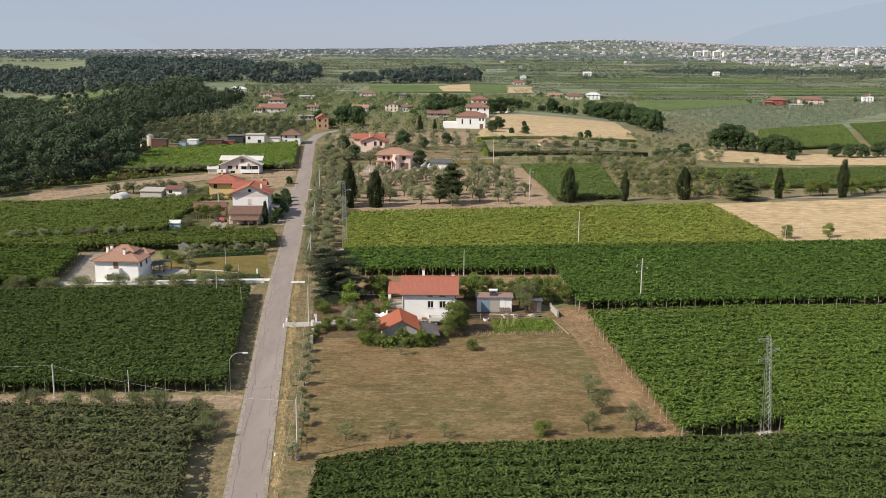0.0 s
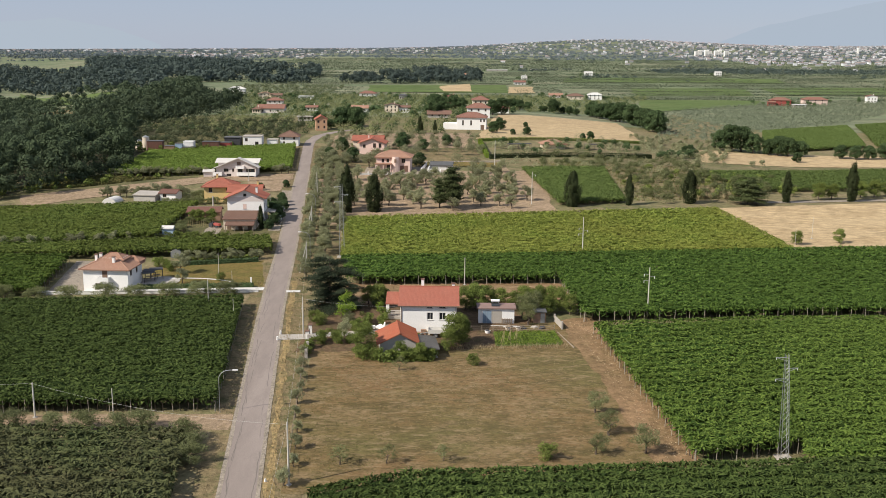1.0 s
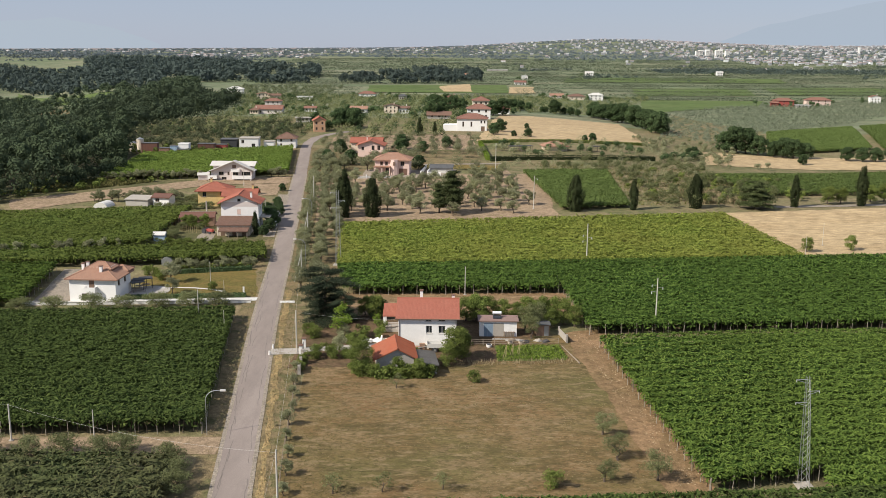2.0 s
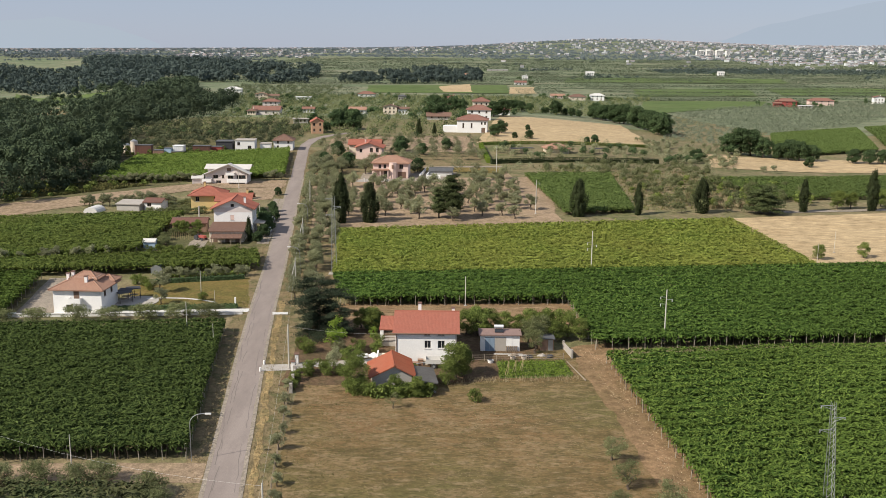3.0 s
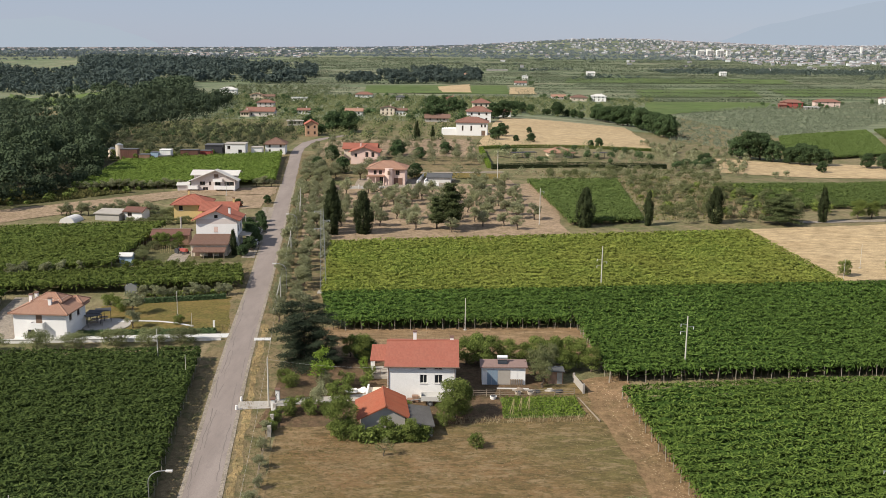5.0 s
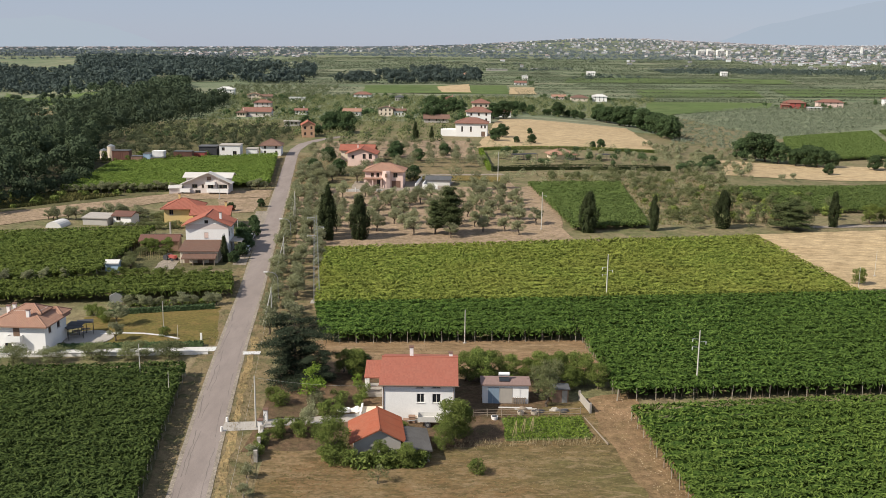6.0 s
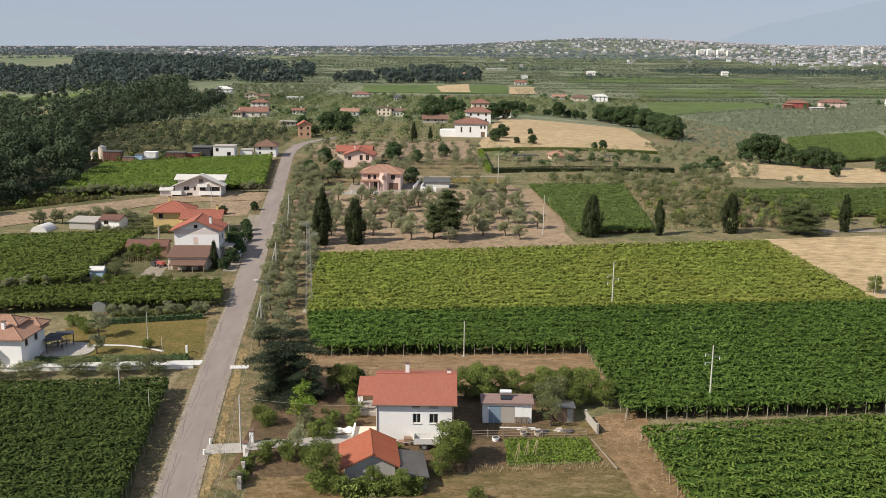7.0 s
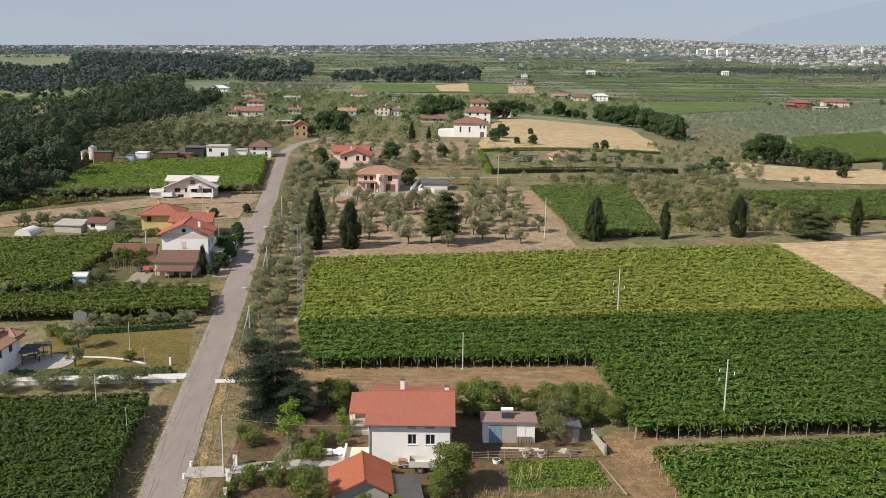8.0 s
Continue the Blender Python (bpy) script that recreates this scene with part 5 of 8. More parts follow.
for x0, x1, z0, z1 in ((-7.5, -4.5, 0.45, 1.6), (0.5, 6.9, 0.45, 1.6), (0.2, 3.0, 2.75, 3.6)):
    part("balcony", boxes((x0, x1, -4.3, -3.02, z0, z0 + 0.15), (x0, x1, -4.3, -4.2, z0 + 0.15, z1), (x0, x0 + 0.1, -4.2, -3.02, z0 + 0.15, z1), (x1 - 0.1, x1, -4.2, -3.02, z0 + 0.15, z1)), M_WHITE, white)
for gx in (-7.3, 6.6):
    part("pillar", boxes((gx - 0.15, gx + 0.15, -4.25, -3.95, -0.4, 0.45)), M_BLUSH, white)
house("shed", "low white lean-to shed beside the unfinished house", -79.4, 326.2, 3.4, 3.0, 1.7, M_BLUSH, M_SLAB, "mono", 0.5, 0.3, 12, category="shed", rib=0.6, row=3)

# pink houses
pink = house("pink_house", "pale pink two-storey house with buff hip roof and loggia", -17.8, 343.5, 11.8, 8.5, 5.3, M_PINK, M_BUFF_TILE, "hip", 1.8, 0.7, -3,
             [("f", -3.6, 3.2, 0.9, 1.3), ("f", -1.9, 3.2, 0.9, 1.3), ("f", 3.6, 3.1, 1.3, 1.5), ("f", -1.6, 0.4, 1.2, 2.0)], rib=0.35)
bay = part("bay", rods(((0.9, -4.3, -0.4), (0.9, -4.3, 5.2), 1.5, 1.5), sides=8), M_PINK, pink)
part("bay_window", boxes((0.55, 1.25, -5.83, -5.72, 3.3, 4.5)), M_FRAME, bay)
part("garage_door", boxes((2.45, 5.15, -4.31, -4.262, 0.02, 2.15)), M_BROWN_TILE, pink, "brown slatted garage door")
part("loggia_roof", boxes((-6.2, -0.4, -6.6, -4.2, 2.75, 3.0)), M_BUFF_TILE, pink)
for k in range(3):
    part("pillar", boxes((-6.0 + k * 2.6, -5.7 + k * 2.6, -6.4, -6.1, -0.4, 2.75)), M_PINK, pink)
pinkb = house("pink_house", "dull pink house with red gable roof and balcony", -28.6, 386.0, 9.8, 9.0, 4.7, M_PINK, M_RED_TILE, "gable_y", 1.7, 0.8, -2,
              [("f", -3.0, 2.6, 1.0, 1.3), ("f", 1.0, 2.5, 1.1, 1.9), ("f", 3.2, 2.5, 1.1, 1.9)], [], [(-2, 2, 5.9, 1.2)], rib=0.35)
part("balcony", boxes((-0.8, 4.9, -5.8, -4.52, 1.9, 2.1), (-0.8, 4.9, -5.8, -5.7, 2.1, 2.8)), M_PINK, pinkb)
house("pink_house", "long low red-roofed wing behind the pink house", -31.2, 396.0, 12.0, 6.5, 4.4, M_CREAM, M_RED_TILE, "gable_x", 1.5, 0.6, -2, rib=0.4)
garden_wall = thing("garden_wall", -23.4, 331.8, "low white garden wall with pillars before the pink house", "wall", "", 9)
for k in range(4):
    part("panel", boxes((-5.4 + k * 2.8, -3.0 + k * 2.8, -0.1, 0.1, -0.3, 0.75)), M_PALE_FRAME, garden_wall)
    part("pillar", boxes((-5.75 + k * 2.8, -5.42 + k * 2.8, -0.18, 0.18, -0.3, 1.25)), M_WHITE, garden_wall)
garage = house("garage", "low pale garage with grey roof", -1.0, 346.5, 7.6, 6.0, 1.9, M_PALE_FRAME, M_GREY_SHEET, "gable_x", 0.8, 0.4, -5, category="garage", rib=0.5, row=3)
part("ramp_wall", boxes((-6.6, -6.3, -9.0, 9.0, -0.5, 1.3), (-4.2, -3.9, -9.0, 2.0, -0.5, 1.5), (-4.2, 0.5, -9.3, -9.0, -0.5, 1.2)), M_WHITE, garage)

# manor and its neighbours on the rise
manor = house("manor", "large white manor house with a dark red hip roof", 13.0, 485.0, 14.5, 10.0, 6.3, M_WHITE, M_FAR_TILE, "hip", 2.0, 0.6, -4,
              row_of("f", (2.2,), (-4.2, -0.2), 0.8, 2.4) + row_of("f", (3.9,), (4.6, 6.2), 0.8, 1.3) + row_of("l", (3.9,), (-2, 2), 1.0, 1.4), [("f", 5.4, 1.8, 2.4)], rib=0.5, row=1.0)
part("wing", boxes((-14.0, -7.26, -4.5, 3.0, -0.5, 3.0)), M_WHITE, manor)
house("house", "pale house with red roof behind the manor", 18.5, 560.0, 13, 9, 6.0, M_WHITE, M_FAR_TILE, "hip", 2.2, 0.6, 0, row_of("f", (1.0, 3.8), (-4, 0, 4), 1.0, 1.4), rib=0.6, row=1.2)
house("house", "tall orange-red roofed house on the rise", 21.0, 600.0, 10, 9, 9.0, M_CREAM, M_FAR_TILE, "hip", 2.0, 0.6, 0, row_of("f", (6.5,), (-3, 0, 3), 1.0, 1.4), rib=0.6, row=1.2)


# ---- more buildings along the road and beyond ----
house("orange_house", "orange plastered house with brown roof at the road bend", -60.6, 472.0, 5.5, 8, 5.6, M_ORANGE, M_RED_TILE, "gable_y", 1.6, 0.5, 10, row_of("f", (1.0, 3.6), (-1.4, 1.4), 0.9, 1.3), rib=0.5, row=1)
house("house", "white house with grey-brown hip roof by the road", -65.4, 408.6, 7.6, 8, 4.2, M_WHITE, M_BROWN_TILE, "hip", 2.0, 0.6, 4, row_of("f", (0.8, 2.7), (-2.1, 2.1), 0.8, 1.1), rib=0.5, row=1)
house("warehouse", "plain white flat-roofed building", -79.6, 402.6, 7.6, 7, 4.4, M_WHITE, M_CONC, "flat", 0, 0.2, 4, row_of("f", (2.6,), (-2.4,), 1.1, 1.2) + row_of("f", (1.0,), (1.8,), 1.4, 1.4), category="warehouse")
house("warehouse", "dark shade-cloth flat-roofed workshop", -87.6, 401.4, 6.4, 6, 4.0, M_DARKSTUFF, M_GREY_SHEET, "flat", 0, 0.2, 4, category="warehouse")
house("shed", "small pale roadside shed", -72.0, 404.6, 4.2, 4.6, 2.8, M_WHITE, M_CONC, "flat", 0, 0.2, 4, category="shed")
for cx, cy, cw, ch, cm in ((-123.4, 391, 3.0, 3.4, M_CREAM), (-120.0, 389, 2.8, 5.2, M_CREAM)):
    silo = thing("silo", cx, cy, "stout round tan silo", "silo", "silos")
    part("body", rods(((0, 0, -0.4), (0, 0, ch), cw / 2, cw / 2), sides=16), cm, silo)
    part("cap", rods(((0, 0, ch), (0, 0, ch + 0.7), cw / 2 + 0.1, 0.2), sides=16), M_STEEL, silo)
for cx, cy, cw, ch, cm, cl in ((-115.5, 387, 6.0, 4.2, M_RUST, "rusty red farm container"), (-108.5, 383, 4.0, 2.8, M_BRICK, "stack of brown crates"), (-105.2, 384, 2.6, 3.6, M_LIGHTBLUE, "light blue container"),
                               (-101.5, 385, 4.0, 4.4, M_WHITE, "white container on end"), (-101.0, 382, 4.6, 2.4, M_BRICK, "brown container"), (-93.5, 388, 6.5, 4.0, M_RUST, "rusty red open shed"), (-88.5, 392, 4.0, 3.2, M_REDWALL, "dull red container")):
    ch *= 0.95
    c = thing("container", cx, cy, cl + " beside the wood", "container", "containers")
    part("body", boxes((-cw / 2, cw / 2, -1.6, 1.6, -0.3, ch)), cm, c)
    part("lid", boxes((-cw / 2 - 0.12, cw / 2 + 0.12, -1.75, 1.75, ch, ch + 0.14)), M_GREY_SHEET if cm is not M_WHITE else M_WHITE, c)
    for k in range(int(cw / 0.8)):
        part("rib", boxes((-cw / 2 + 0.4 + k * 0.8, -cw / 2 + 0.52 + k * 0.8, -1.68, -1.6, 0.0, ch - 0.1)), cm, c)

FAR_HOUSES = [  # x, y, width, wall height, turn, roof, wall, tile, label
    (-196, 906, 15, 5.4, 6, "hip", M_WHITE, M_PALE_FRAME, "white two-storey villa at the edge of the wood"),
    (-151, 806, 10, 4.6, 8, "gable_y", M_CREAM, M_BUFF_TILE, "cream house with a pale gable among olives"),
    (-141, 804, 9, 3.6, 8, "gable_x", M_CREAM, M_BROWN_TILE, "low cream wing with a brown tiled roof"),
    (-117, 664, 11, 5.0, 4, "hip", M_BLUSH, M_FAR_TILE, "blush house with a dull red hip roof"),
    (-106, 590, 16, 3.2, 0, "gable_x", M_BLUSH, M_FAR_TILE, "long low house with a dull red tiled roof"),
    (-114, 584, 5, 2.8, 0, "hip", M_CREAM, M_BROWN_TILE, "small cream outhouse beside the long house"),
    (-116, 800, 11.5, 2.8, 0, "flat", M_WHITE, M_PALE_FRAME, "long flat-roofed white bungalow among olives"),
    (-85, 615, 7, 2.7, 0, "gable_x", M_WHITE, M_FAR_TILE, "small white cottage with a red roof"),
    (-76, 524, 7.5, 2.4, 5, "flat", M_GREYWALL, M_CONC, "low grey flat-roofed shelter by the bend"),
    (-72, 886, 15, 3.2, 0, "hip", M_WHITE, M_FAR_TILE, "low white house with an orange hip roof"),
    (-54, 608, 10, 2.9, 0, "gable_x", M_WHITE, M_BUFF_TILE, "low white house with a pale tiled roof"),
    (-34, 607, 8.5, 4.8, -3, "gable_y", M_CREAM, M_BROWN_TILE, "cream gabled house with a brown roof"),
    (-26, 607, 6.5, 3.6, -3, "gable_x", M_WHITE, M_BROWN_TILE, "white wing with a brown roof"),
    (-37, 820, 6.5, 3.8, 0, "hip", M_GREYWALL, M_GREY_SHEET, "small dark grey house among trees"),
    (4, 705, 6.5, 7.4, 0, "hip", M_SALMON, M_FAR_TILE, "tall salmon-red house between dark trees"),
    (-8, 624, 8, 3.4, 0, "gable_x", M_CREAM, M_FAR_TILE, "cream house with a red roof on the rise"),
    (-4, 558, 13, 2.3, 0, "gable_x", M_GREYWALL, M_BROWN_TILE, "long open barn with a brown tiled roof"),
    (36, 617, 7, 3.4, 0, "hip", M_WHITE, M_FAR_TILE, "small white house beside the stubble hill"),
    (84, 1128, 13, 3.0, 0, "gable_x", M_WHITE, M_FAR_TILE, "white farmhouse with a red roof on the plain"),
    (100, 1264, 7.5, 4.4, 0, "gable_y", M_WHITE, M_PALE_FRAME, "small bright white house on the plain"),
    (78, 1530, 32, 2.6, 0, "flat", M_GREYWALL, M_PALE_FRAME, "long pale greenhouse roof on the plain"),
    (139, 1570, 10, 2.6, 0, "flat", M_GREYWALL, M_PALE_FRAME, "short pale greenhouse roof on the plain"),
    (28, 1328, 11, 3.0, 0, "gable_x", M_WHITE, M_BUFF_TILE, "white house before the belt of wood"),
    (198, 1366, 11, 5.4, 0, "gable_x", M_WHITE, M_PALE_FRAME, "bright white block house on the plain"),
    (133, 875, 12.5, 4.8, -4, "hip", M_WHITE, M_PALE_FRAME, "white two-storey house with a pale hip roof"),
    (116, 878, 14, 3.4, 0, "hip", M_CREAM, M_BROWN_TILE, "beige house with a brown hip roof"),
    (101, 902, 12, 2.6, 0, "gable_x", M_BLUSH, M_BUFF_TILE, "low blush house with a pale roof"),
    (281, 819, 16, 5.0, -8, "hip", M_REDWALL, M_FAR_TILE, "red-walled country house with a dull red roof"),
    (272, 814, 6, 3.4, -8, "gable_x", M_REDWALL, M_FAR_TILE, "low red-walled porch wing"),
    (316, 836, 20, 4.6, -5, "hip", M_PINK, M_FAR_TILE, "broad pink house with a dull red roof"),
    (291, 802, 10, 2.2, -5, "flat", M_GREYWALL, M_PALE_FRAME, "low carport with a white roof"),
    (378, 866, 9, 6.0, -6, "gable_y", M_WHITE, M_FAR_TILE, "tall white gabled house on the plain"),
    (393, 1413, 9, 5.6, 0, "gable_x", M_WHITE, M_PALE_FRAME, "bright white house far on the plain")]
PF, FAR_TREES = random.Random(8), []
for fx, fy, fw, fh, ft, froof, fm, fr, flabel in FAR_HOUSES:
    house("house", flabel, fx, fy, fw, min(fw * 0.65, 9), fh, fm, fr, froof, min(fw * 0.13, 1.9), 0.6, ft,
          row_of("f", (1.0, 3.1) if fh > 4.4 else (0.9,), (-fw * 0.3, 0.0, fw * 0.28), 0.9, 1.2), [], [(fw * 0.2, 0.5, fh + 1.2, 0.9)] if fw < 14 and froof != "flat" else [], rib=1.0, row=3.0, group="far houses")
    FAR_TREES += [(fx + PF.choice((-1, 1)) * PF.uniform(0.6, 1.3) * fw, fy + PF.uniform(-0.4, 1.2) * fw, PF.uniform(0.4, 0.85)) for _ in range(5)]

# glasshouse, small blue hut, farm sheds on the left
gh = thing("greenhouse", -59.6, 216.4, "small grey plastic-covered garden greenhouse", "greenhouse", "", 8)
bm = bmesh.new()
prof = [(-1.1, 0), (-1.1, 1.3), (0, 1.9), (1.1, 1.3), (1.1, 0)]
ends_ = [[bm.verts.new((px_, q, pz_)) for px_, pz_ in prof] for q in (-1.6, 1.6)]
for k in range(4):
    bm.faces.new((ends_[0][k], ends_[0][k + 1], ends_[1][k + 1], ends_[1][k]))
bm.faces.new(ends_[0])
bm.faces.new(ends_[1][::-1])
part("cover", bm, M_STEEL, gh)
part("frame", rods(*[((-1.12, q, 0), (-1.12, q, 1.3), 0.04) for q in (-1.6, 0, 1.6)], *[((s * 1.12, q, 1.3), (0, q, 1.93), 0.04) for q in (-1.6, 0, 1.6) for s in (-1, 1)]), M_STEEL, gh)
house("hut", "little light-blue metal garden hut", -67.3, 236.5, 2.6, 2.4, 2.1, M_LIGHTBLUE, M_PALE_FRAME, "gable_x", 0.4, 0.2, 5, category="shed", rib=0.5, row=2)
tun = thing("polytunnel", -95.6, 279.0, "rounded white plastic polytunnel", "greenhouse", "", -8)
bm = bmesh.new()
ring = [[bm.verts.new((2.1 * math.cos(k * math.pi / 10), q, 1.6 * math.sin(k * math.pi / 10) - 0.1)) for k in range(11)] for q in (-2.4, 2.4)]
for k in range(10):
    bm.faces.new((ring[0][k], ring[0][k + 1], ring[1][k + 1], ring[1][k]))
bm.faces.new(ring[0])
bm.faces.new(ring[1][::-1])
part("cover", bm, M_PALE_FRAME, tun)
house("farm_shed", "low white farm building with patched grey roof", -80.0, 283.4, 4.8, 4.4, 2.4, M_WHITE, M_RUST, "gable_x", 0.7, 0.4, -8, [("f", -1, 1.0, 1.2, 1.0)], category="shed", rib=0.5, row=3)
house("farm_shed", "low open farm shed with grey sheet roof", -86.6, 282.6, 6.6, 4.4, 1.8, M_GREYWALL, M_CONC, "mono", 0.6, 0.3, -8, category="shed", rib=0.5, row=3)


# ---- planting ----
PR = random.Random(5)
for k, (x, y) in enumerate(((-11.6, 113.5), (-6.0, 114.0), (0.7, 114.7))):
    plant("olive_thin", x, y, 1.0 - 0.06 * k, group="olives on the plot", rng=PR)
for x, y, s in ((19.4, 117.0, 0.8), (25.6, 117.6, 1.05), (22.0, 122.6, 0.95), (21.2, 130.0, 0.9)):
    plant("olive_near", x, y, s * 0.95, group="olives on the plot", rng=PR)
plant("bush", 13.5, 115.4, 1.25, rng=PR)
plant("olive_thin", -6.1, 145.3, 0.9, group="olives on the plot", rng=PR)
plant("bush", 5.1, 147.8, 1.1, rng=PR)
for x, y, s in ((-6.2, 150.2, 0.5), (-3.0, 149.8, 0.48)):
    plant("broad", x, y, s, group="dark shrubs before the outbuilding", rng=PR)
# thin roadside row beside the plot
for k in range(10):
    y = 108 + k * 4.8
    x = -16.9 - (y - 108) * 0.105
    plant("olive", x + PR.uniform(-0.4, 0.4), y, PR.uniform(0.38, 0.6), group="young roadside olives", rng=PR)
# farmhouse garden
for x, y, s in ((-11.9, 151.4, 0.88), (2.6, 157.0, 0.94), (3.4, 158.6, 0.75), (1.4, 154.6, 0.62), (6.6, 177.2, 0.85)):
    plant("broad", x, y, s, group="farmhouse garden trees", rng=PR)
for x, y, s in ((-4.0, 160.6, 0.6), (-5.2, 160.8, 0.55), (-11.6, 150.4, 1.4), (-12.8, 151.6, 1.3), (-9.8, 150.0, 1.2), (-7.5, 149.8, 1.0), (-5.4, 149.8, 1.3), (-3.2, 149.6, 1.3), (-1.2, 150.4, 1.1), (-12.6, 163.8, 1.1), (-14.5, 164.5, 1.2), (-17.5, 159.2, 1.1), (-19.6, 157.4, 1.0), (-15.2, 158.0, 1.0), (-10.2, 171.0, 1.2), (-21.3, 152.5, 0.9), (-21.0, 155.5, 1.0)):
    plant("bush", x, y, s, group="farmhouse shrubs", rng=PR)
plant("bright", -16.6, 167.4, 1.35, rng=PR)
plant("bright", -11.0, 173.1, 0.62, rng=PR)
plant("olive", -16.1, 160.9, 0.75, rng=PR)
plant("olive", -16.2, 166.8, 0.7, rng=PR)
plant("cedar", -20.6, 178.4, 1.0, rng=PR, variants=1)
plant("cedar", -17.0, 176.6, 0.55, rng=PR, variants=1)
plant("dark_broad", -11.4, 179.4, 0.42, rng=PR, variants=3)
for x, y, s in ((-21.2, 167.8, 1.3), (-22.3, 168.9, 1.2), (-13.1, 167.6, 1.3), (-15.0, 166.5, 0.9), (-10.1, 168.0, 1.0), (-19.2, 158.7, 1.2), (-17.0, 157.6, 1.2)):
    plant("bush", x, y, s, group="farmhouse shrubs", rng=PR)
for x, y, s in ((-11.5, 178.5, 0.75), (-13.8, 180.5, 0.6), (4.4, 177.8, 0.72), (6.4, 178.6, 0.76), (8.4, 178.2, 0.72), (10.8, 178.6, 0.66), (13.2, 178.0, 0.6), (15.4, 178.2, 0.76), (17.6, 177.6, 0.78), (19.8, 178.0, 0.76), (21.6, 176.8, 0.76), (23.4, 175.2, 0.66), (19.4, 174.6, 0.6)):
    plant("broad", x, y, s, group="fruit trees behind the farmhouse", rng=PR)
for x, y, s in ((14.6, 171.6, 1.25), (15.4, 168.4, 1.0), (16.6, 174.6, 1.2)):
    plant("olive_near", x, y, s, group="farmhouse garden trees", rng=PR)
# roadside by the cedar and olive belt along the road
for k in range(34):
    y = 198 + k * 4.6 + PR.uniform(-1.2, 1.2)
    road_x = float(np.interp(y, [p[1] for p in ROAD], [p[0] for p in ROAD]))
    for j in range(3):
        if y < 236 and j == 2 or PR.random() < 0.1:
            continue
        plant("olive", road_x + 5.0 + j * 3.8 + PR.uniform(-0.8, 0.8), y + PR.uniform(-1.5, 1.5), PR.uniform(0.72, 1.05), group="roadside olives", rng=PR)
# villa surroundings
for k in range(12):
    plant("olive", -111 + k * 3.4 + PR.uniform(-1, 1), 216.2 + k * 1.1 + PR.uniform(-0.6, 0.6), PR.uniform(0.6, 0.95), rng=random.Random(900 + k), group="olives between the vine blocks")
for x, y in ((-88, 179.0), (-81.5, 180.5), (-76.0, 181.9), (-70.0, 182.1), (-63.7, 183.2), (-58.3, 184.5), (-52.3, 185.7), (-47.0, 186.8), (-41.4, 187.7)):
    low = plant("olive_bushy", x, y - 1.3, PR.uniform(1.1, 1.25), group="olives along the villa drive", rng=PR)
    low.scale.z *= 0.82
for x, y, s in ((-54.6, 201.5, 1.0), (-52.2, 193.6, 0.75)):
    plant("olive", x, y, s, rng=PR, group="olives on the villa lawn")
plant("bush", -44.9, 196.2, 1.0, rng=PR)
for x, y, s in ((-57.6, 203.4, 1.2), (-59.2, 205.6, 1.2), (-61, 207.2, 1.2)):
    plant("bush", x, y, s, rng=PR, group="shrubs beside the villa")
for k in range(9):
    plant("olive", -56 + k * 1.9 + PR.uniform(-0.6, 0.6), 210.6 + k * 0.45, PR.uniform(0.45, 0.7), rng=PR, group="row of small trees behind the lawn")
# olives by the left farm track
for x, y in ((-61.5, 122.0), (-54.7, 122.2), (-49.2, 122.2), (-45.0, 122.4), (-40.6, 122.4), (-38.2, 122.8), (-32.0, 119.6), (-30.2, 116.4), (-29.6, 113.6)):
    plant("olive_bushy", x, y, PR.uniform(0.9, 1.05), group="olives by the farm track", rng=PR)
# cypress line
for x, y, s in ((-97.4, 384.6, 1.0), (-95.4, 385.2, 0.8), (-87.0, 390.6, 0.8), (-84.6, 392, 0.7), (-110.8, 383.6, 0.6)):
    plant("bush", x, y, s * 1.5, rng=random.Random(int(-x * 10)), group="bushes before the containers")
for x, y, s in ((-26.6, 267.5, 1.4), (101.8, 288.3, 1.0), (122.5, 291.5, 1.25), (53.9, 281.9, 0.95), (-27.9, 270.6, 1.1)):
    plant("cypress", x, y, s, group="cypress row", rng=PR, variants=3)
for x, y, s in ((-19.3, 268.7, 1.08), (37.0, 279.3, 1.05), (72.4, 285.7, 1.0)):
    plant("cypress_fat", x, y, s, group="cypress row", rng=PR, variants=2, label="broad bushy dark cypress")
for x, y, s in ((2.4, 273.8, 1.1), (-1.2, 274.6, 0.78)):
    plant("pine", x, y, s, group="pines by the grove", rng=PR, variants=2)
plant("broad_pine", 89.2, 285.0, 1.0, group="pines by the grove", rng=PR, variants=1)
for x, y, s in ((113.6, 293.5, 0.9), (118, 295, 0.8), (128, 298, 0.85), (133, 300, 0.9), (138.4, 303, 0.85), (85.3, 233.0, 0.6), (96.3, 235.2, 0.6)):
    plant("broad", x, y, s, group="field trees", rng=PR)


def in_box(x, y, x0, x1, y0, y1):
    return x0 < x < x1 and y0 < y < y1


# olive grove below the pink houses
for k in range(11):
    for j in range(12):
        x, y = -31 + j * 5.6 + PR.uniform(-1.5, 1.5) + (k % 2) * 2.6, 261 + j * 1.4 + k * 6.6 + PR.uniform(-1.5, 1.5)
        if in_box(x, y, -32, 4, 323, 360) or y > 347 or x > 30 - (y - 262) * 0.13 or y < 262 + (x + 27) * 0.27 or PR.random() < 0.16 or in_box(x, y, -30, -15, 262, 272):
            continue
        plant("olive", x, y, PR.uniform(0.88, 1.18), group="olive grove trees", rng=PR)
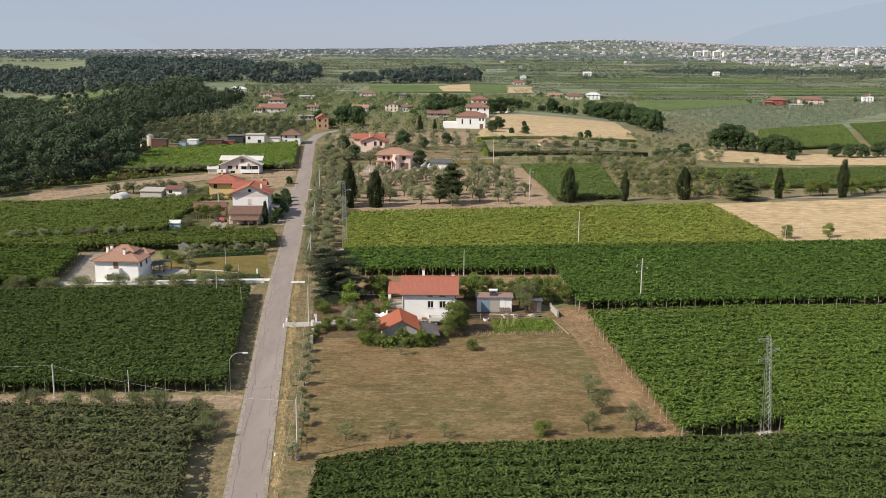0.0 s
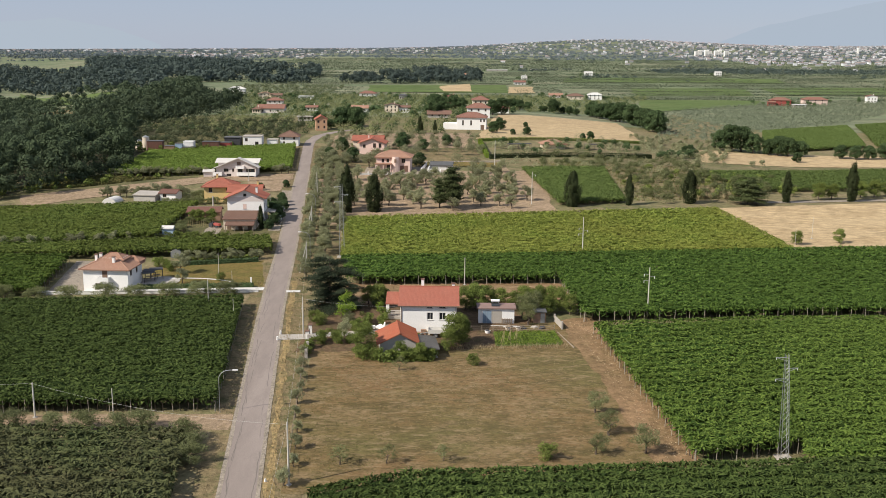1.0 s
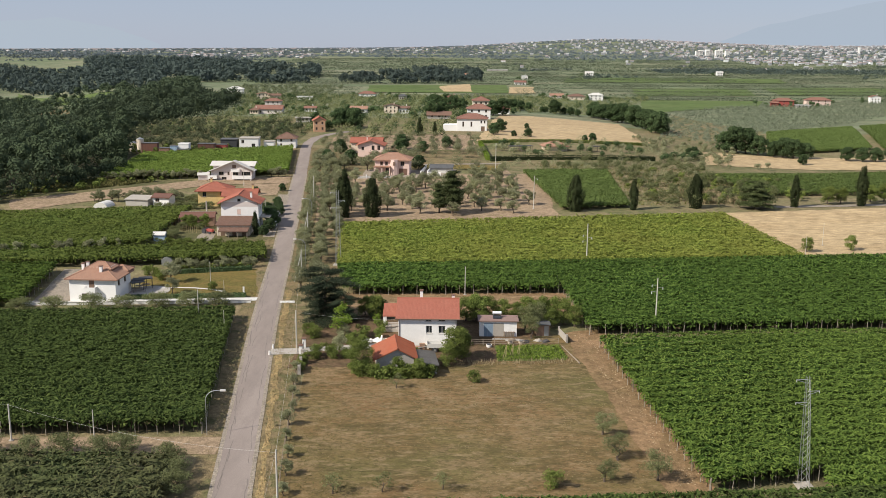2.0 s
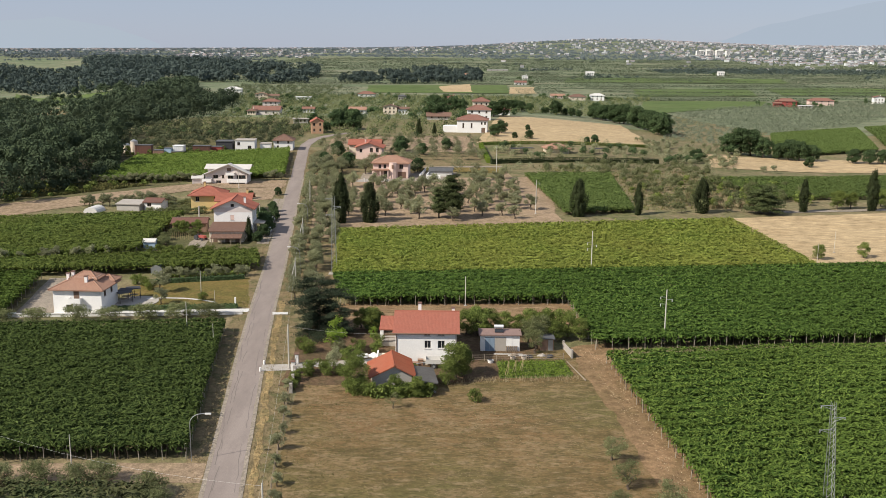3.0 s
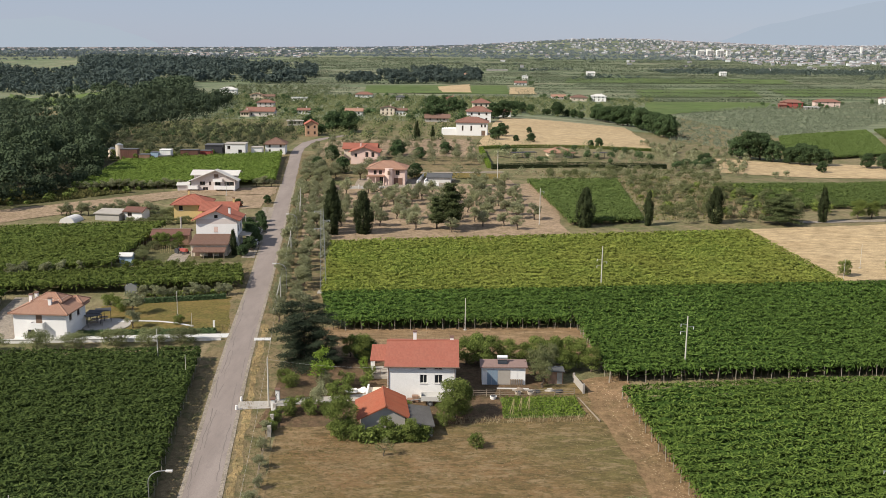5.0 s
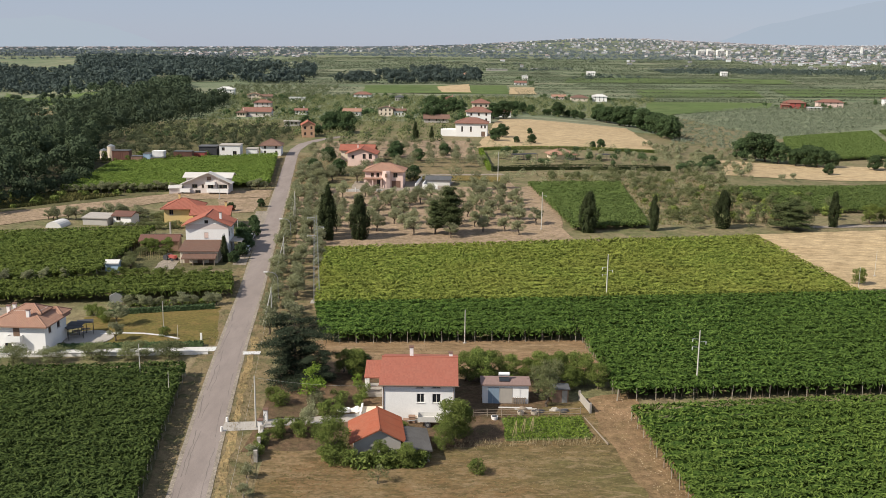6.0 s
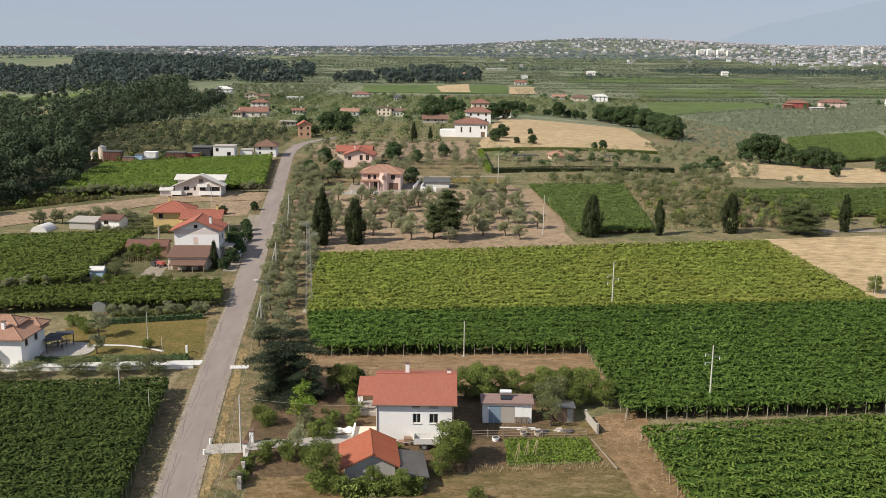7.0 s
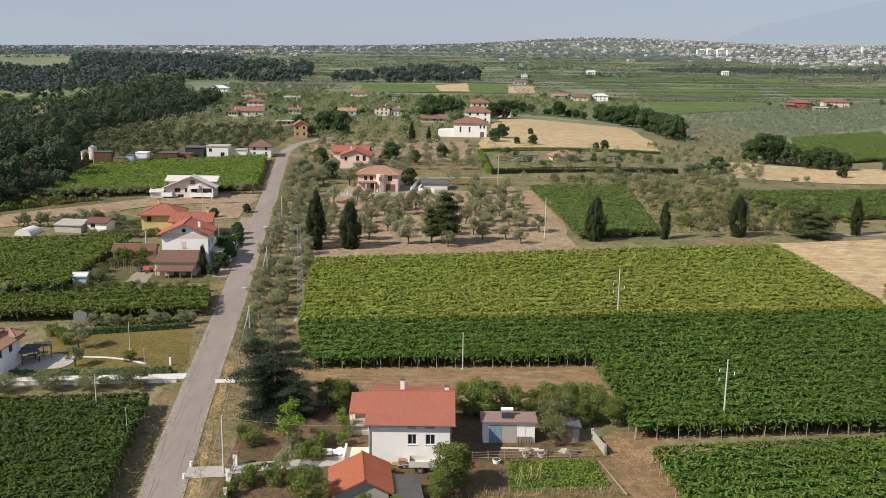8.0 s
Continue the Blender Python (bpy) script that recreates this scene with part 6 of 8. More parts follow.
# groves between the houses and on the rise
UPPER = []
for k in range(13):
    for j in range(14):
        x, y = -52 + j * 5.2 + PR.uniform(-1.4, 1.4), 352 + k * 7.6 + PR.uniform(-1.8, 1.8)
        road_x = float(np.interp(y, [p[1] for p in ROAD], [p[0] for p in ROAD]))
        if x < road_x + 5 or in_box(x, y, -41, -19, 368, 398) or in_box(x, y, -10, 22, 352, 380) or x > 15 or PR.random() < 0.12:
            continue
        UPPER.append((x, y, PR.uniform(0.7, 1.15) * (1.0 if y < 396 else 0.62)))
for x, y, s in ((-9.2, 352.0, 1.0), (-34.4, 361, 1.1), (-18.0, 400, 1.0), (-41.3, 390, 1.1), (-43, 364, 1.0), (-17.6, 405, 1.2), (-9, 396, 0.9), (0.6, 411.4, 0.9), (22.6, 462, 1.1), (26.6, 478, 1.2), (-57.0, 480, 0.9)):
    plant("dark_broad", x, y, s * 0.58, group="trees round the upper houses", rng=PR, variants=3)
for x, y, s in ((67.8, 455.1, 0.8), (38.2, 455.5, 0.85), (31.5, 455.7, 0.6), (64, 453, 0.6), (41, 500, 0.6)):
    plant("dark_broad", x, y, s * 0.55, group="trees on the stubble", rng=PR, variants=3)
for x, y in ((-53, 491), (-48.5, 494), (-45, 490), (-8, 560), (-2, 566), (4.5, 640), (10, 636), (-6, 640), (28, 590), (34, 596), (-10, 700), (0, 712)):
    plant("dark_broad", x, y, PR.uniform(0.9, 1.2), group="tall trees on the rise", rng=PR, variants=3)
for x, y, s in ((-27.2, 347.5, 1.35), (-35.5, 349.5, 1.2), (-44.0, 352.0, 1.2), (-39.0, 345.0, 1.15), (-41.0, 357.0, 1.25)):
    plant("olive", x, y, s, group="big olives by the pink houses", rng=PR)
plant("cypress", -12, 455, 0.9, rng=PR, variants=3, group="cypresses by the manor")
plant("cypress", -5, 455, 0.7, rng=PR, variants=3, group="cypresses by the manor")
# scrubby grove to the right of the grove track
SCRUB = []
for k in range(15):
    for j in range(12):
        x, y = 36 + j * 5.4 + PR.uniform(-1.8, 1.8), 285 + k * 6.4 + PR.uniform(-1.8, 1.8)
        if in_box(x, y, 28, 59, 270, 346) or in_box(x, y, 92, 200, 290, 352) or y > 366 + 0.3 * (x - 18) or PR.random() < 0.12:
            continue
        SCRUB.append((x, y))
GARDEN_TREES = []
for k in range(40):
    GARDEN_TREES.append((21 + k * 1.55 + PR.uniform(-1, 1), 379 + k * 0.5 + PR.uniform(0, 32), PR.uniform(0.75, 1.15)))
for k in range(26):
    SCRUB.append((60 + (k % 13) * 4.4 + PR.uniform(-1.5, 1.5), 300 + (k // 13) * 18 + (k % 13) * 0.8 + PR.uniform(-6, 6)))
house("garden_house", "low house with a buff hip roof in the hedged garden", 45.4, 411.0, 9.0, 7.0, 2.3, M_CREAM, M_BUFF_TILE, "hip", 1.5, 0.8, 10, rib=0.4)
for x, y in ((28.5, 402), (33, 404), (62, 414)):
    pg = thing("pergola", x, y, "dark open pergola with flat roof", "pergola", "garden pergolas", 12)
    part("roof", boxes((-2.6, 2.6, -1.6, 1.6, 2.2, 2.35)), M_DARKSTUFF, pg)
    for sx in (-2.4, 2.4):
        for sy in (-1.4, 1.4):
            part("post", boxes((sx - 0.08, sx + 0.08, sy - 0.08, sy + 0.08, -0.3, 2.2)), M_TIMBER, pg)
# dark tree clumps by the stubble strip
for x, y, s in ((129, 455, 1.05), (133, 452, 1.35), (138, 452, 1.3), (142, 447, 1.0), (147, 441, 0.8), (151, 440, 1.0), (155, 438, 0.95), (160, 437, 0.8), (151, 416, 0.5), (176, 432, 0.7), (182, 430, 0.7), (188, 430, 0.7), (196, 432, 0.8), (108, 428, 0.45), (105, 425, 0.4)):
    plant("dark_broad", x, y, s, group="dark clump by the stubble", rng=PR, variants=3)
for k in range(34):
    t = k / 33
    plant("dark_broad", float(np.interp(t, [0, 0.3, 0.6, 1.0], [116, 113, 99, 40])) + PR.uniform(-3, 3), float(np.interp(t, [0, 0.3, 0.6, 1.0], [530, 597, 650, 672])) + PR.uniform(-5, 5), float(np.interp(t, [0, 0.4, 1], [1.1, 1.1, 0.7])) * PR.uniform(0.55, 1.25), group="dark hedge behind the stubble hill", rng=PR, variants=3)
for k in range(16):
    plant("olive", -77 - k * 1.6 + PR.uniform(-1.2, 1.2), 287.5 - k * 0.1 + PR.uniform(-0.5, 4) * (k < 9), PR.uniform(0.6, 0.9), group="olives behind the farm sheds", rng=PR)
for k in range(24):
    plant("olive_bushy", -79 + (k % 8) * 2.3 + PR.uniform(-0.6, 0.6), 275.0 + (k // 8) * 5.5 + (k % 8) * 0.5, PR.uniform(0.6, 0.85), rng=PR, group="olives between the vines and the yellow house") if (k // 8 != 1 or k % 8 > 1) and not (k % 8 > 5 and k > 7) else None
for x, y, s in ((-64.4, 238.6, 0.9), (-66.0, 241.4, 0.8), (-66.8, 245.5, 0.75), (-65.6, 250.4, 0.7), (-61.4, 250.9, 0.6)):
    plant("olive_bushy", x, y, s, group="grey-green trees by the blue hut", rng=PR)
for x, y, s in ((-43.6, 250.6, 0.7), (-44.0, 256.6, 0.9), (-46.2, 262.0, 0.9), (-47.6, 269.0, 0.8), (-44.2, 244.8, 0.6)):
    plant("dark_broad", x, y, s * 0.5, group="dark trees round the roadside houses", rng=PR, variants=3)
for x, y, s in ((-45.4, 263.0, 0.75), (-44.6, 270, 0.6), (-46, 276, 0.6), (-47, 281, 0.6), (-50, 306, 0.5), (-57, 300, 0.5)):
    plant("dark_broad", x, y, s * 0.55, group="trees round the roadside houses", rng=PR, variants=3)
for k in range(14):
    plant("bush", -66 + k * 1.75 + PR.uniform(-0.5, 0.5), 231.8 + k * 0.1, PR.uniform(0.8, 1.3), rng=PR, group="bushes behind the vine strip")
for k in range(20):
    plant("olive_bushy", -106 + k * 2.0, 223.6 + k * 0.46 + PR.uniform(-0.5, 0.5), PR.uniform(0.5, 0.8), rng=PR, group="shrubby olives between two vineyards")
for k in range(26):
    plant("olive", -110 + k * 2.25, 322.4 + k * 0.45 + PR.uniform(-0.6, 0.6), PR.uniform(0.6, 0.85), rng=PR, group="low trees below the bright vines") if not -80 < -110 + k * 2.25 < -60 else None


plant("cypress", -46.4, 245.6, 0.62, rng=PR, variants=3, group="cypress by the annex", label="slim dark conifer at the corner of the annex")
for x, y, s in ((-63.4, 251.6, 0.6), (-60.6, 252.0, 0.62), (-65.6, 252.6, 0.55)):
    plant("broad", x, y, s, group="fruit trees before the long shed", rng=PR)
for k in range(10):
    stake = thing("vegetable_stake", -65.0 + (k % 5) * 0.95, 246.4 + (k // 5) * 1.6, "thin pale wooden stake in the vegetable garden", "stake", "vegetable stakes")
    part("shaft", rods(((0, 0, -0.2), (0.05, 0, 1.7), 0.035, 0.03), sides=5), M_STRAW, stake)


# ---- the wooded valley ----
def wood_points(seed, x0, x1, y0, y1, step, keep):
    r = random.Random(seed)
    out = []
    y = y0
    while y < y1:
        x = x0
        while x < x1:
            px, py = x + r.uniform(-0.45, 0.45) * step, y + r.uniform(-0.45, 0.45) * step
            if keep(px, py):
                out.append((px, py, r.uniform(0.55, 1.3)))
            x += step
        y += step
    return out


def rim(y):
    return float(np.interp(y, [230, 290, 330, 374, 411, 430, 495, 525, 560, 700, 760, 900, 1300], [-150, -124, -109, -120, -134, -146, -149, -128, -130, -148, -156, -230, -330]))


def inside(x, y, outline):
    """Whether a place lies within a closed outline on the map."""
    odd = False
    for (ax, ay), (bx, by) in zip(outline, outline[1:] + outline[:1]):
        if (ay > y) != (by > y) and x < ax + (y - ay) * (bx - ax) / (by - ay):
            odd = not odd
    return odd


def glade(x, y):
    """Openings in the valley wood."""
    return any((x - gx) ** 2 + ((y - gy) * 0.6) ** 2 < r * r for gx, gy, r in ((-395, 985, 17), (-372, 940, 15), (-418, 1020, 18), (-330, 800, 14), (-250, 690, 10), (-194, 880, 36), (-184, 830, 26), (-174, 790, 20), (-165, 755, 14)))


in_view = lambda x, y: abs(x) < 0.52 * y + 20
wood("forest", wood_points(1, -330, -110, 235, 470, 8.5, lambda x, y: x < rim(y) and in_view(x, y)), "dense dark-green wood on the valley slope", M_WOOD_LEAF, 560, 0.40, 11.5, 4.8, 31)
wood("thicket", [(rim(y) - 1 + PR.uniform(-5, 2), y, PR.uniform(0.6, 1.2)) for y in range(282, 470, 3)], "dark thicket along the edge of the wood", M_WOOD_LEAF, 260, 0.36, 6.0, 3.6, 36)
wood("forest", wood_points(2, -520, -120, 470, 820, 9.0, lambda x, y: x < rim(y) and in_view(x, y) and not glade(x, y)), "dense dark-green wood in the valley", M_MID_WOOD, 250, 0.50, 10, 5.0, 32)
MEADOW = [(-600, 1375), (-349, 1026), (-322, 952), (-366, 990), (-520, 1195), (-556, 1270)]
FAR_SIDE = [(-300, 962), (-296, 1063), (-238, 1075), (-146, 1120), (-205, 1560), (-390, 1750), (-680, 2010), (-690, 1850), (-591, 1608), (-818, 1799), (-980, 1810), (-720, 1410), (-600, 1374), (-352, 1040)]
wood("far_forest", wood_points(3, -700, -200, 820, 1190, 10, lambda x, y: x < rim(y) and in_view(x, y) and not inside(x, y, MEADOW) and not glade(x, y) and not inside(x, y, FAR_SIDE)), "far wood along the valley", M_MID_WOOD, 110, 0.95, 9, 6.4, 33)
wood("far_forest", wood_points(4, -1000, -140, 960, 2010, 13, lambda x, y: inside(x, y, FAR_SIDE) and in_view(x, y) and (x < -340 or math.sin(x * 0.06) + math.sin(y * 0.035 + x * 0.03) > 0.0)), "dark wood on the opposite valley side", M_HAZED_DARK, 66, 1.5, 9.5, 7.4, 34)
wood("meadow_trees", [(-548, 1262, 0.8), (-541, 1258, 0.9), (-470, 1160, 0.9), (-462, 1150, 1.0), (-455, 1156, 0.8), (-420, 1075, 0.7), (-410, 1068, 0.8), (-402, 1072, 0.7), (-575, 1240, 0.9), (-590, 1250, 1.0)], "dark trees scattered on the valley meadow", M_MID_WOOD, 260, 0.8, 10, 7, 35)
patch("valley_field", [(-545, 1225), (-330, 955), (-345, 1030), (-610, 1375)], 0.3, M_GREENFIELD, 30, 12, 4, "green meadow in the valley", "field")
patch("upland_field", [(-590, 1625), (-1000, 1840), (-1050, 2060), (-730, 2000)], 0.4, M_PLAIN, 20, 16, 4, "green upland field beyond the valley", "field")
for gx, gy in ((-395, 985), (-372, 940), (-418, 1020)):
    patch("scrub_field", [(gx - 14, gy - 22), (gx + 12, gy - 26), (gx + 10, gy + 20), (gx - 18, gy + 24)], 0.35, M_VERGE, 8, 8, 5, "dry tan clearing in the valley wood", "field")


# ---- the plain beyond ----
FR = random.Random(9)
def dots(name, label, leaf, region, step, radius, per, size, seed, keep, height=2.6, jitter=0.35):
    """Small crowns strewn in loose rows over a stretch of land, too many and too far to count."""
    rng = np.random.RandomState(seed)
    x0, x1, y0, y1 = region
    sx, sy = step
    x, y = [g.ravel() for g in np.meshgrid(np.arange(x0, x1, sx), np.arange(y0, y1, sy))]
    x, y = x + rng.uniform(-jitter, jitter, len(x)) * sx, y + rng.uniform(-jitter, jitter, len(x)) * sy
    ok = keep(x, y) & (np.abs(x) < 0.53 * y + 20)
    x, y = x[ok], y[ok]
    s = rng.uniform(0.6, 1.25, len(x))
    d = unit(rng.randn(len(x) * per, 3))
    d[:, 2] = np.abs(d[:, 2])
    s = np.repeat(s, per)
    cx, cy = np.repeat(x, per), np.repeat(y, per)
    r = rng.uniform(0.7, 1.0, len(cx)) * s
    pts = np.c_[cx + d[:, 0] * r * radius, cy + d[:, 1] * r * radius, ground(cx, cy) + 0.3 + d[:, 2] * r * height]
    v, f = cards(pts, d, size * np.sqrt(s), rng, 0.3, 0.7)
    return tagged(np_mesh(name, v, f, leaf), label, "trees", "", "stuff")


def between(x, y, ys, lows, highs):
    return (x > np.interp(y, ys, lows)) & (x < np.interp(y, ys, highs))


rim_at = lambda y: np.interp(y, [230, 290, 330, 374, 411, 430, 495, 525, 560, 700, 760, 900, 1300], [-150, -124, -109, -120, -134, -146, -149, -128, -130, -148, -156, -230, -330])
clump = lambda x, y, s, seed: ripple(x, y, s, seed)


def mid_grove(x, y):
    right = np.interp(y, [440, 455, 600, 640, 660, 900], [-56, 12, 30, 44, 100, 190])
    clear = np.zeros(len(x), bool)
    for hx, hy, hw, *_ in FAR_HOUSES:
        clear |= (np.abs(x - hx) < hw * 0.6) & (y > hy - hw * 2.2) & (y < hy + hw * 0.4)
    for hx, hy, hw in ((13, 474, 12), (18, 560, 10), (21, 600, 8), (-60, 470, 7), (-80, 402, 18), (-62, 440, 9)):
        clear |= (np.abs(x - hx) < hw) & (y > hy - hw * 1.8) & (y < hy + hw * 0.5)
    return (x > rim_at(y) + 3) & (x < right) & ~clear & (clump(x, y, 60, 3) > -0.75)


dots("olive_groves", "olive groves and small trees round the scattered houses", M_OLIVE_NEAR, (-240, 200, 462, 900), (7.6, 8.4), 2.7, 70, 0.33, 41, mid_grove, 3.0)
dots("green_trees", "darker small trees among the groves", M_TREE, (-240, 200, 440, 900), (15, 17), 2.6, 80, 0.34, 42, mid_grove, 4.0)
GROVE_Y = [575, 650, 730, 800, 876]
dots("olive_grove", "dense silvery olive grove on the plain", M_HAZED_GROVE, (150, 480, 570, 880), (5.2, 6.2), 2.3, 40, 0.36, 43, lambda x, y: between(x, y, GROVE_Y, [188, 176, 168, 235, 330], [200, 268, 330, 420, 480]), 2.2)
dots("scrub", "sparse olives and brown scrub on bare ground", M_HAZED_GROVE, (100, 190, 500, 716), (5.6, 6.2), 1.9, 34, 0.34, 44, lambda x, y: between(x, y, [500, 510, 575, 640, 716], [125, 112, 122, 140, 158], [143, 150, 186, 176, 164]), 1.9, 0.45)
patch("scrub_land", [(112, 505), (143, 500), (188, 575), (160, 716)], 0.08, M_LAND, 16, 30, 6.0, "bare brown scrubby land", "field")
patch("green_field", [(144, 726), (261, 815), (285, 880), (174, 875)], 0.4, M_GREENFIELD, 16, 12, 2.0, "flat deep-green crop field", "field")
vineyard([(147, 447), (206, 476), (250, 606), (180, 551)], "far green vineyard block beyond the dark trees", M_VINE_FAR, 4.5, 0.5, seed=31, posts=(), height=1.8)
vineyard([(212, 476), (300, 520), (400, 716), (258, 612)], "far green vineyard block beside a dirt path", M_VINE_FAR, 3.0, 0.6, seed=32, posts=(), height=1.8)
patch("tan_field", [(-3, 972), (24, 974), (27, 1125), (-9, 1070)], 0.6, M_WHEAT, 8, 10, 2.0, "far tan ploughed field", "field")
patch("tan_field", [(60, 952), (86, 956), (94, 1072), (69, 1068)], 0.6, M_WHEAT, 8, 10, 2.0, "far tan ploughed field", "field")
patch("green_field", [(-78, 952), (60, 958), (68, 1108), (-86, 1080)], 0.5, M_GREENFIELD, 10, 10, 2.0, "far green field", "field")
patch("green_field", [(180, 930), (300, 950), (330, 1080), (200, 1060)], 0.5, M_GREENFIELD, 10, 10, 2.0, "far green field", "field")
patch("green_field", [(330, 960), (480, 985), (520, 1120), (350, 1090)], 0.5, M_GREENFIELD, 10, 10, 2.0, "far green field", "field")
patch("green_field", [(140, 1180), (420, 1200), (450, 1330), (160, 1310)], 0.6, M_GREENFIELD, 10, 10, 2.0, "far green field", "field")
def hedgerows(name, label, leaf, region, gap, bush, size, height, seed, keep, slant=0.02):
    """Long field hedges and vine rows across the plain, joined: lines of small bushes that break and drift."""
    rng = np.random.RandomState(seed)
    x0, x1, y0, y1 = region
    pts, nrm = [], []
    y = y0
    while y < y1:
        xs = np.arange(x0, x1, bush)
        ys = y + slant * xs + 0.35 * gap * ripple(xs, xs * 0 + y, 420, seed) + rng.randn(len(xs)) * 0.6
        ok = keep(xs, ys) & (ripple(xs * 0.5, ys * 3, 140, seed + 1) > -0.35) & (np.abs(xs) < 0.53 * ys + 20)
        n = 7
        cx, cy = np.repeat(xs[ok], n), np.repeat(ys[ok], n)
        tall = height * np.repeat(rng.uniform(0.5, 1.3, ok.sum()), n)
        d = unit(rng.randn(len(cx), 3))
        d[:, 2] = np.abs(d[:, 2])
        pts.append(np.c_[cx + d[:, 0] * bush * 0.6, cy + d[:, 1] * 0.9, ground(cx, cy) + 0.2 + d[:, 2] * tall])
        nrm.append(d)
        y += gap * rng.uniform(0.6, 1.5)
    v, f = cards(np.concatenate(pts), np.concatenate(nrm), size, rng, 0.3, 0.7)
    return tagged(np_mesh(name, v, f, leaf), label, "trees", "", "stuff")


plain_right = lambda x, y: ((x > np.interp(y, [880, 1000, 1300], [150, 100, 70])) | ((y > 1110) & (x > -300))) & ~((np.abs(x - 281) < 30) & (y < 850))
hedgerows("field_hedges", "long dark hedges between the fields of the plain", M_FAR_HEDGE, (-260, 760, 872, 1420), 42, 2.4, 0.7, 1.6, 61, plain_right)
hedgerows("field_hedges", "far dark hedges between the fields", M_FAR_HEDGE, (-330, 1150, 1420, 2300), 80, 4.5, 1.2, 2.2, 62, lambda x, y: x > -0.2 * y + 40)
hedgerows("vine_rows", "rows of vines and olives on the plain, leaf colour paled for haze", M_HAZED_GROVE, (-270, 760, 880, 1500), 11, 2.6, 0.5, 1.2, 63, lambda x, y: (x > rim_at(y) + 50) & ~((x > -90) & (x < 70) & (y > 940) & (y < 1115)) & (clump(x, y, 170, 6) > -0.1))
hedgerows("vine_rows", "far rows of olives on the plain, leaf colour paled for haze", M_HAZED_GROVE, (-330, 1150, 1500, 2300), 26, 5.0, 0.9, 1.7, 64, lambda x, y: (x > -0.2 * y + 40) & (clump(x, y, 260, 7) > -0.1))
dots("far_trees", "dark far tree clumps on the plain", M_HAZED_DARK, (-140, 1000, 1150, 2300), (11, 18), 5.0, 40, 0.95, 47, lambda x, y: (x > rim_at(y) + 20) & (clump(x * 0.45, y, 130, 8) > 0.66), 5.0, 0.4)
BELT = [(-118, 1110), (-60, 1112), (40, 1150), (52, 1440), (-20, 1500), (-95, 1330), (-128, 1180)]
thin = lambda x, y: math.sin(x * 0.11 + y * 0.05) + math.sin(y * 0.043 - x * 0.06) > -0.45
wood("far_wood", wood_points(6, -130, 60, 1105, 1500, 13, lambda x, y: inside(x, y, BELT) and thin(x, y)), "belt of dark wood across the plain", M_HAZED_DARK, 130, 1.0, 8.5, 6.6, 48)
dots("tree_belt", "dark belt of trees before the town", M_HAZED_DARK, (330, 900, 1480, 1640), (8, 16), 4.5, 22, 1.2, 58, lambda x, y: clump(x * 0.4, y, 110, 15) > -0.25, 6.0, 0.4)
dots("hazy_trees", "far trees round the hill towns, leaf colour paled for haze", M_HAZED_LEAF, (-2400, 2500, 2250, 4500), (22, 34), 8.0, 16, 1.9, 49, lambda x, y: clump(x * 0.6, y, 420, 10) > -0.2, 4.5, 0.45)
dots("far_meadow_trees", "trees over the far left uplands", M_HAZED_LEAF, (-1200, -300, 2010, 2400), (13, 22), 5.5, 12, 1.7, 50, lambda x, y: clump(x * 0.4, y, 200, 11) > 0.05, 4.5, 0.4)
def mid_scrub(x, y):
    garden = (x > 14) & (x < 86) & (y > 371 + 0.31 * (x - 18)) & (y < 430 + 0.3 * (x - 15))
    lane = (x > 18) & (x < 34) & (y < 350)
    return ~garden & ~lane & ~((x > 28) & (x < 60) & (y < 346)) & ~((x > 90) & (y < 354)) & (x < 104 + 0.06 * (y - 345)) & (y < 436 + 0.3 * (x - 15)) & (clump(x, y, 28, 21) > -0.45)


wood("grove", [(x, y, PR.uniform(0.5, 1.15)) for x, y in SCRUB], "scrubby olive trees on the dry slope", M_OLIVE_NEAR, 330, 0.17, 3.9, 2.4, 52)
wood("grove", GARDEN_TREES[::2], "olive trees within the hedged garden", M_OLIVE, 300, 0.18, 3.8, 2.1, 55)
wood("garden_grove", GARDEN_TREES[1::2] + [(86 + k * 1.6, 392 + k * 1.7 + PR.uniform(-3, 3), PR.uniform(0.7, 1.2)) for k in range(14)], "dark-green trees within the hedged garden", M_TREE, 300, 0.2, 4.2, 2.3, 59)
wood("shrubs", [(PR.uniform(58, 116), PR.uniform(290, 352), PR.uniform(0.5, 1.1)) for _ in range(46)], "green shrubs on the dry slope", M_BROAD, 260, 0.2, 2.8, 1.9, 60)
wood("garden_trees", FAR_TREES, "green trees round the far houses", M_TREE, 150, 0.5, 6.0, 3.2, 56)
wood("scrub_trees", [(PR.uniform(90, 134), 384 + PR.uniform(0, 100), PR.uniform(0.5, 1.0)) for _ in range(90)], "loose trees between the stubble fields", M_OLIVE, 240, 0.22, 3.6, 2.2, 57)
dots("bushes", "olive bushes on the slope below the stubble", M_OLIVE, (16, 112, 345, 450), (9.0, 9.5), 2.0, 150, 0.17, 53, mid_scrub, 2.8, 0.45)
wood("upper_grove", UPPER, "rows of olive trees between the upper houses", M_OLIVE, 480, 0.17, 4.9, 3.2, 54)
dots("bushes", "loose olive bushes round the white villa by the wood", M_ORCHARD, (-215, -112, 700, 1060), (8.5, 10.0), 2.6, 42, 0.5, 58, lambda x, y: (x > -205 + (y - 900) * -0.12) & (((x + 194) / 16) ** 2 + ((y - 880) / 36) ** 2 > 1), 3.4)
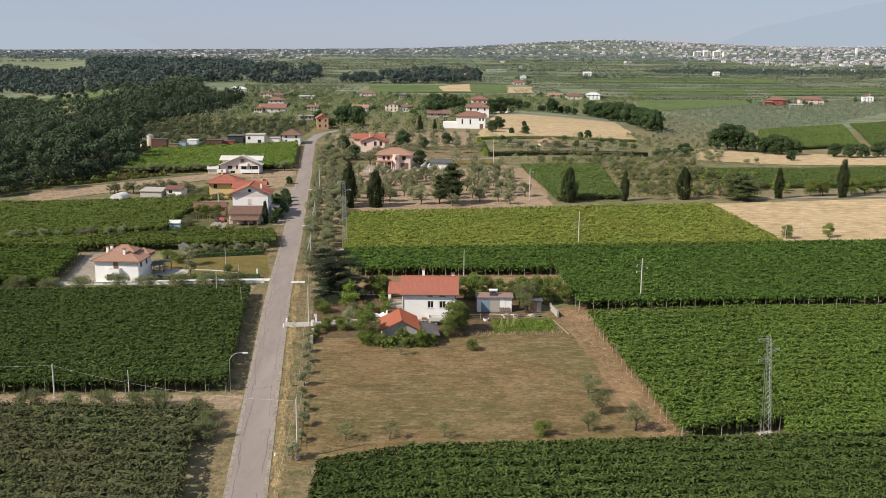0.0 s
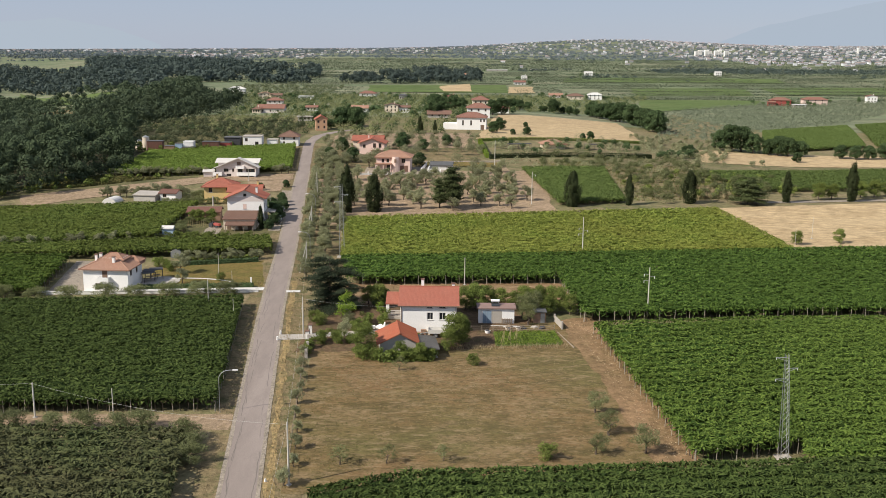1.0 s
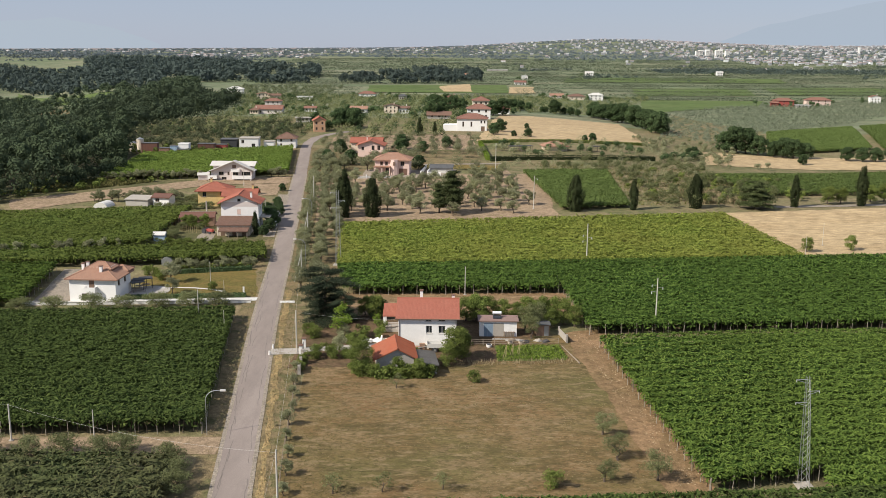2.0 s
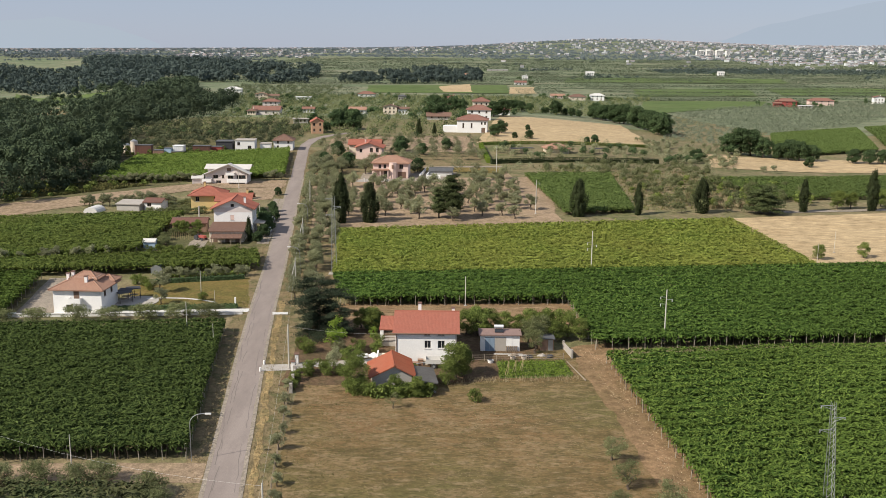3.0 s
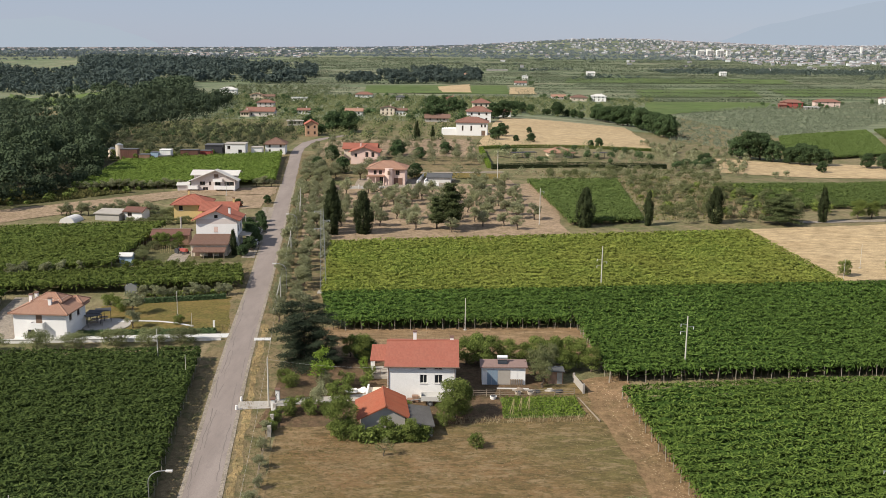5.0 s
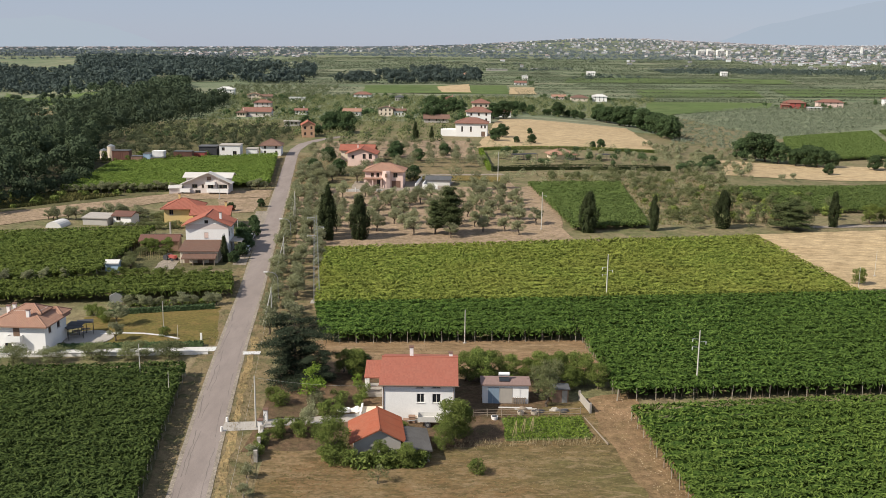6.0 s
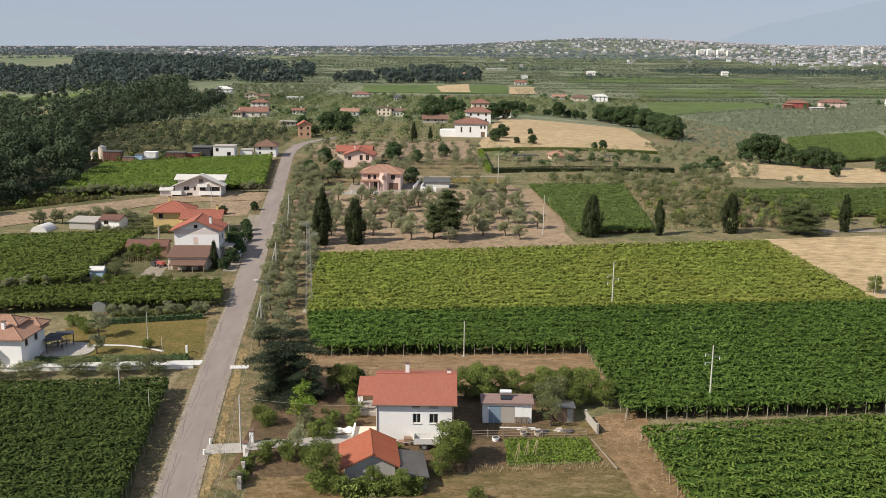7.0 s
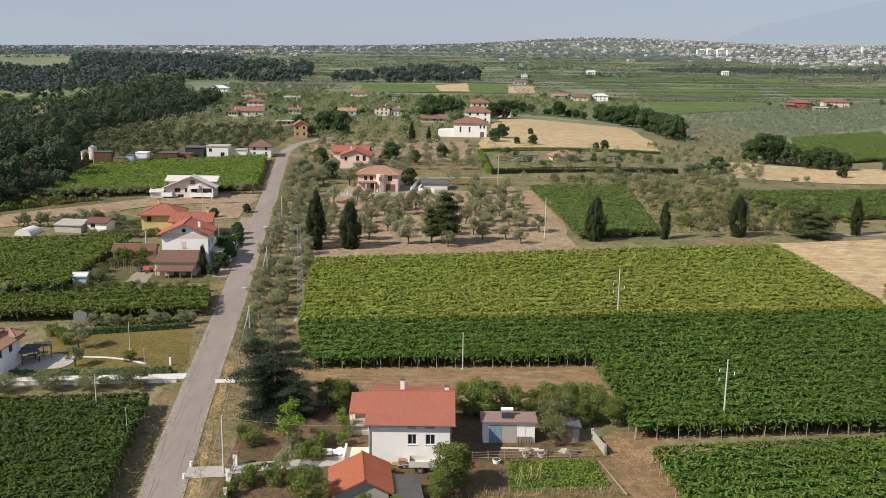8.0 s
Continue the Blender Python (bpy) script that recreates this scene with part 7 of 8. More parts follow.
patch("orchard_floor", [(-118, 392), (-64, 414), (-66, 500), (-144, 492)], 0.12, M_SCRUB, 24, 24, 1.2, "dull green grass under the orchard", "field")
wood("orchard", wood_points(17, -150, -66, 396, 500, 6.0, lambda x, y: x > rim(y) + 2 and x < -66 - (y - 396) * -0.06 and not in_box(x, y, -96, -60, 390, 418)), "green orchard rows on the slope behind the sheds", M_ORCHARD, 190, 0.24, 3.6, 2.5, 47)
wood("shrubs", wood_points(18, -126, -84, 379, 398, 4.2, lambda x, y: x > rim(y) and FR.random() < 0.8 and y > 380), "green shrubs round the containers", M_BROAD, 90, 0.32, 2.6, 1.7, 48)
wood("scrub_slope", wood_points(19, -134, -88, 282, 326, 4.4, lambda x, y: -132 < x < -90 and y > 301 + (x + 115) * 0.85 and y < 325 + (x + 110) * 0.2 and FR.random() < 0.6), "dull green shrubs on the bank below the wood", M_BROAD, 90, 0.3, 1.8, 1.8, 49)


def far_town(name, label, x0, x1, y0, y1, count, tall, seed, keep=lambda x, y: True):
    """A hill town: many small buildings with pitched or flat roofs, and clumps of taller blocks."""
    r = random.Random(seed)
    wv, wf, rv, rf = [], [], [], []
    n = 0
    while n < count:
        x, y = r.uniform(x0, x1), r.uniform(y0, y1)
        n += 1
        if not keep(x, y):
            continue
        w, d, h = r.uniform(4.5, 9.5), r.uniform(5, 8), r.uniform(2.4, tall * 0.7)
        z = gz(x, y)
        b = len(wv)
        wv += [(x + sx * w / 2, y + sy * d / 2, z + q) for q in (-3, h) for sx, sy in ((-1, -1), (1, -1), (1, 1), (-1, 1))]
        wf += [(b, b + 1, b + 5, b + 4), (b + 1, b + 2, b + 6, b + 5), (b + 2, b + 3, b + 7, b + 6), (b + 3, b, b + 4, b + 7), (b + 4, b + 5, b + 6, b + 7)]
        rise = r.uniform(0.6, 1.8)
        b = len(rv)
        o = 0.6
        rv += [(x - w / 2 - o, y - d / 2 - o, z + h), (x + w / 2 + o, y - d / 2 - o, z + h), (x + w / 2 + o, y, z + h + rise), (x - w / 2 - o, y, z + h + rise), (x + w / 2 + o, y + d / 2 + o, z + h), (x - w / 2 - o, y + d / 2 + o, z + h)]
        rf += [(b, b + 1, b + 2, b + 3), (b + 3, b + 2, b + 4, b + 5)]
    town = thing(name, (x0 + x1) / 2, (y0 + y1) / 2, label, "town", z=0.0)
    off = np.array([(x0 + x1) / 2, (y0 + y1) / 2, 0])
    tagged(np_mesh("town_wall", np.array(wv) - off, wf, M_HAZED_TOWN, town), kind="stuff")
    tagged(np_mesh("town_roof", np.array(rv) - off, rf, M_HAZED_TOWN_ROOF, town), kind="stuff")
    return town


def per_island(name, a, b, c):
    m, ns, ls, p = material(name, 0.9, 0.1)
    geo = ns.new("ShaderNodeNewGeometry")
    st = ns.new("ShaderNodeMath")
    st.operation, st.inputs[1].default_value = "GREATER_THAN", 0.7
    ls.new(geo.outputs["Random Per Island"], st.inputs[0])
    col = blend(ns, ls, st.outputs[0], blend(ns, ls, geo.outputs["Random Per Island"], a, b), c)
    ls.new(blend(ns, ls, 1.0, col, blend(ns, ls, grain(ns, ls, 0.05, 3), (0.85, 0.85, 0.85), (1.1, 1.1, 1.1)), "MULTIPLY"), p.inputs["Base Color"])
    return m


# town walls and roofs greyed in their base colours to stand in for haze
M_HAZED_TOWN = per_island("hazed_town_plaster", (0.33, 0.34, 0.36), (0.48, 0.49, 0.51), (0.70, 0.71, 0.72))
M_HAZED_TOWN_ROOF = per_island("town_roof", (0.30, 0.245, 0.23), (0.38, 0.31, 0.29), (0.52, 0.52, 0.53))
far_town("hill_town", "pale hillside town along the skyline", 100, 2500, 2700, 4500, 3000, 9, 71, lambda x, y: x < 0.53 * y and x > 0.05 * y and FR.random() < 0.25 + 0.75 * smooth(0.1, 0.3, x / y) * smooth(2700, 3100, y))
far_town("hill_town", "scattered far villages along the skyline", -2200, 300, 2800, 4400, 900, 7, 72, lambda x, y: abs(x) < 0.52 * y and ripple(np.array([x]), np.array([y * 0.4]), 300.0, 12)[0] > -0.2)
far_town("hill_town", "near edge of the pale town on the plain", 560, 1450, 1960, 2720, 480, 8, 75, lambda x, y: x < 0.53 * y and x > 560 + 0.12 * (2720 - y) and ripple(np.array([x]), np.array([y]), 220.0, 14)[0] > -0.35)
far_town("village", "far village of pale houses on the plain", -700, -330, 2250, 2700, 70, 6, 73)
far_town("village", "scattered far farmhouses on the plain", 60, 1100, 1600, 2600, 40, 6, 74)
for k in range(7):
    bx = 684 + k * 13.5
    blk = thing("apartment_block", bx, 2680 + (k % 2) * 18, "far white apartment block", "building", "far apartment blocks")
    part("wall", boxes((-5, 5, -6, 6, -4, 15.5 + 2 * (k % 3))), M_WHITE, blk)
    for s in range(5):
        part("window", boxes((-4.2, 4.2, -6.15, -6.003, 1.2 + s * 2.9, 2.5 + s * 2.9)), M_GLASS, blk)
bell = thing("bell_tower", 1251, 2976, "far pale bell tower", "tower")
part("wall", boxes((-2.6, 2.6, -2.6, 2.6, -3, 21)), M_WHITE, bell)
part("spire", rods(((0, 0, 21), (0, 0, 26), 2.9, 0.2), sides=4), M_HAZED_TOWN_ROOF, bell)


# ---- mountain backdrops at the horizon, haze in their glow ----
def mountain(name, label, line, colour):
    """A far ridge, so far behind that it does not shift: a plain backdrop that glows in the colour of haze."""
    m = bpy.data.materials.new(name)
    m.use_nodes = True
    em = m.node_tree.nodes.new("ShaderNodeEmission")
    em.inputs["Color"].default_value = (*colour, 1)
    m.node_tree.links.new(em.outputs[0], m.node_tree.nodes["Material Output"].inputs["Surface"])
    xs = np.linspace(line[0][0], line[-1][0], 120)
    zs = np.interp(xs, [p[0] for p in line], [p[1] for p in line])
    zs = zs + 5 * ripple(xs, xs * 0, 300, 3) + 2 * ripple(xs, xs * 0, 60, 4)
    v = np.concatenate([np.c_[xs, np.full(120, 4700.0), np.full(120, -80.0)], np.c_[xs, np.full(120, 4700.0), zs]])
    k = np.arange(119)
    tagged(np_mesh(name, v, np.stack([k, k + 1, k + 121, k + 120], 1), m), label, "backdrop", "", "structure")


# emitted colours kept just under the sky's, as haze would leave them
mountain("backdrop_right", "faint mountain backdrop with blue haze in its glow", [(1250, 60), (1470, 150), (1720, 205), (1980, 265), (2200, 320), (2700, 400)], (0.345, 0.402, 0.476))
mountain("backdrop_left", "faint mountain backdrop with grey haze in its glow", [(-2500, 120), (-2130, 150), (-1880, 170), (-1600, 120), (-1390, 50)], (0.358, 0.412, 0.478))


# ---- poles, lines and lamps ----
def pole(x, y, height, label="pale concrete utility pole", arms=(), turn=0.0, lean=0.0, r=0.13):
    ob = thing("utility_pole", x, y, label, "utility pole", "utility poles", turn)
    bm = rods(((0, 0, -0.5), (lean, 0, height), r, r * 0.62), sides=10)
    part("shaft", bm, M_POLE, ob)
    part("footing", rods(((0, 0, -0.3), (0, 0, 0.15), 0.35, 0.32), sides=10), M_CONC, ob)
    for side, z in arms:
        a = part("crossarm", rods(((0, 0, z), (side * 1.0, 0, z + 0.08), 0.035)), M_STEEL, ob)
        part("insulator", rods(((side * 0.95, 0, z + 0.08), (side * 0.95, 0, z - 0.35), 0.05)), M_TANK, a)
    return ob


ARMS = ((-1, 6.8), (1, 6.3), (-1, 5.5))
pole(-16.8, 108.2, 7.7)
pole(-22.9, 160.4, 7.0)
for ax, ay in ((-28.6, 203.6), (-32.8, 241.6)):
    part("strut", rods(((-1.5, -0.6, -0.3), (0, 0, 6.0), 0.1, 0.07), sides=8), M_POLE, pole(ax, ay, 6.6, "pale concrete utility pole propped by a slanting strut"))
pole(-38.0, 290.0, 7.5)
pole(-53.4, 126.4, 4.9)
pole(-43.2, 127.0, 4.0, "thin pale trellis pole", r=0.08)
pole(-42.2, 174.6, 6.2, "thin pale pole at the vineyard's edge", r=0.09)
pole(37.6, 175.4, 8.9, arms=((-1, 7.6), (1, 7.2), (-1, 6.4)))
pole(4.6, 194.6, 5.7, r=0.1)
pole(31.6, 218.4, 9.4, arms=ARMS)
pole(83.0, 228, 5.0, "thin weathered pole by the stubble field", r=0.05)
pole(25.5, 281.6, 9.5, arms=((1, 8.6),))
pole(17.8, 346, 10.5)
pole(-64.3, 317.6, 6.0, r=0.1)
pole(91.5, 240, 5.5, "thin weathered pole in the stubble", r=0.05)
pole(-47.0, 262.5, 6.0, "thin grey roadside pole", r=0.09)
pole(-35.9, 275.0, 6.5, r=0.1)

pylon = thing("lattice_pylon", 42.2, 116.6, "tall galvanised lattice power pylon", "pylon")
pylon.matrix_basis = pylon.matrix_basis @ pose(0, 0, 0, 0, -2.6, 0)
PH = 13.3
half = lambda z: 0.50 - 0.31 * min(z / PH, 1) ** 0.9
for sx in (-1, 1):
    for sy in (-1, 1):
        part("leg", rods(((sx * half(0), sy * half(0), -0.3), (sx * half(PH), sy * half(PH), PH), 0.034, 0.026), sides=4), M_STEEL, pylon)
levels = [0.0]
while levels[-1] < PH - 0.5:
    levels.append(levels[-1] + max(0.5, half(levels[-1]) * 1.9))
for a, b in zip(levels, levels[1:]):
    b = min(b, PH)
    for sx, sy, ex, ey in ((-1, -1, 1, -1), (1, -1, 1, 1), (1, 1, -1, 1), (-1, 1, -1, -1)):
        part("brace", rods(((sx * half(a), sy * half(a), a), (ex * half(b), ey * half(b), b), 0.011, 0.011), sides=4), M_STEEL, pylon)
for side, z in ((-1, 12.9), (1, 11.5), (-1, 10.2), (1, 12.0)):
    if z == 12.0:
        continue
    arm = part("crossarm", rods(((0, 0, z), (side * 1.35, 0, z + 0.05), 0.05, 0.03), ((0, 0, z - 0.45), (side * 1.35, 0, z + 0.05), 0.035, 0.03), sides=5), M_STEEL, pylon)
    part("insulator", rods(((side * 1.28, 0, z), (side * 1.28, 0, z - 0.25), 0.03)), M_TANK, arm)
part("footing", boxes((-0.95, 0.95, -0.95, 0.95, -0.4, 0.15)), M_CONC, pylon)
pylon2 = copy_thing(pylon, pose(-22.6, 216.8, gz(-22.6, 216.8), 0, 0, 0) @ Matrix.Diagonal((1.15, 1.15, 1.24, 1)))
tagged(pylon2, "tall grey lattice power pylon beside the roadside olives", "pylon")


def street_lamp(x, y, side=1, height=6.2):
    ob = thing("street_lamp", x, y, "curved grey steel street lamp", "street lamp", "street lamps")
    bm = bmesh.new()
    pts = [Vector((0, 0, -0.3)), Vector((0, 0, height - 1.4))]
    for k in range(1, 7):
        a = k / 6 * math.pi / 2
        pts.append(Vector((side * 1.5 * (1 - math.cos(a)), 0, height - 1.4 + 1.3 * math.sin(a))))
    pts.append(pts[-1] + Vector((side * 0.5, 0, 0.03)))
    tube(bm, pts, 0.05, 8)
    part("mast", bm, M_STEEL, ob)
    tip = pts[-1]
    part("lamp_head", boxes((tip.x - 0.1, tip.x + 0.6, -0.14, 0.14, tip.z - 0.1, tip.z + 0.06)) if side > 0 else boxes((tip.x - 0.6, tip.x + 0.1, -0.14, 0.14, tip.z - 0.1, tip.z + 0.06)), M_PALE_FRAME, ob)
    return ob


street_lamp(-29.4, 128.6)
pole(-46.6, 201.0, 4.6, "bare wooden pole on the villa lawn", r=0.07)
pole(-42.5, 195.0, 2.4, "short thin post on the villa lawn", r=0.05)
pole(-36.2, 168.0, 4.6, "thin grey post beside the vines", r=0.05)
street_lamp(-29.6, 215.9, -1, 6.0)
street_lamp(-34.8, 262.9, -1, 6.0)


def wire(points, sag=0.7, r=0.007):
    bm, line = bmesh.new(), []
    for a, b in zip(points, points[1:]):
        a, b = Vector(a), Vector(b)
        line += [a.lerp(b, k / 10) - Vector((0, 0, 4 * sag * k / 10 * (1 - k / 10))) for k in range(10)]
    tube(bm, line + [Vector(points[-1])], r, 4)
    ob = new("overhead_cable")
    ob.matrix_basis = pose(*points[0])
    bm.transform(Matrix.Translation(-Vector(points[0])))
    tagged(ob, "thin sagging overhead cable between poles", "cable", "overhead cables")
    part("strand", bm, M_PALE_FRAME, ob)


def top(x, y, h):
    return (x, y, gz(x, y) + h)


wire([top(-14.0, 60, 7.6), top(-16.8, 108.2, 7.6), top(-22.9, 160.4, 6.9), top(-28.6, 203.6, 6.5), top(-32.8, 241.6, 6.5), top(-38.0, 290, 7.4)])
wire([top(-95, 131, 4.8), top(-53.4, 126.4, 4.8), top(-16.8, 108.2, 7.4)], 1.0)
wire([top(-22.9, 160.4, 6.8), top(-5.5, 163.5, 4.8)], 0.5)


# ---- fences, gate, small things ----
gate = thing("gate", -22.0, 160.8, "entrance with two pale gate pillars and dark rails", "gate")
for gy in (-2.0, 1.6):
    pl = part("pillar", boxes((-0.25, 0.25, gy - 0.25, gy + 0.25, -0.3, 1.7)), M_WHITE, gate)
    part("cap", boxes((-0.36, 0.36, gy - 0.36, gy + 0.36, 1.7, 1.82)), M_BROWN_TILE, pl)
part("leaf", rods(((0, -1.75, 0.3), (0, 1.35, 0.3), 0.03), ((0, -1.75, 1.3), (0, 1.35, 1.3), 0.03), *[((0, -1.6 + k * 0.3, 0.3), (0, -1.6 + k * 0.3, 1.35), 0.018) for k in range(10)]), M_DARKSTUFF, gate)
wallf = thing("front_wall", -21.4, 155.0, "low crumbling dark boundary wall with pale pillars", "wall", "", 5)
part("wall", boxes((-0.15, 0.15, -4.4, 3.4, -0.3, 0.9)), M_GREYWALL, wallf)
for k in range(3):
    part("pillar", boxes((-0.22, 0.22, -4.6 + k * 3.8, -4.2 + k * 3.8, -0.3, 1.4)), M_CONC, wallf)
for gy in (159.0, 162.0):
    bol = thing("bollard", -27.0, gy, "small white painted bollard by the driveway", "bollard", "bollards")
    part("body", rods(((0, 0, -0.2), (0, 0, 0.7), 0.2, 0.14), sides=8), M_WHITE, bol)


def fence(points, label, mat, post_h=1.1, gap=2.5, rails=(0.45, 0.95), r=0.05):
    """A post-and-rail or post-and-wire fence along a line."""
    a0 = Vector((*points[0], gz(*points[0])))
    ob = new("fence")
    ob.matrix_basis = Matrix.Translation(a0)
    tagged(ob, label, "fence")
    tops = []
    for p, q in zip(points, points[1:]):
        n = max(1, int(math.dist(p, q) / gap))
        for k in range(n + (q == points[-1])):
            t = k / n
            x, y = p[0] + (q[0] - p[0]) * t, p[1] + (q[1] - p[1]) * t
            tops.append(Vector((x, y, gz(x, y))) - a0)
    proto = None
    for v in tops:
        if proto is None:
            o = part("post", rods(((0, 0, -0.3), (0, 0, post_h), r, r * 0.8), sides=6), mat, ob)
            proto = o.data
        else:
            o = new("post", proto)
            o.parent = ob
        o.matrix_basis = Matrix.Translation(v) @ pose(0, 0, 0, PR.uniform(-3, 3), PR.uniform(-3, 3))
    for z in rails:
        bm = bmesh.new()
        tube(bm, [u + Vector((0, 0, z)) for u in tops], r * 0.5, 4)
        part("rail", bm, mat, ob)
    return ob


fence([(5.2, 164.6), (9.0, 164.9), (14.0, 165.2), (19.6, 165.6)], "weathered timber rail fence of the vegetable plot", M_TIMBER, 1.15, 1.9, (0.3, 0.65, 1.0), 0.06)
fence([(-17.2, 110), (-18.6, 122), (-20.0, 137), (-21.2, 150)], "thin wire fence with leaning posts along the plot", M_TIMBER, 1.3, 3.0, (0.5, 1.1), 0.045)
plank = thing("garden_edging", 20.9, 160.6, "long grey timber edging of the vegetable plot", "edging", "", 12)
part("board", boxes((-0.06, 0.06, -4.3, 4.3, -0.1, 0.2)), M_TIMBER, plank)
screen = thing("screen_wall", 20.6, 168.6, "short white panel wall by the garden", "wall", "", 10)
part("panel", boxes((-0.06, 0.06, -2.2, 2.2, -0.2, 1.2)), M_CONC, screen)
part("post", boxes((-0.14, 0.14, -2.45, -2.2, -0.2, 1.45)), M_CONC, screen)
part("post", boxes((-0.14, 0.14, 2.2, 2.45, -0.2, 1.45)), M_CONC, screen)
trailer = thing("trailer", -0.5, 161.9, "grey metal farm trailer with two wheels", "trailer")
part("bed", boxes((-1.6, 1.6, -0.9, 0.9, 0.75, 0.85), (-1.6, 1.6, -0.9, -0.84, 0.85, 1.45), (-1.6, 1.6, 0.84, 0.9, 0.85, 1.45), (-1.6, -1.54, -0.84, 0.84, 0.85, 1.45), (1.54, 1.6, -0.84, 0.84, 0.85, 1.45)), M_PALE_FRAME, trailer)
part("drawbar", rods(((-1.6, 0, 0.7), (-3.0, 0, 0.5), 0.06)), M_STEEL, trailer)
for wy in (-0.95, 0.95):
    wh = part("wheel", rods(((-0.3, wy - 0.1, 0.4), (-0.3, wy + 0.1, 0.4), 0.4), sides=14), M_DARKSTUFF, trailer)
    part("rim", rods(((-0.3, wy - 0.12, 0.4), (-0.3, wy + 0.12, 0.4), 0.2), sides=10), M_STEEL, wh)
tractor = thing("tractor", -58.2, 246.4, "small red farm tractor", "tractor", "", 60)
part("body", boxes((-0.4, 0.4, -1.5, 0.3, 0.6, 1.2), (-0.5, 0.5, 0.3, 1.2, 0.6, 1.0)), M_REDWALL, tractor)
part("seat", boxes((-0.25, 0.25, 0.5, 0.9, 1.0, 1.4)), M_DARKSTUFF, tractor)
for wx in (-0.75, 0.75):
    part("wheel", rods(((wx - 0.15, 0.8, 0.65), (wx + 0.15, 0.8, 0.65), 0.65), sides=14), M_DARKSTUFF, tractor)
    part("wheel", rods(((wx - 0.1, -1.1, 0.35), (wx + 0.1, -1.1, 0.35), 0.35), sides=12), M_DARKSTUFF, tractor)


def hedge(name, a, b, height, width, label, leaf, seed):
    """A clipped hedge: a leafy block between two points."""
    rng = np.random.RandomState(seed)
    a, b = np.array(a, float), np.array(b, float)
    length = np.linalg.norm(b - a)
    side = np.array([b[1] - a[1], a[0] - b[0]]) / length
    n = int(length * 60)
    u, s, t = rng.rand(n), rng.uniform(-1, 1, n), rng.rand(n)
    face = rng.rand(n) < 0.6
    s = np.where(face, np.sign(s), s)
    t = np.where(face, t, 1.0)
    xy = a + (b - a) * u[:, None] + side * (s * width / 2)[:, None]
    pts = np.c_[xy, ground(xy[:, 0], xy[:, 1]) + t * height + rng.randn(n) * 0.05]
    nrm = np.where(face[:, None], np.c_[side[0] * s, side[1] * s, np.full(n, 0.2)], [[0, 0, 1.0]])
    v, f = cards(pts, nrm, 0.2, rng, 0.4)
    core = []
    for p in (a, b):
        for q in (-0.42, 0.42):
            c = p + side * q * width
            core += [(*c, gz(*c) - 0.2), (*c, gz(*c) + height * 0.93)]
    k = len(v)
    v = np.concatenate([v, core])
    f = np.concatenate([f, [[k, k + 4, k + 5, k + 1], [k + 2, k + 3, k + 7, k + 6], [k + 1, k + 5, k + 7, k + 3], [k, k + 1, k + 3, k + 2], [k + 4, k + 6, k + 7, k + 5]]])
    return tagged(np_mesh(name, v, f, leaf), label, "hedge", "", "stuff")


hedge("hedge", (17.2, 374), (84, 395.5), 1.7, 1.4, "dark clipped hedge round a lawn", M_DARK, 5)
hedge("hedge", (16.4, 376), (14.8, 421), 1.9, 1.4, "light-green clipped hedge", M_BRIGHT, 6)
hedge("hedge", (15.2, 427), (92, 455), 1.2, 1.0, "thin dark hedge below the stubble", M_BROAD, 9)
hedge("hedge", (-60, 189.4), (-37.5, 191.6), 0.8, 0.8, "low clipped hedge along the villa drive", M_TREE, 7)
hedge("hedge", (-60, 207.0), (-40.5, 212.0), 0.9, 0.8, "low clipped hedge behind the lawn", M_TREE, 8)


# ---- dry grass, weeds and garden plants ----
def tufts(name, label, points, height, mat, seed, wide=0.16, category="grass"):
    """Upright blades, joined: what nobody could count."""
    rng = np.random.RandomState(seed)
    xy = np.asarray(points, float)
    n = len(xy)
    z = ground(xy[:, 0], xy[:, 1])
    a = rng.rand(n) * math.tau
    h = height * rng.uniform(0.4, 1.2, n)
    lean = rng.uniform(-0.4, 0.4, (n, 2)) * h[:, None]
    side = np.stack([np.cos(a), np.sin(a)], 1) * (wide * rng.uniform(0.5, 1.3, n))[:, None]
    base = np.c_[xy, z]
    up = np.c_[xy + lean, z + h]
    s3 = np.c_[side, np.zeros(n)]
    verts = np.stack([base - s3, base + s3, up + s3 * 0.5, up - s3 * 0.5], 1).reshape(-1, 3)
    return tagged(np_mesh(name, verts, np.arange(4 * n).reshape(-1, 4), mat), label, category, "", "stuff")


def along(line, half, count, seed, shift=0.0):
    """Points strewn beside a line, thicker in some stretches."""
    rng = np.random.RandomState(seed)
    line = np.array(line, float)
    seg = np.r_[0, np.cumsum(np.linalg.norm(np.diff(line, axis=0), axis=1))]
    s = rng.rand(count) * seg[-1]
    x = np.interp(s, seg, line[:, 0]) + shift + rng.randn(count) * half * 0.6
    y = np.interp(s, seg, line[:, 1])
    keep = ripple(x * 2, y, 7.0, seed) + rng.uniform(-0.6, 0.9, count) > 0
    return np.c_[x, y][keep]


def within(corners, count, seed, clump=4.0, bias=0.0):
    rng = np.random.RandomState(seed)
    p = bilinear(np.array(corners, float), rng.rand(count), rng.rand(count))
    keep = ripple(p[:, 0], p[:, 1], clump, seed) + rng.uniform(-0.6, 0.8, count) > bias
    return p[keep]


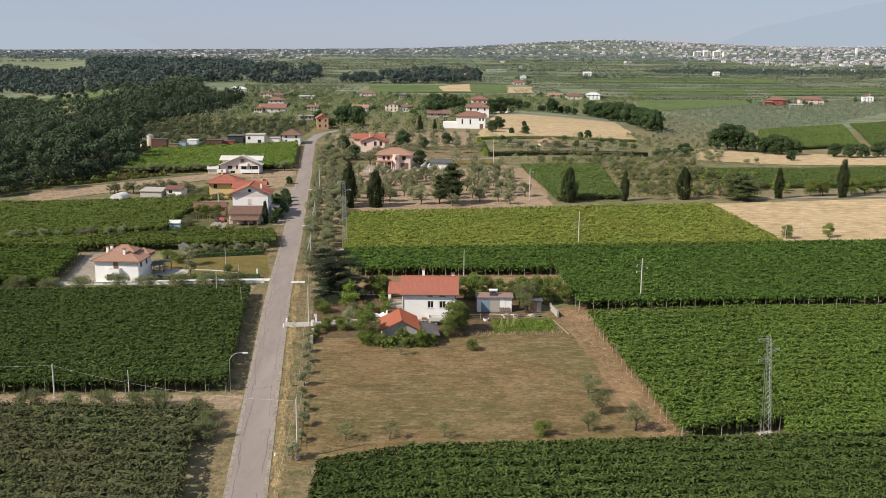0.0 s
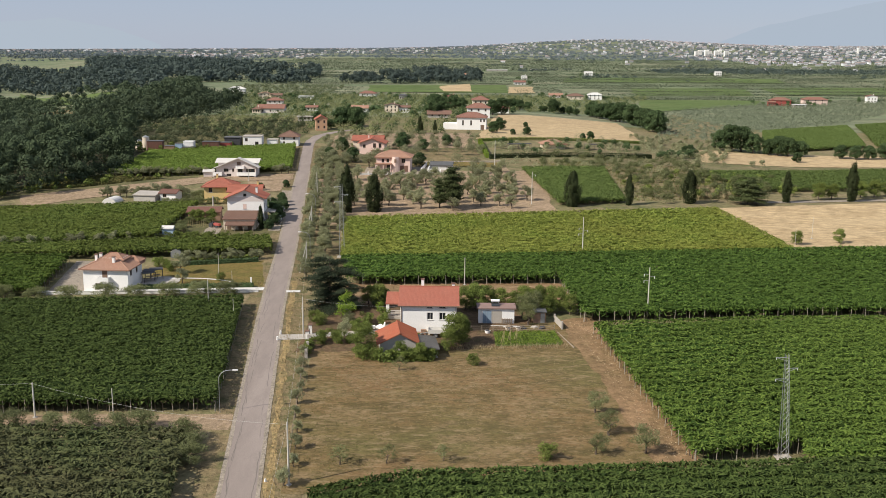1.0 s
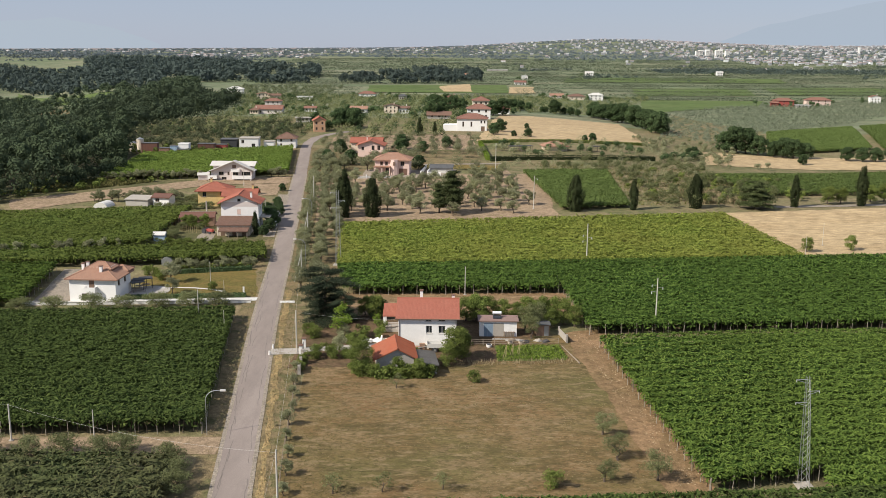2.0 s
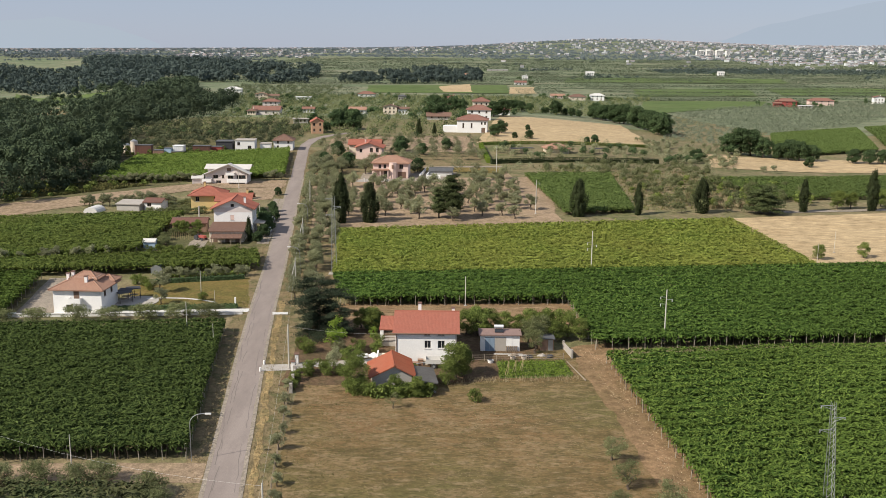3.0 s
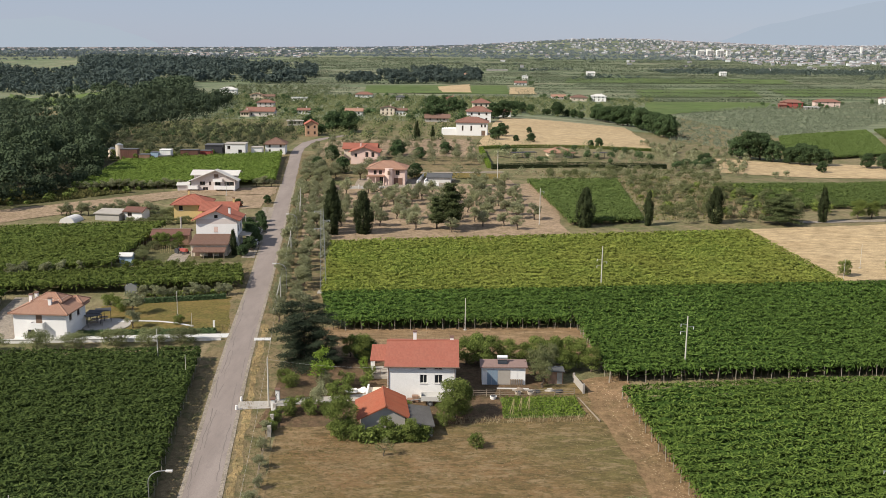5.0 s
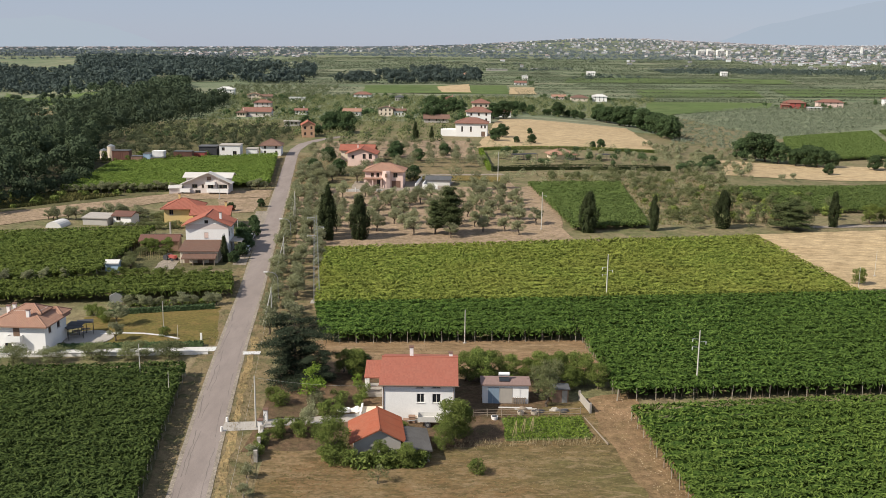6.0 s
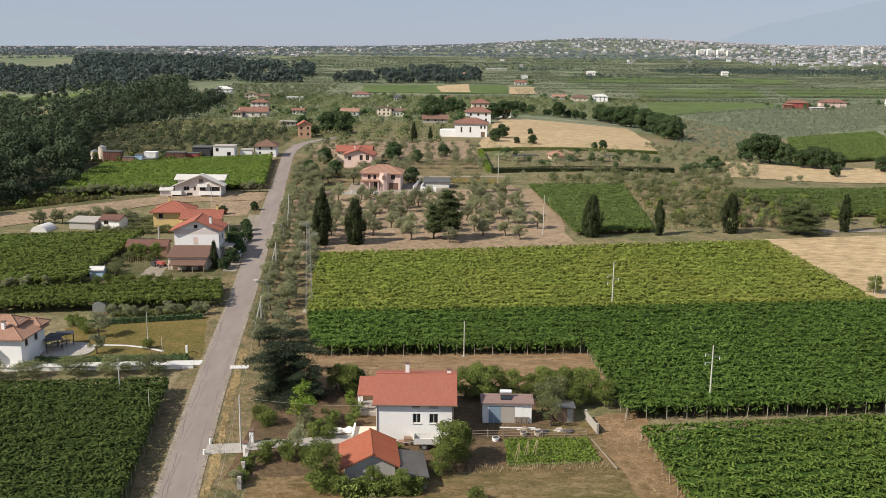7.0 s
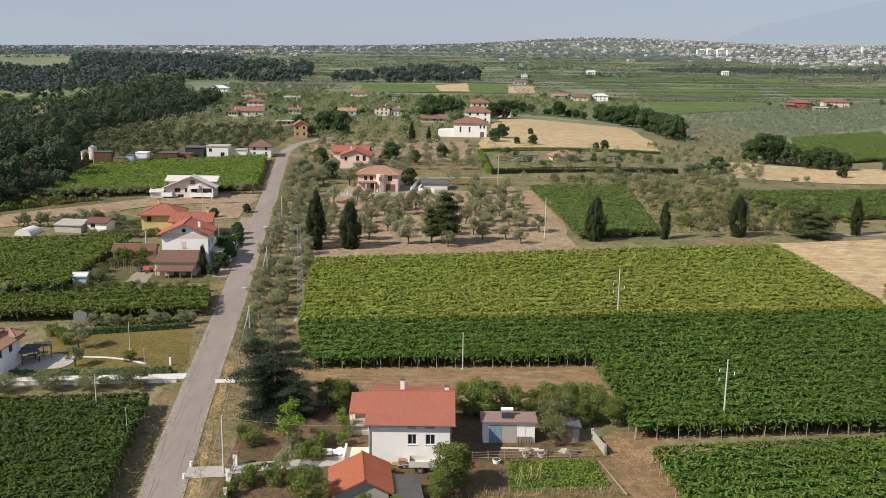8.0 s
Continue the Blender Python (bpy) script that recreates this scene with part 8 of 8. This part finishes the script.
M_STRAW_BLADE = leafy("straw_blade", (0.22, 0.17, 0.095), (0.38, 0.31, 0.19), (0.28, 0.225, 0.13), 0.2)
M_CHAFF = leafy("pale_chaff", (0.32, 0.25, 0.16), (0.50, 0.41, 0.28), (0.38, 0.29, 0.18), 0.2)
M_WEED = leafy("weed_blade", (0.07, 0.085, 0.025), (0.17, 0.17, 0.06), (0.20, 0.165, 0.07), 0.2)
NEAR_ROAD = ROAD[2:13]
tufts("dry_grass", "yellow dry grass along the road", along(NEAR_ROAD, 0.9, 18000, 1, 3.4), 0.26, M_STRAW_BLADE, 1, 0.035)
tufts("weeds", "olive-green weeds along the road", along(NEAR_ROAD, 1.1, 7000, 2, 4.9), 0.22, M_WEED, 2, 0.045)
tufts("dry_grass", "dry grass by the far edge of the road", along(NEAR_ROAD, 0.5, 6000, 3, -3.6), 0.2, M_STRAW_BLADE, 3, 0.05)
tufts("tall_grass", "tall straw-dry grass before the vegetable plot", within([(1, 154.6), (21, 156.4), (21, 158.2), (1, 156.6)], 1500, 6, 2.0, 0.1), 0.55, M_STRAW_BLADE, 6, 0.03)
tufts("dry_grass", "pale straw scattered on the earth track", within([(28, 118), (31, 118), (26, 170), (22.5, 168)], 9000, 7, 2.6, 0.25), 0.05, M_CHAFF, 7, 0.14)
tufts("dry_grass", "pale dry grass stubs over the mown plot", within([(-15, 109), (29, 115), (24, 168), (-18, 154)], 34000, 31, 5.0, 0.25), 0.09, M_STRAW_BLADE, 31, 0.10)
tufts("weeds", "dull olive weeds over the mown plot", within([(-16, 109), (29, 115), (24, 168), (-19, 154)], 30000, 34, 3.2, 0.25), 0.10, M_WEED, 34, 0.10)
tufts("weeds", "greener weeds on the roadside part of the plot", within([(-16, 112), (-4, 113), (-6, 150), (-19, 150)], 12000, 35, 4.0, 0.0), 0.10, M_WEED, 35, 0.10)
tufts("weeds", "sparse dry weeds behind the farmhouse", within([(-19, 184), (24, 184), (23, 194), (-19, 192)], 2600, 8, 5.0, 0.25), 0.22, M_STRAW_BLADE, 8, 0.06)
tufts("dry_grass", "dry grass between the olives", within([(-32, 252), (28, 268), (36, 345), (-42, 338)], 9000, 9, 6.0, 0.1), 0.2, M_STRAW_BLADE, 9, 0.1)
tufts("scrub", "low scrub and dry grass on the slope", within([(58, 288), (98, 296), (96, 372), (58, 372)], 7000, 10, 8.0, 0.0), 0.3, M_STRAW_BLADE, 10, 0.16)
tufts("scrub", "low green scrub on the slope", within([(56, 288), (100, 296), (98, 372), (30, 372)], 7000, 11, 8.0, 0.0), 0.4, M_WEED, 11, 0.18)
tufts("scrub", "scrub along the edge of the wood", within([(-134, 296), (-114, 302), (-94, 320), (-114, 325)], 14000, 12, 7.0, 0.0), 0.7, M_WEED, 12, 0.2)
tufts("dry_reeds", "pale dry reeds behind the cypresses", within([(76, 292), (96, 295), (94, 312), (74, 310)], 5000, 13, 4.0, -0.2), 1.3, M_STRAW_BLADE, 13, 0.2)


def greens(name, label, corners, count, leaf, size, height, seed):
    """Low leafy plants over a plot."""
    rng = np.random.RandomState(seed)
    p = within(corners, count, seed, 2.2, 0.0)
    pts = np.c_[p, ground(p[:, 0], p[:, 1]) + rng.uniform(0.05, height, len(p))]
    v, f = cards(pts, np.tile([0, 0, 1.0], (len(p), 1)), size, rng, 0.6)
    return tagged(np_mesh(name, v, f, leaf), label, "plants", "", "stuff")


PLOT = [(9.0, 157.4), (20.2, 158.4), (19.6, 164.8), (9.2, 164.2)]
greens("vegetables", "bright green vegetable plants", PLOT, 9000, M_BRIGHT, 0.12, 0.4, 21)
greens("vegetables", "dark green vegetable plants", PLOT, 1800, M_BROAD, 0.14, 0.6, 22)
greens("chaff", "pale straw strewn on the earth track", [(27.8, 116), (31.2, 116), (26.4, 172), (22.6, 170)], 2200, M_CHAFF, 0.15, 0.05, 33)
greens("vegetables", "rows of vegetables beside the villa lawn", [(-57, 212.0), (-41, 215.0), (-41, 217.5), (-57, 214.5)], 3000, M_BROAD, 0.22, 0.6, 23)
greens("undergrowth", "leafy undergrowth before the outbuilding", [(-9.6, 148.6), (-0.8, 149.4), (-0.8, 151.4), (-9.6, 150.6)], 3200, M_BROAD, 0.22, 1.6, 24)
for k in range(3):
    cane = thing("bean_canes", 10.2 + k * 1.1, 158.6 + 0.5 * k, "leaning bundle of dry bean canes", "canes", "bean canes")
    for j in range(5):
        part("cane", rods(((0.3 * math.cos(j * 1.26), 0.3 * math.sin(j * 1.26), -0.1), (0.05 * math.cos(j * 1.26) + 0.3, 0.05 * math.sin(j * 1.26), 2.2), 0.02), sides=4), M_STRAW, cane)


# ---- clutter in the yard ----
def lump_mesh(seed, sx, sy, sz):
    """A crumpled heap."""
    bm = bmesh.new()
    bmesh.ops.create_icosphere(bm, subdivisions=3, radius=1.0)
    for v in bm.verts:
        k = 1 + 0.35 * noise.noise(v.co * 1.7 + Vector((seed, 0, 0))) + 0.15 * noise.noise(v.co * 5 + Vector((0, seed, 0)))
        v.co = Vector((v.co.x * sx * k, v.co.y * sy * k, max(-0.1, v.co.z * sz * k)))
    return bm


for k, (hx, hy, hs) in enumerate(((-12.0, 166.0, 1.0), (-10.4, 166.1, 1.1))):
    heap = thing("covered_heap", hx, hy, "heap under a crumpled white tarpaulin", "heap", "covered heaps")
    part("tarpaulin", lump_mesh(k, hs, 0.6, 0.6), M_WHITE, heap)
for k, (hx, hy) in enumerate(((14.2, 166.6), (16.3, 167.2), (17.6, 166.8), (12.0, 167.2))):
    heap = thing("rubbish_heap", hx, hy, "small dark heap of garden rubbish", "heap", "rubbish heaps")
    part("mound", lump_mesh(10 + k, 0.7, 0.5, 0.45), (M_DARKSTUFF, M_CONC, M_DARKSTUFF, M_TIMBER)[k], heap)
for k, (tx, ty) in enumerate(((8.0, 163.9), (11.6, 165.6), (13.4, 165.7))):
    tub = thing("tub", tx, ty, "pale round garden tub", "tub", "garden tubs")
    part("body", rods(((0, 0, -0.05), (0, 0, 0.5), 0.38, 0.48), sides=14), M_WHITE if k == 0 else M_CREAM, tub)
    part("soil", rods(((0, 0, 0.45), (0, 0, 0.52), 0.4, 0.4), sides=14), M_DARKSTUFF, tub)
pal = thing("pallet_rack", 11.6, 169.15, "dark timber pallet leaning on the shed", "pallet")
for k in range(6):
    part("slat", boxes((-0.9 + k * 0.32, -0.72 + k * 0.32, -0.05, 0.05, 0.0, 1.0)), M_TIMBER, pal)
for z in (0.15, 0.8):
    part("rail", boxes((-0.95, 1.0, 0.05, 0.12, z, z + 0.1)), M_TIMBER, pal)
for k, (bx, by, bw, bh) in enumerate(((11.0, 167.8, 4.6, 0.14), (12.4, 167.3, 3.0, 0.14))):
    bd = thing("plank", bx, by, "long pale board lying on the ground", "plank", "loose planks", 3 * k)
    part("board", boxes((-bw / 2, bw / 2, -0.15, 0.15, -0.02, bh)), M_PALE_FRAME, bd)
hutch = thing("hutch", 17.4, 171.0, "small rusty tool hut with a grey door", "shed")
part("wall", boxes((-1.1, 1.1, -1.0, 1.0, -0.3, 1.9)), M_BRICK, hutch)
part("roof", boxes((-1.3, 1.3, -1.2, 1.2, 1.9, 2.02)), M_GREY_SHEET, hutch)
part("door", boxes((0.2, 0.95, -1.05, -1.003, 0.0, 1.75)), M_STEEL, hutch)
for k, (bx, by, m) in enumerate(((-2.9, 162.6, M_BRICK), (-2.2, 162.8, M_CREAM), (-3.6, 162.4, M_BRICK))):
    bo = thing("crate", bx, by, "stacked brown crate by the farmhouse wall", "crate", "crates")
    part("body", boxes((-0.4, 0.4, -0.35, 0.35, -0.05, 0.9 - 0.2 * k)), m, bo)
    part("lid", boxes((-0.44, 0.44, -0.39, 0.39, 0.9 - 0.2 * k, 0.96 - 0.2 * k)), m, bo)
sign = thing("marker_stone", -19.6, 109.0, "white triangular road marker stone", "marker")
part("body", rods(((0, 0, -0.1), (0, 0, 0.5), 0.26, 0.04), sides=4), M_WHITE, sign)
post = thing("gate_post", -38.6, 194.7, "short white post on the lawn", "post")
part("shaft", boxes((-0.15, 0.15, -0.12, 0.12, -0.2, 1.2)), M_WHITE, post)


def car(x, y, turn, paint, label):
    """A small parked car: body, cabin with windows, wheels."""
    ob = thing("car", x, y, label, "car", "parked cars", turn)
    bm = bmesh.new()
    prof = [(-1.95, 0.3), (-1.98, 0.75), (-1.75, 0.92), (-1.0, 0.98), (-0.45, 1.42), (0.95, 1.45), (1.6, 1.0), (1.9, 0.9), (1.95, 0.3)]
    rings = [[bm.verts.new((px, w * (0.86 if pz > 1.2 else 1.0), pz)) for px, pz in prof] for w in (-0.8, 0.8)]
    n = len(prof)
    for k in range(n):
        bm.faces.new((rings[0][k], rings[0][(k + 1) % n], rings[1][(k + 1) % n], rings[1][k]))
    bm.faces.new(rings[0][::-1])
    bm.faces.new(rings[1])
    body = part("body", bm, paint, ob)
    for w in (-1, 1):
        part("side_window", boxes((-0.5, 1.05, w * 0.79 - 0.02, w * 0.79 + 0.02, 1.02, 1.36)), M_GLASS, body)
    bm = boxes((-0.75, -0.7, -0.62, 0.62, 0.98, 1.4))
    part("windscreen", bm, M_GLASS, body)
    for wx in (-1.25, 1.2):
        for w in (-0.78, 0.78):
            wh = part("wheel", rods(((wx, w - 0.1, 0.32), (wx, w + 0.1, 0.32), 0.32), sides=14), M_DARKSTUFF, ob)
            part("rim", rods(((wx, w - 0.11, 0.32), (wx, w + 0.11, 0.32), 0.18), sides=10), M_STEEL, wh)
    return ob


M_CAR = coat("car_paint", (0.70, 0.70, 0.70), (0.6, 0.6, 0.6), 0.3, 2, 9, 0.2, 0.0)
M_CAR_DARK = coat("car_paint_dark", (0.05, 0.06, 0.08), (0.04, 0.05, 0.06), 0.3, 2, 9, 0.2, 0.0)
car(-43.6, 254.5, 88, M_CAR, "white parked car by the roadside house")
car(-44.0, 260.5, 92, M_CAR_DARK, "dark parked car by the roadside house")
car(-45.2, 267.0, 85, M_CAR, "silver parked car under trees")

for k, (fx, fy) in enumerate(((-59.6, 196.4), (-58.6, 197.6), (-59.4, 194.6))):
    awn = thing("garden_canopy", fx, fy, "dark shaded seating under a fabric canopy", "canopy", "terrace canopies", 20 * k)
    part("fabric", boxes((-1.3, 1.3, -1.1, 1.1, 2.0, 2.08)), M_DARKSTUFF, awn)
    for sx in (-1.2, 1.2):
        for sy in (-1.0, 1.0):
            part("post", boxes((sx - 0.04, sx + 0.04, sy - 0.04, sy + 0.04, -0.2, 2.0)), M_DARKSTUFF, awn)
    part("table", boxes((-0.7, 0.7, -0.5, 0.5, 0.7, 0.75)), M_TIMBER, awn)
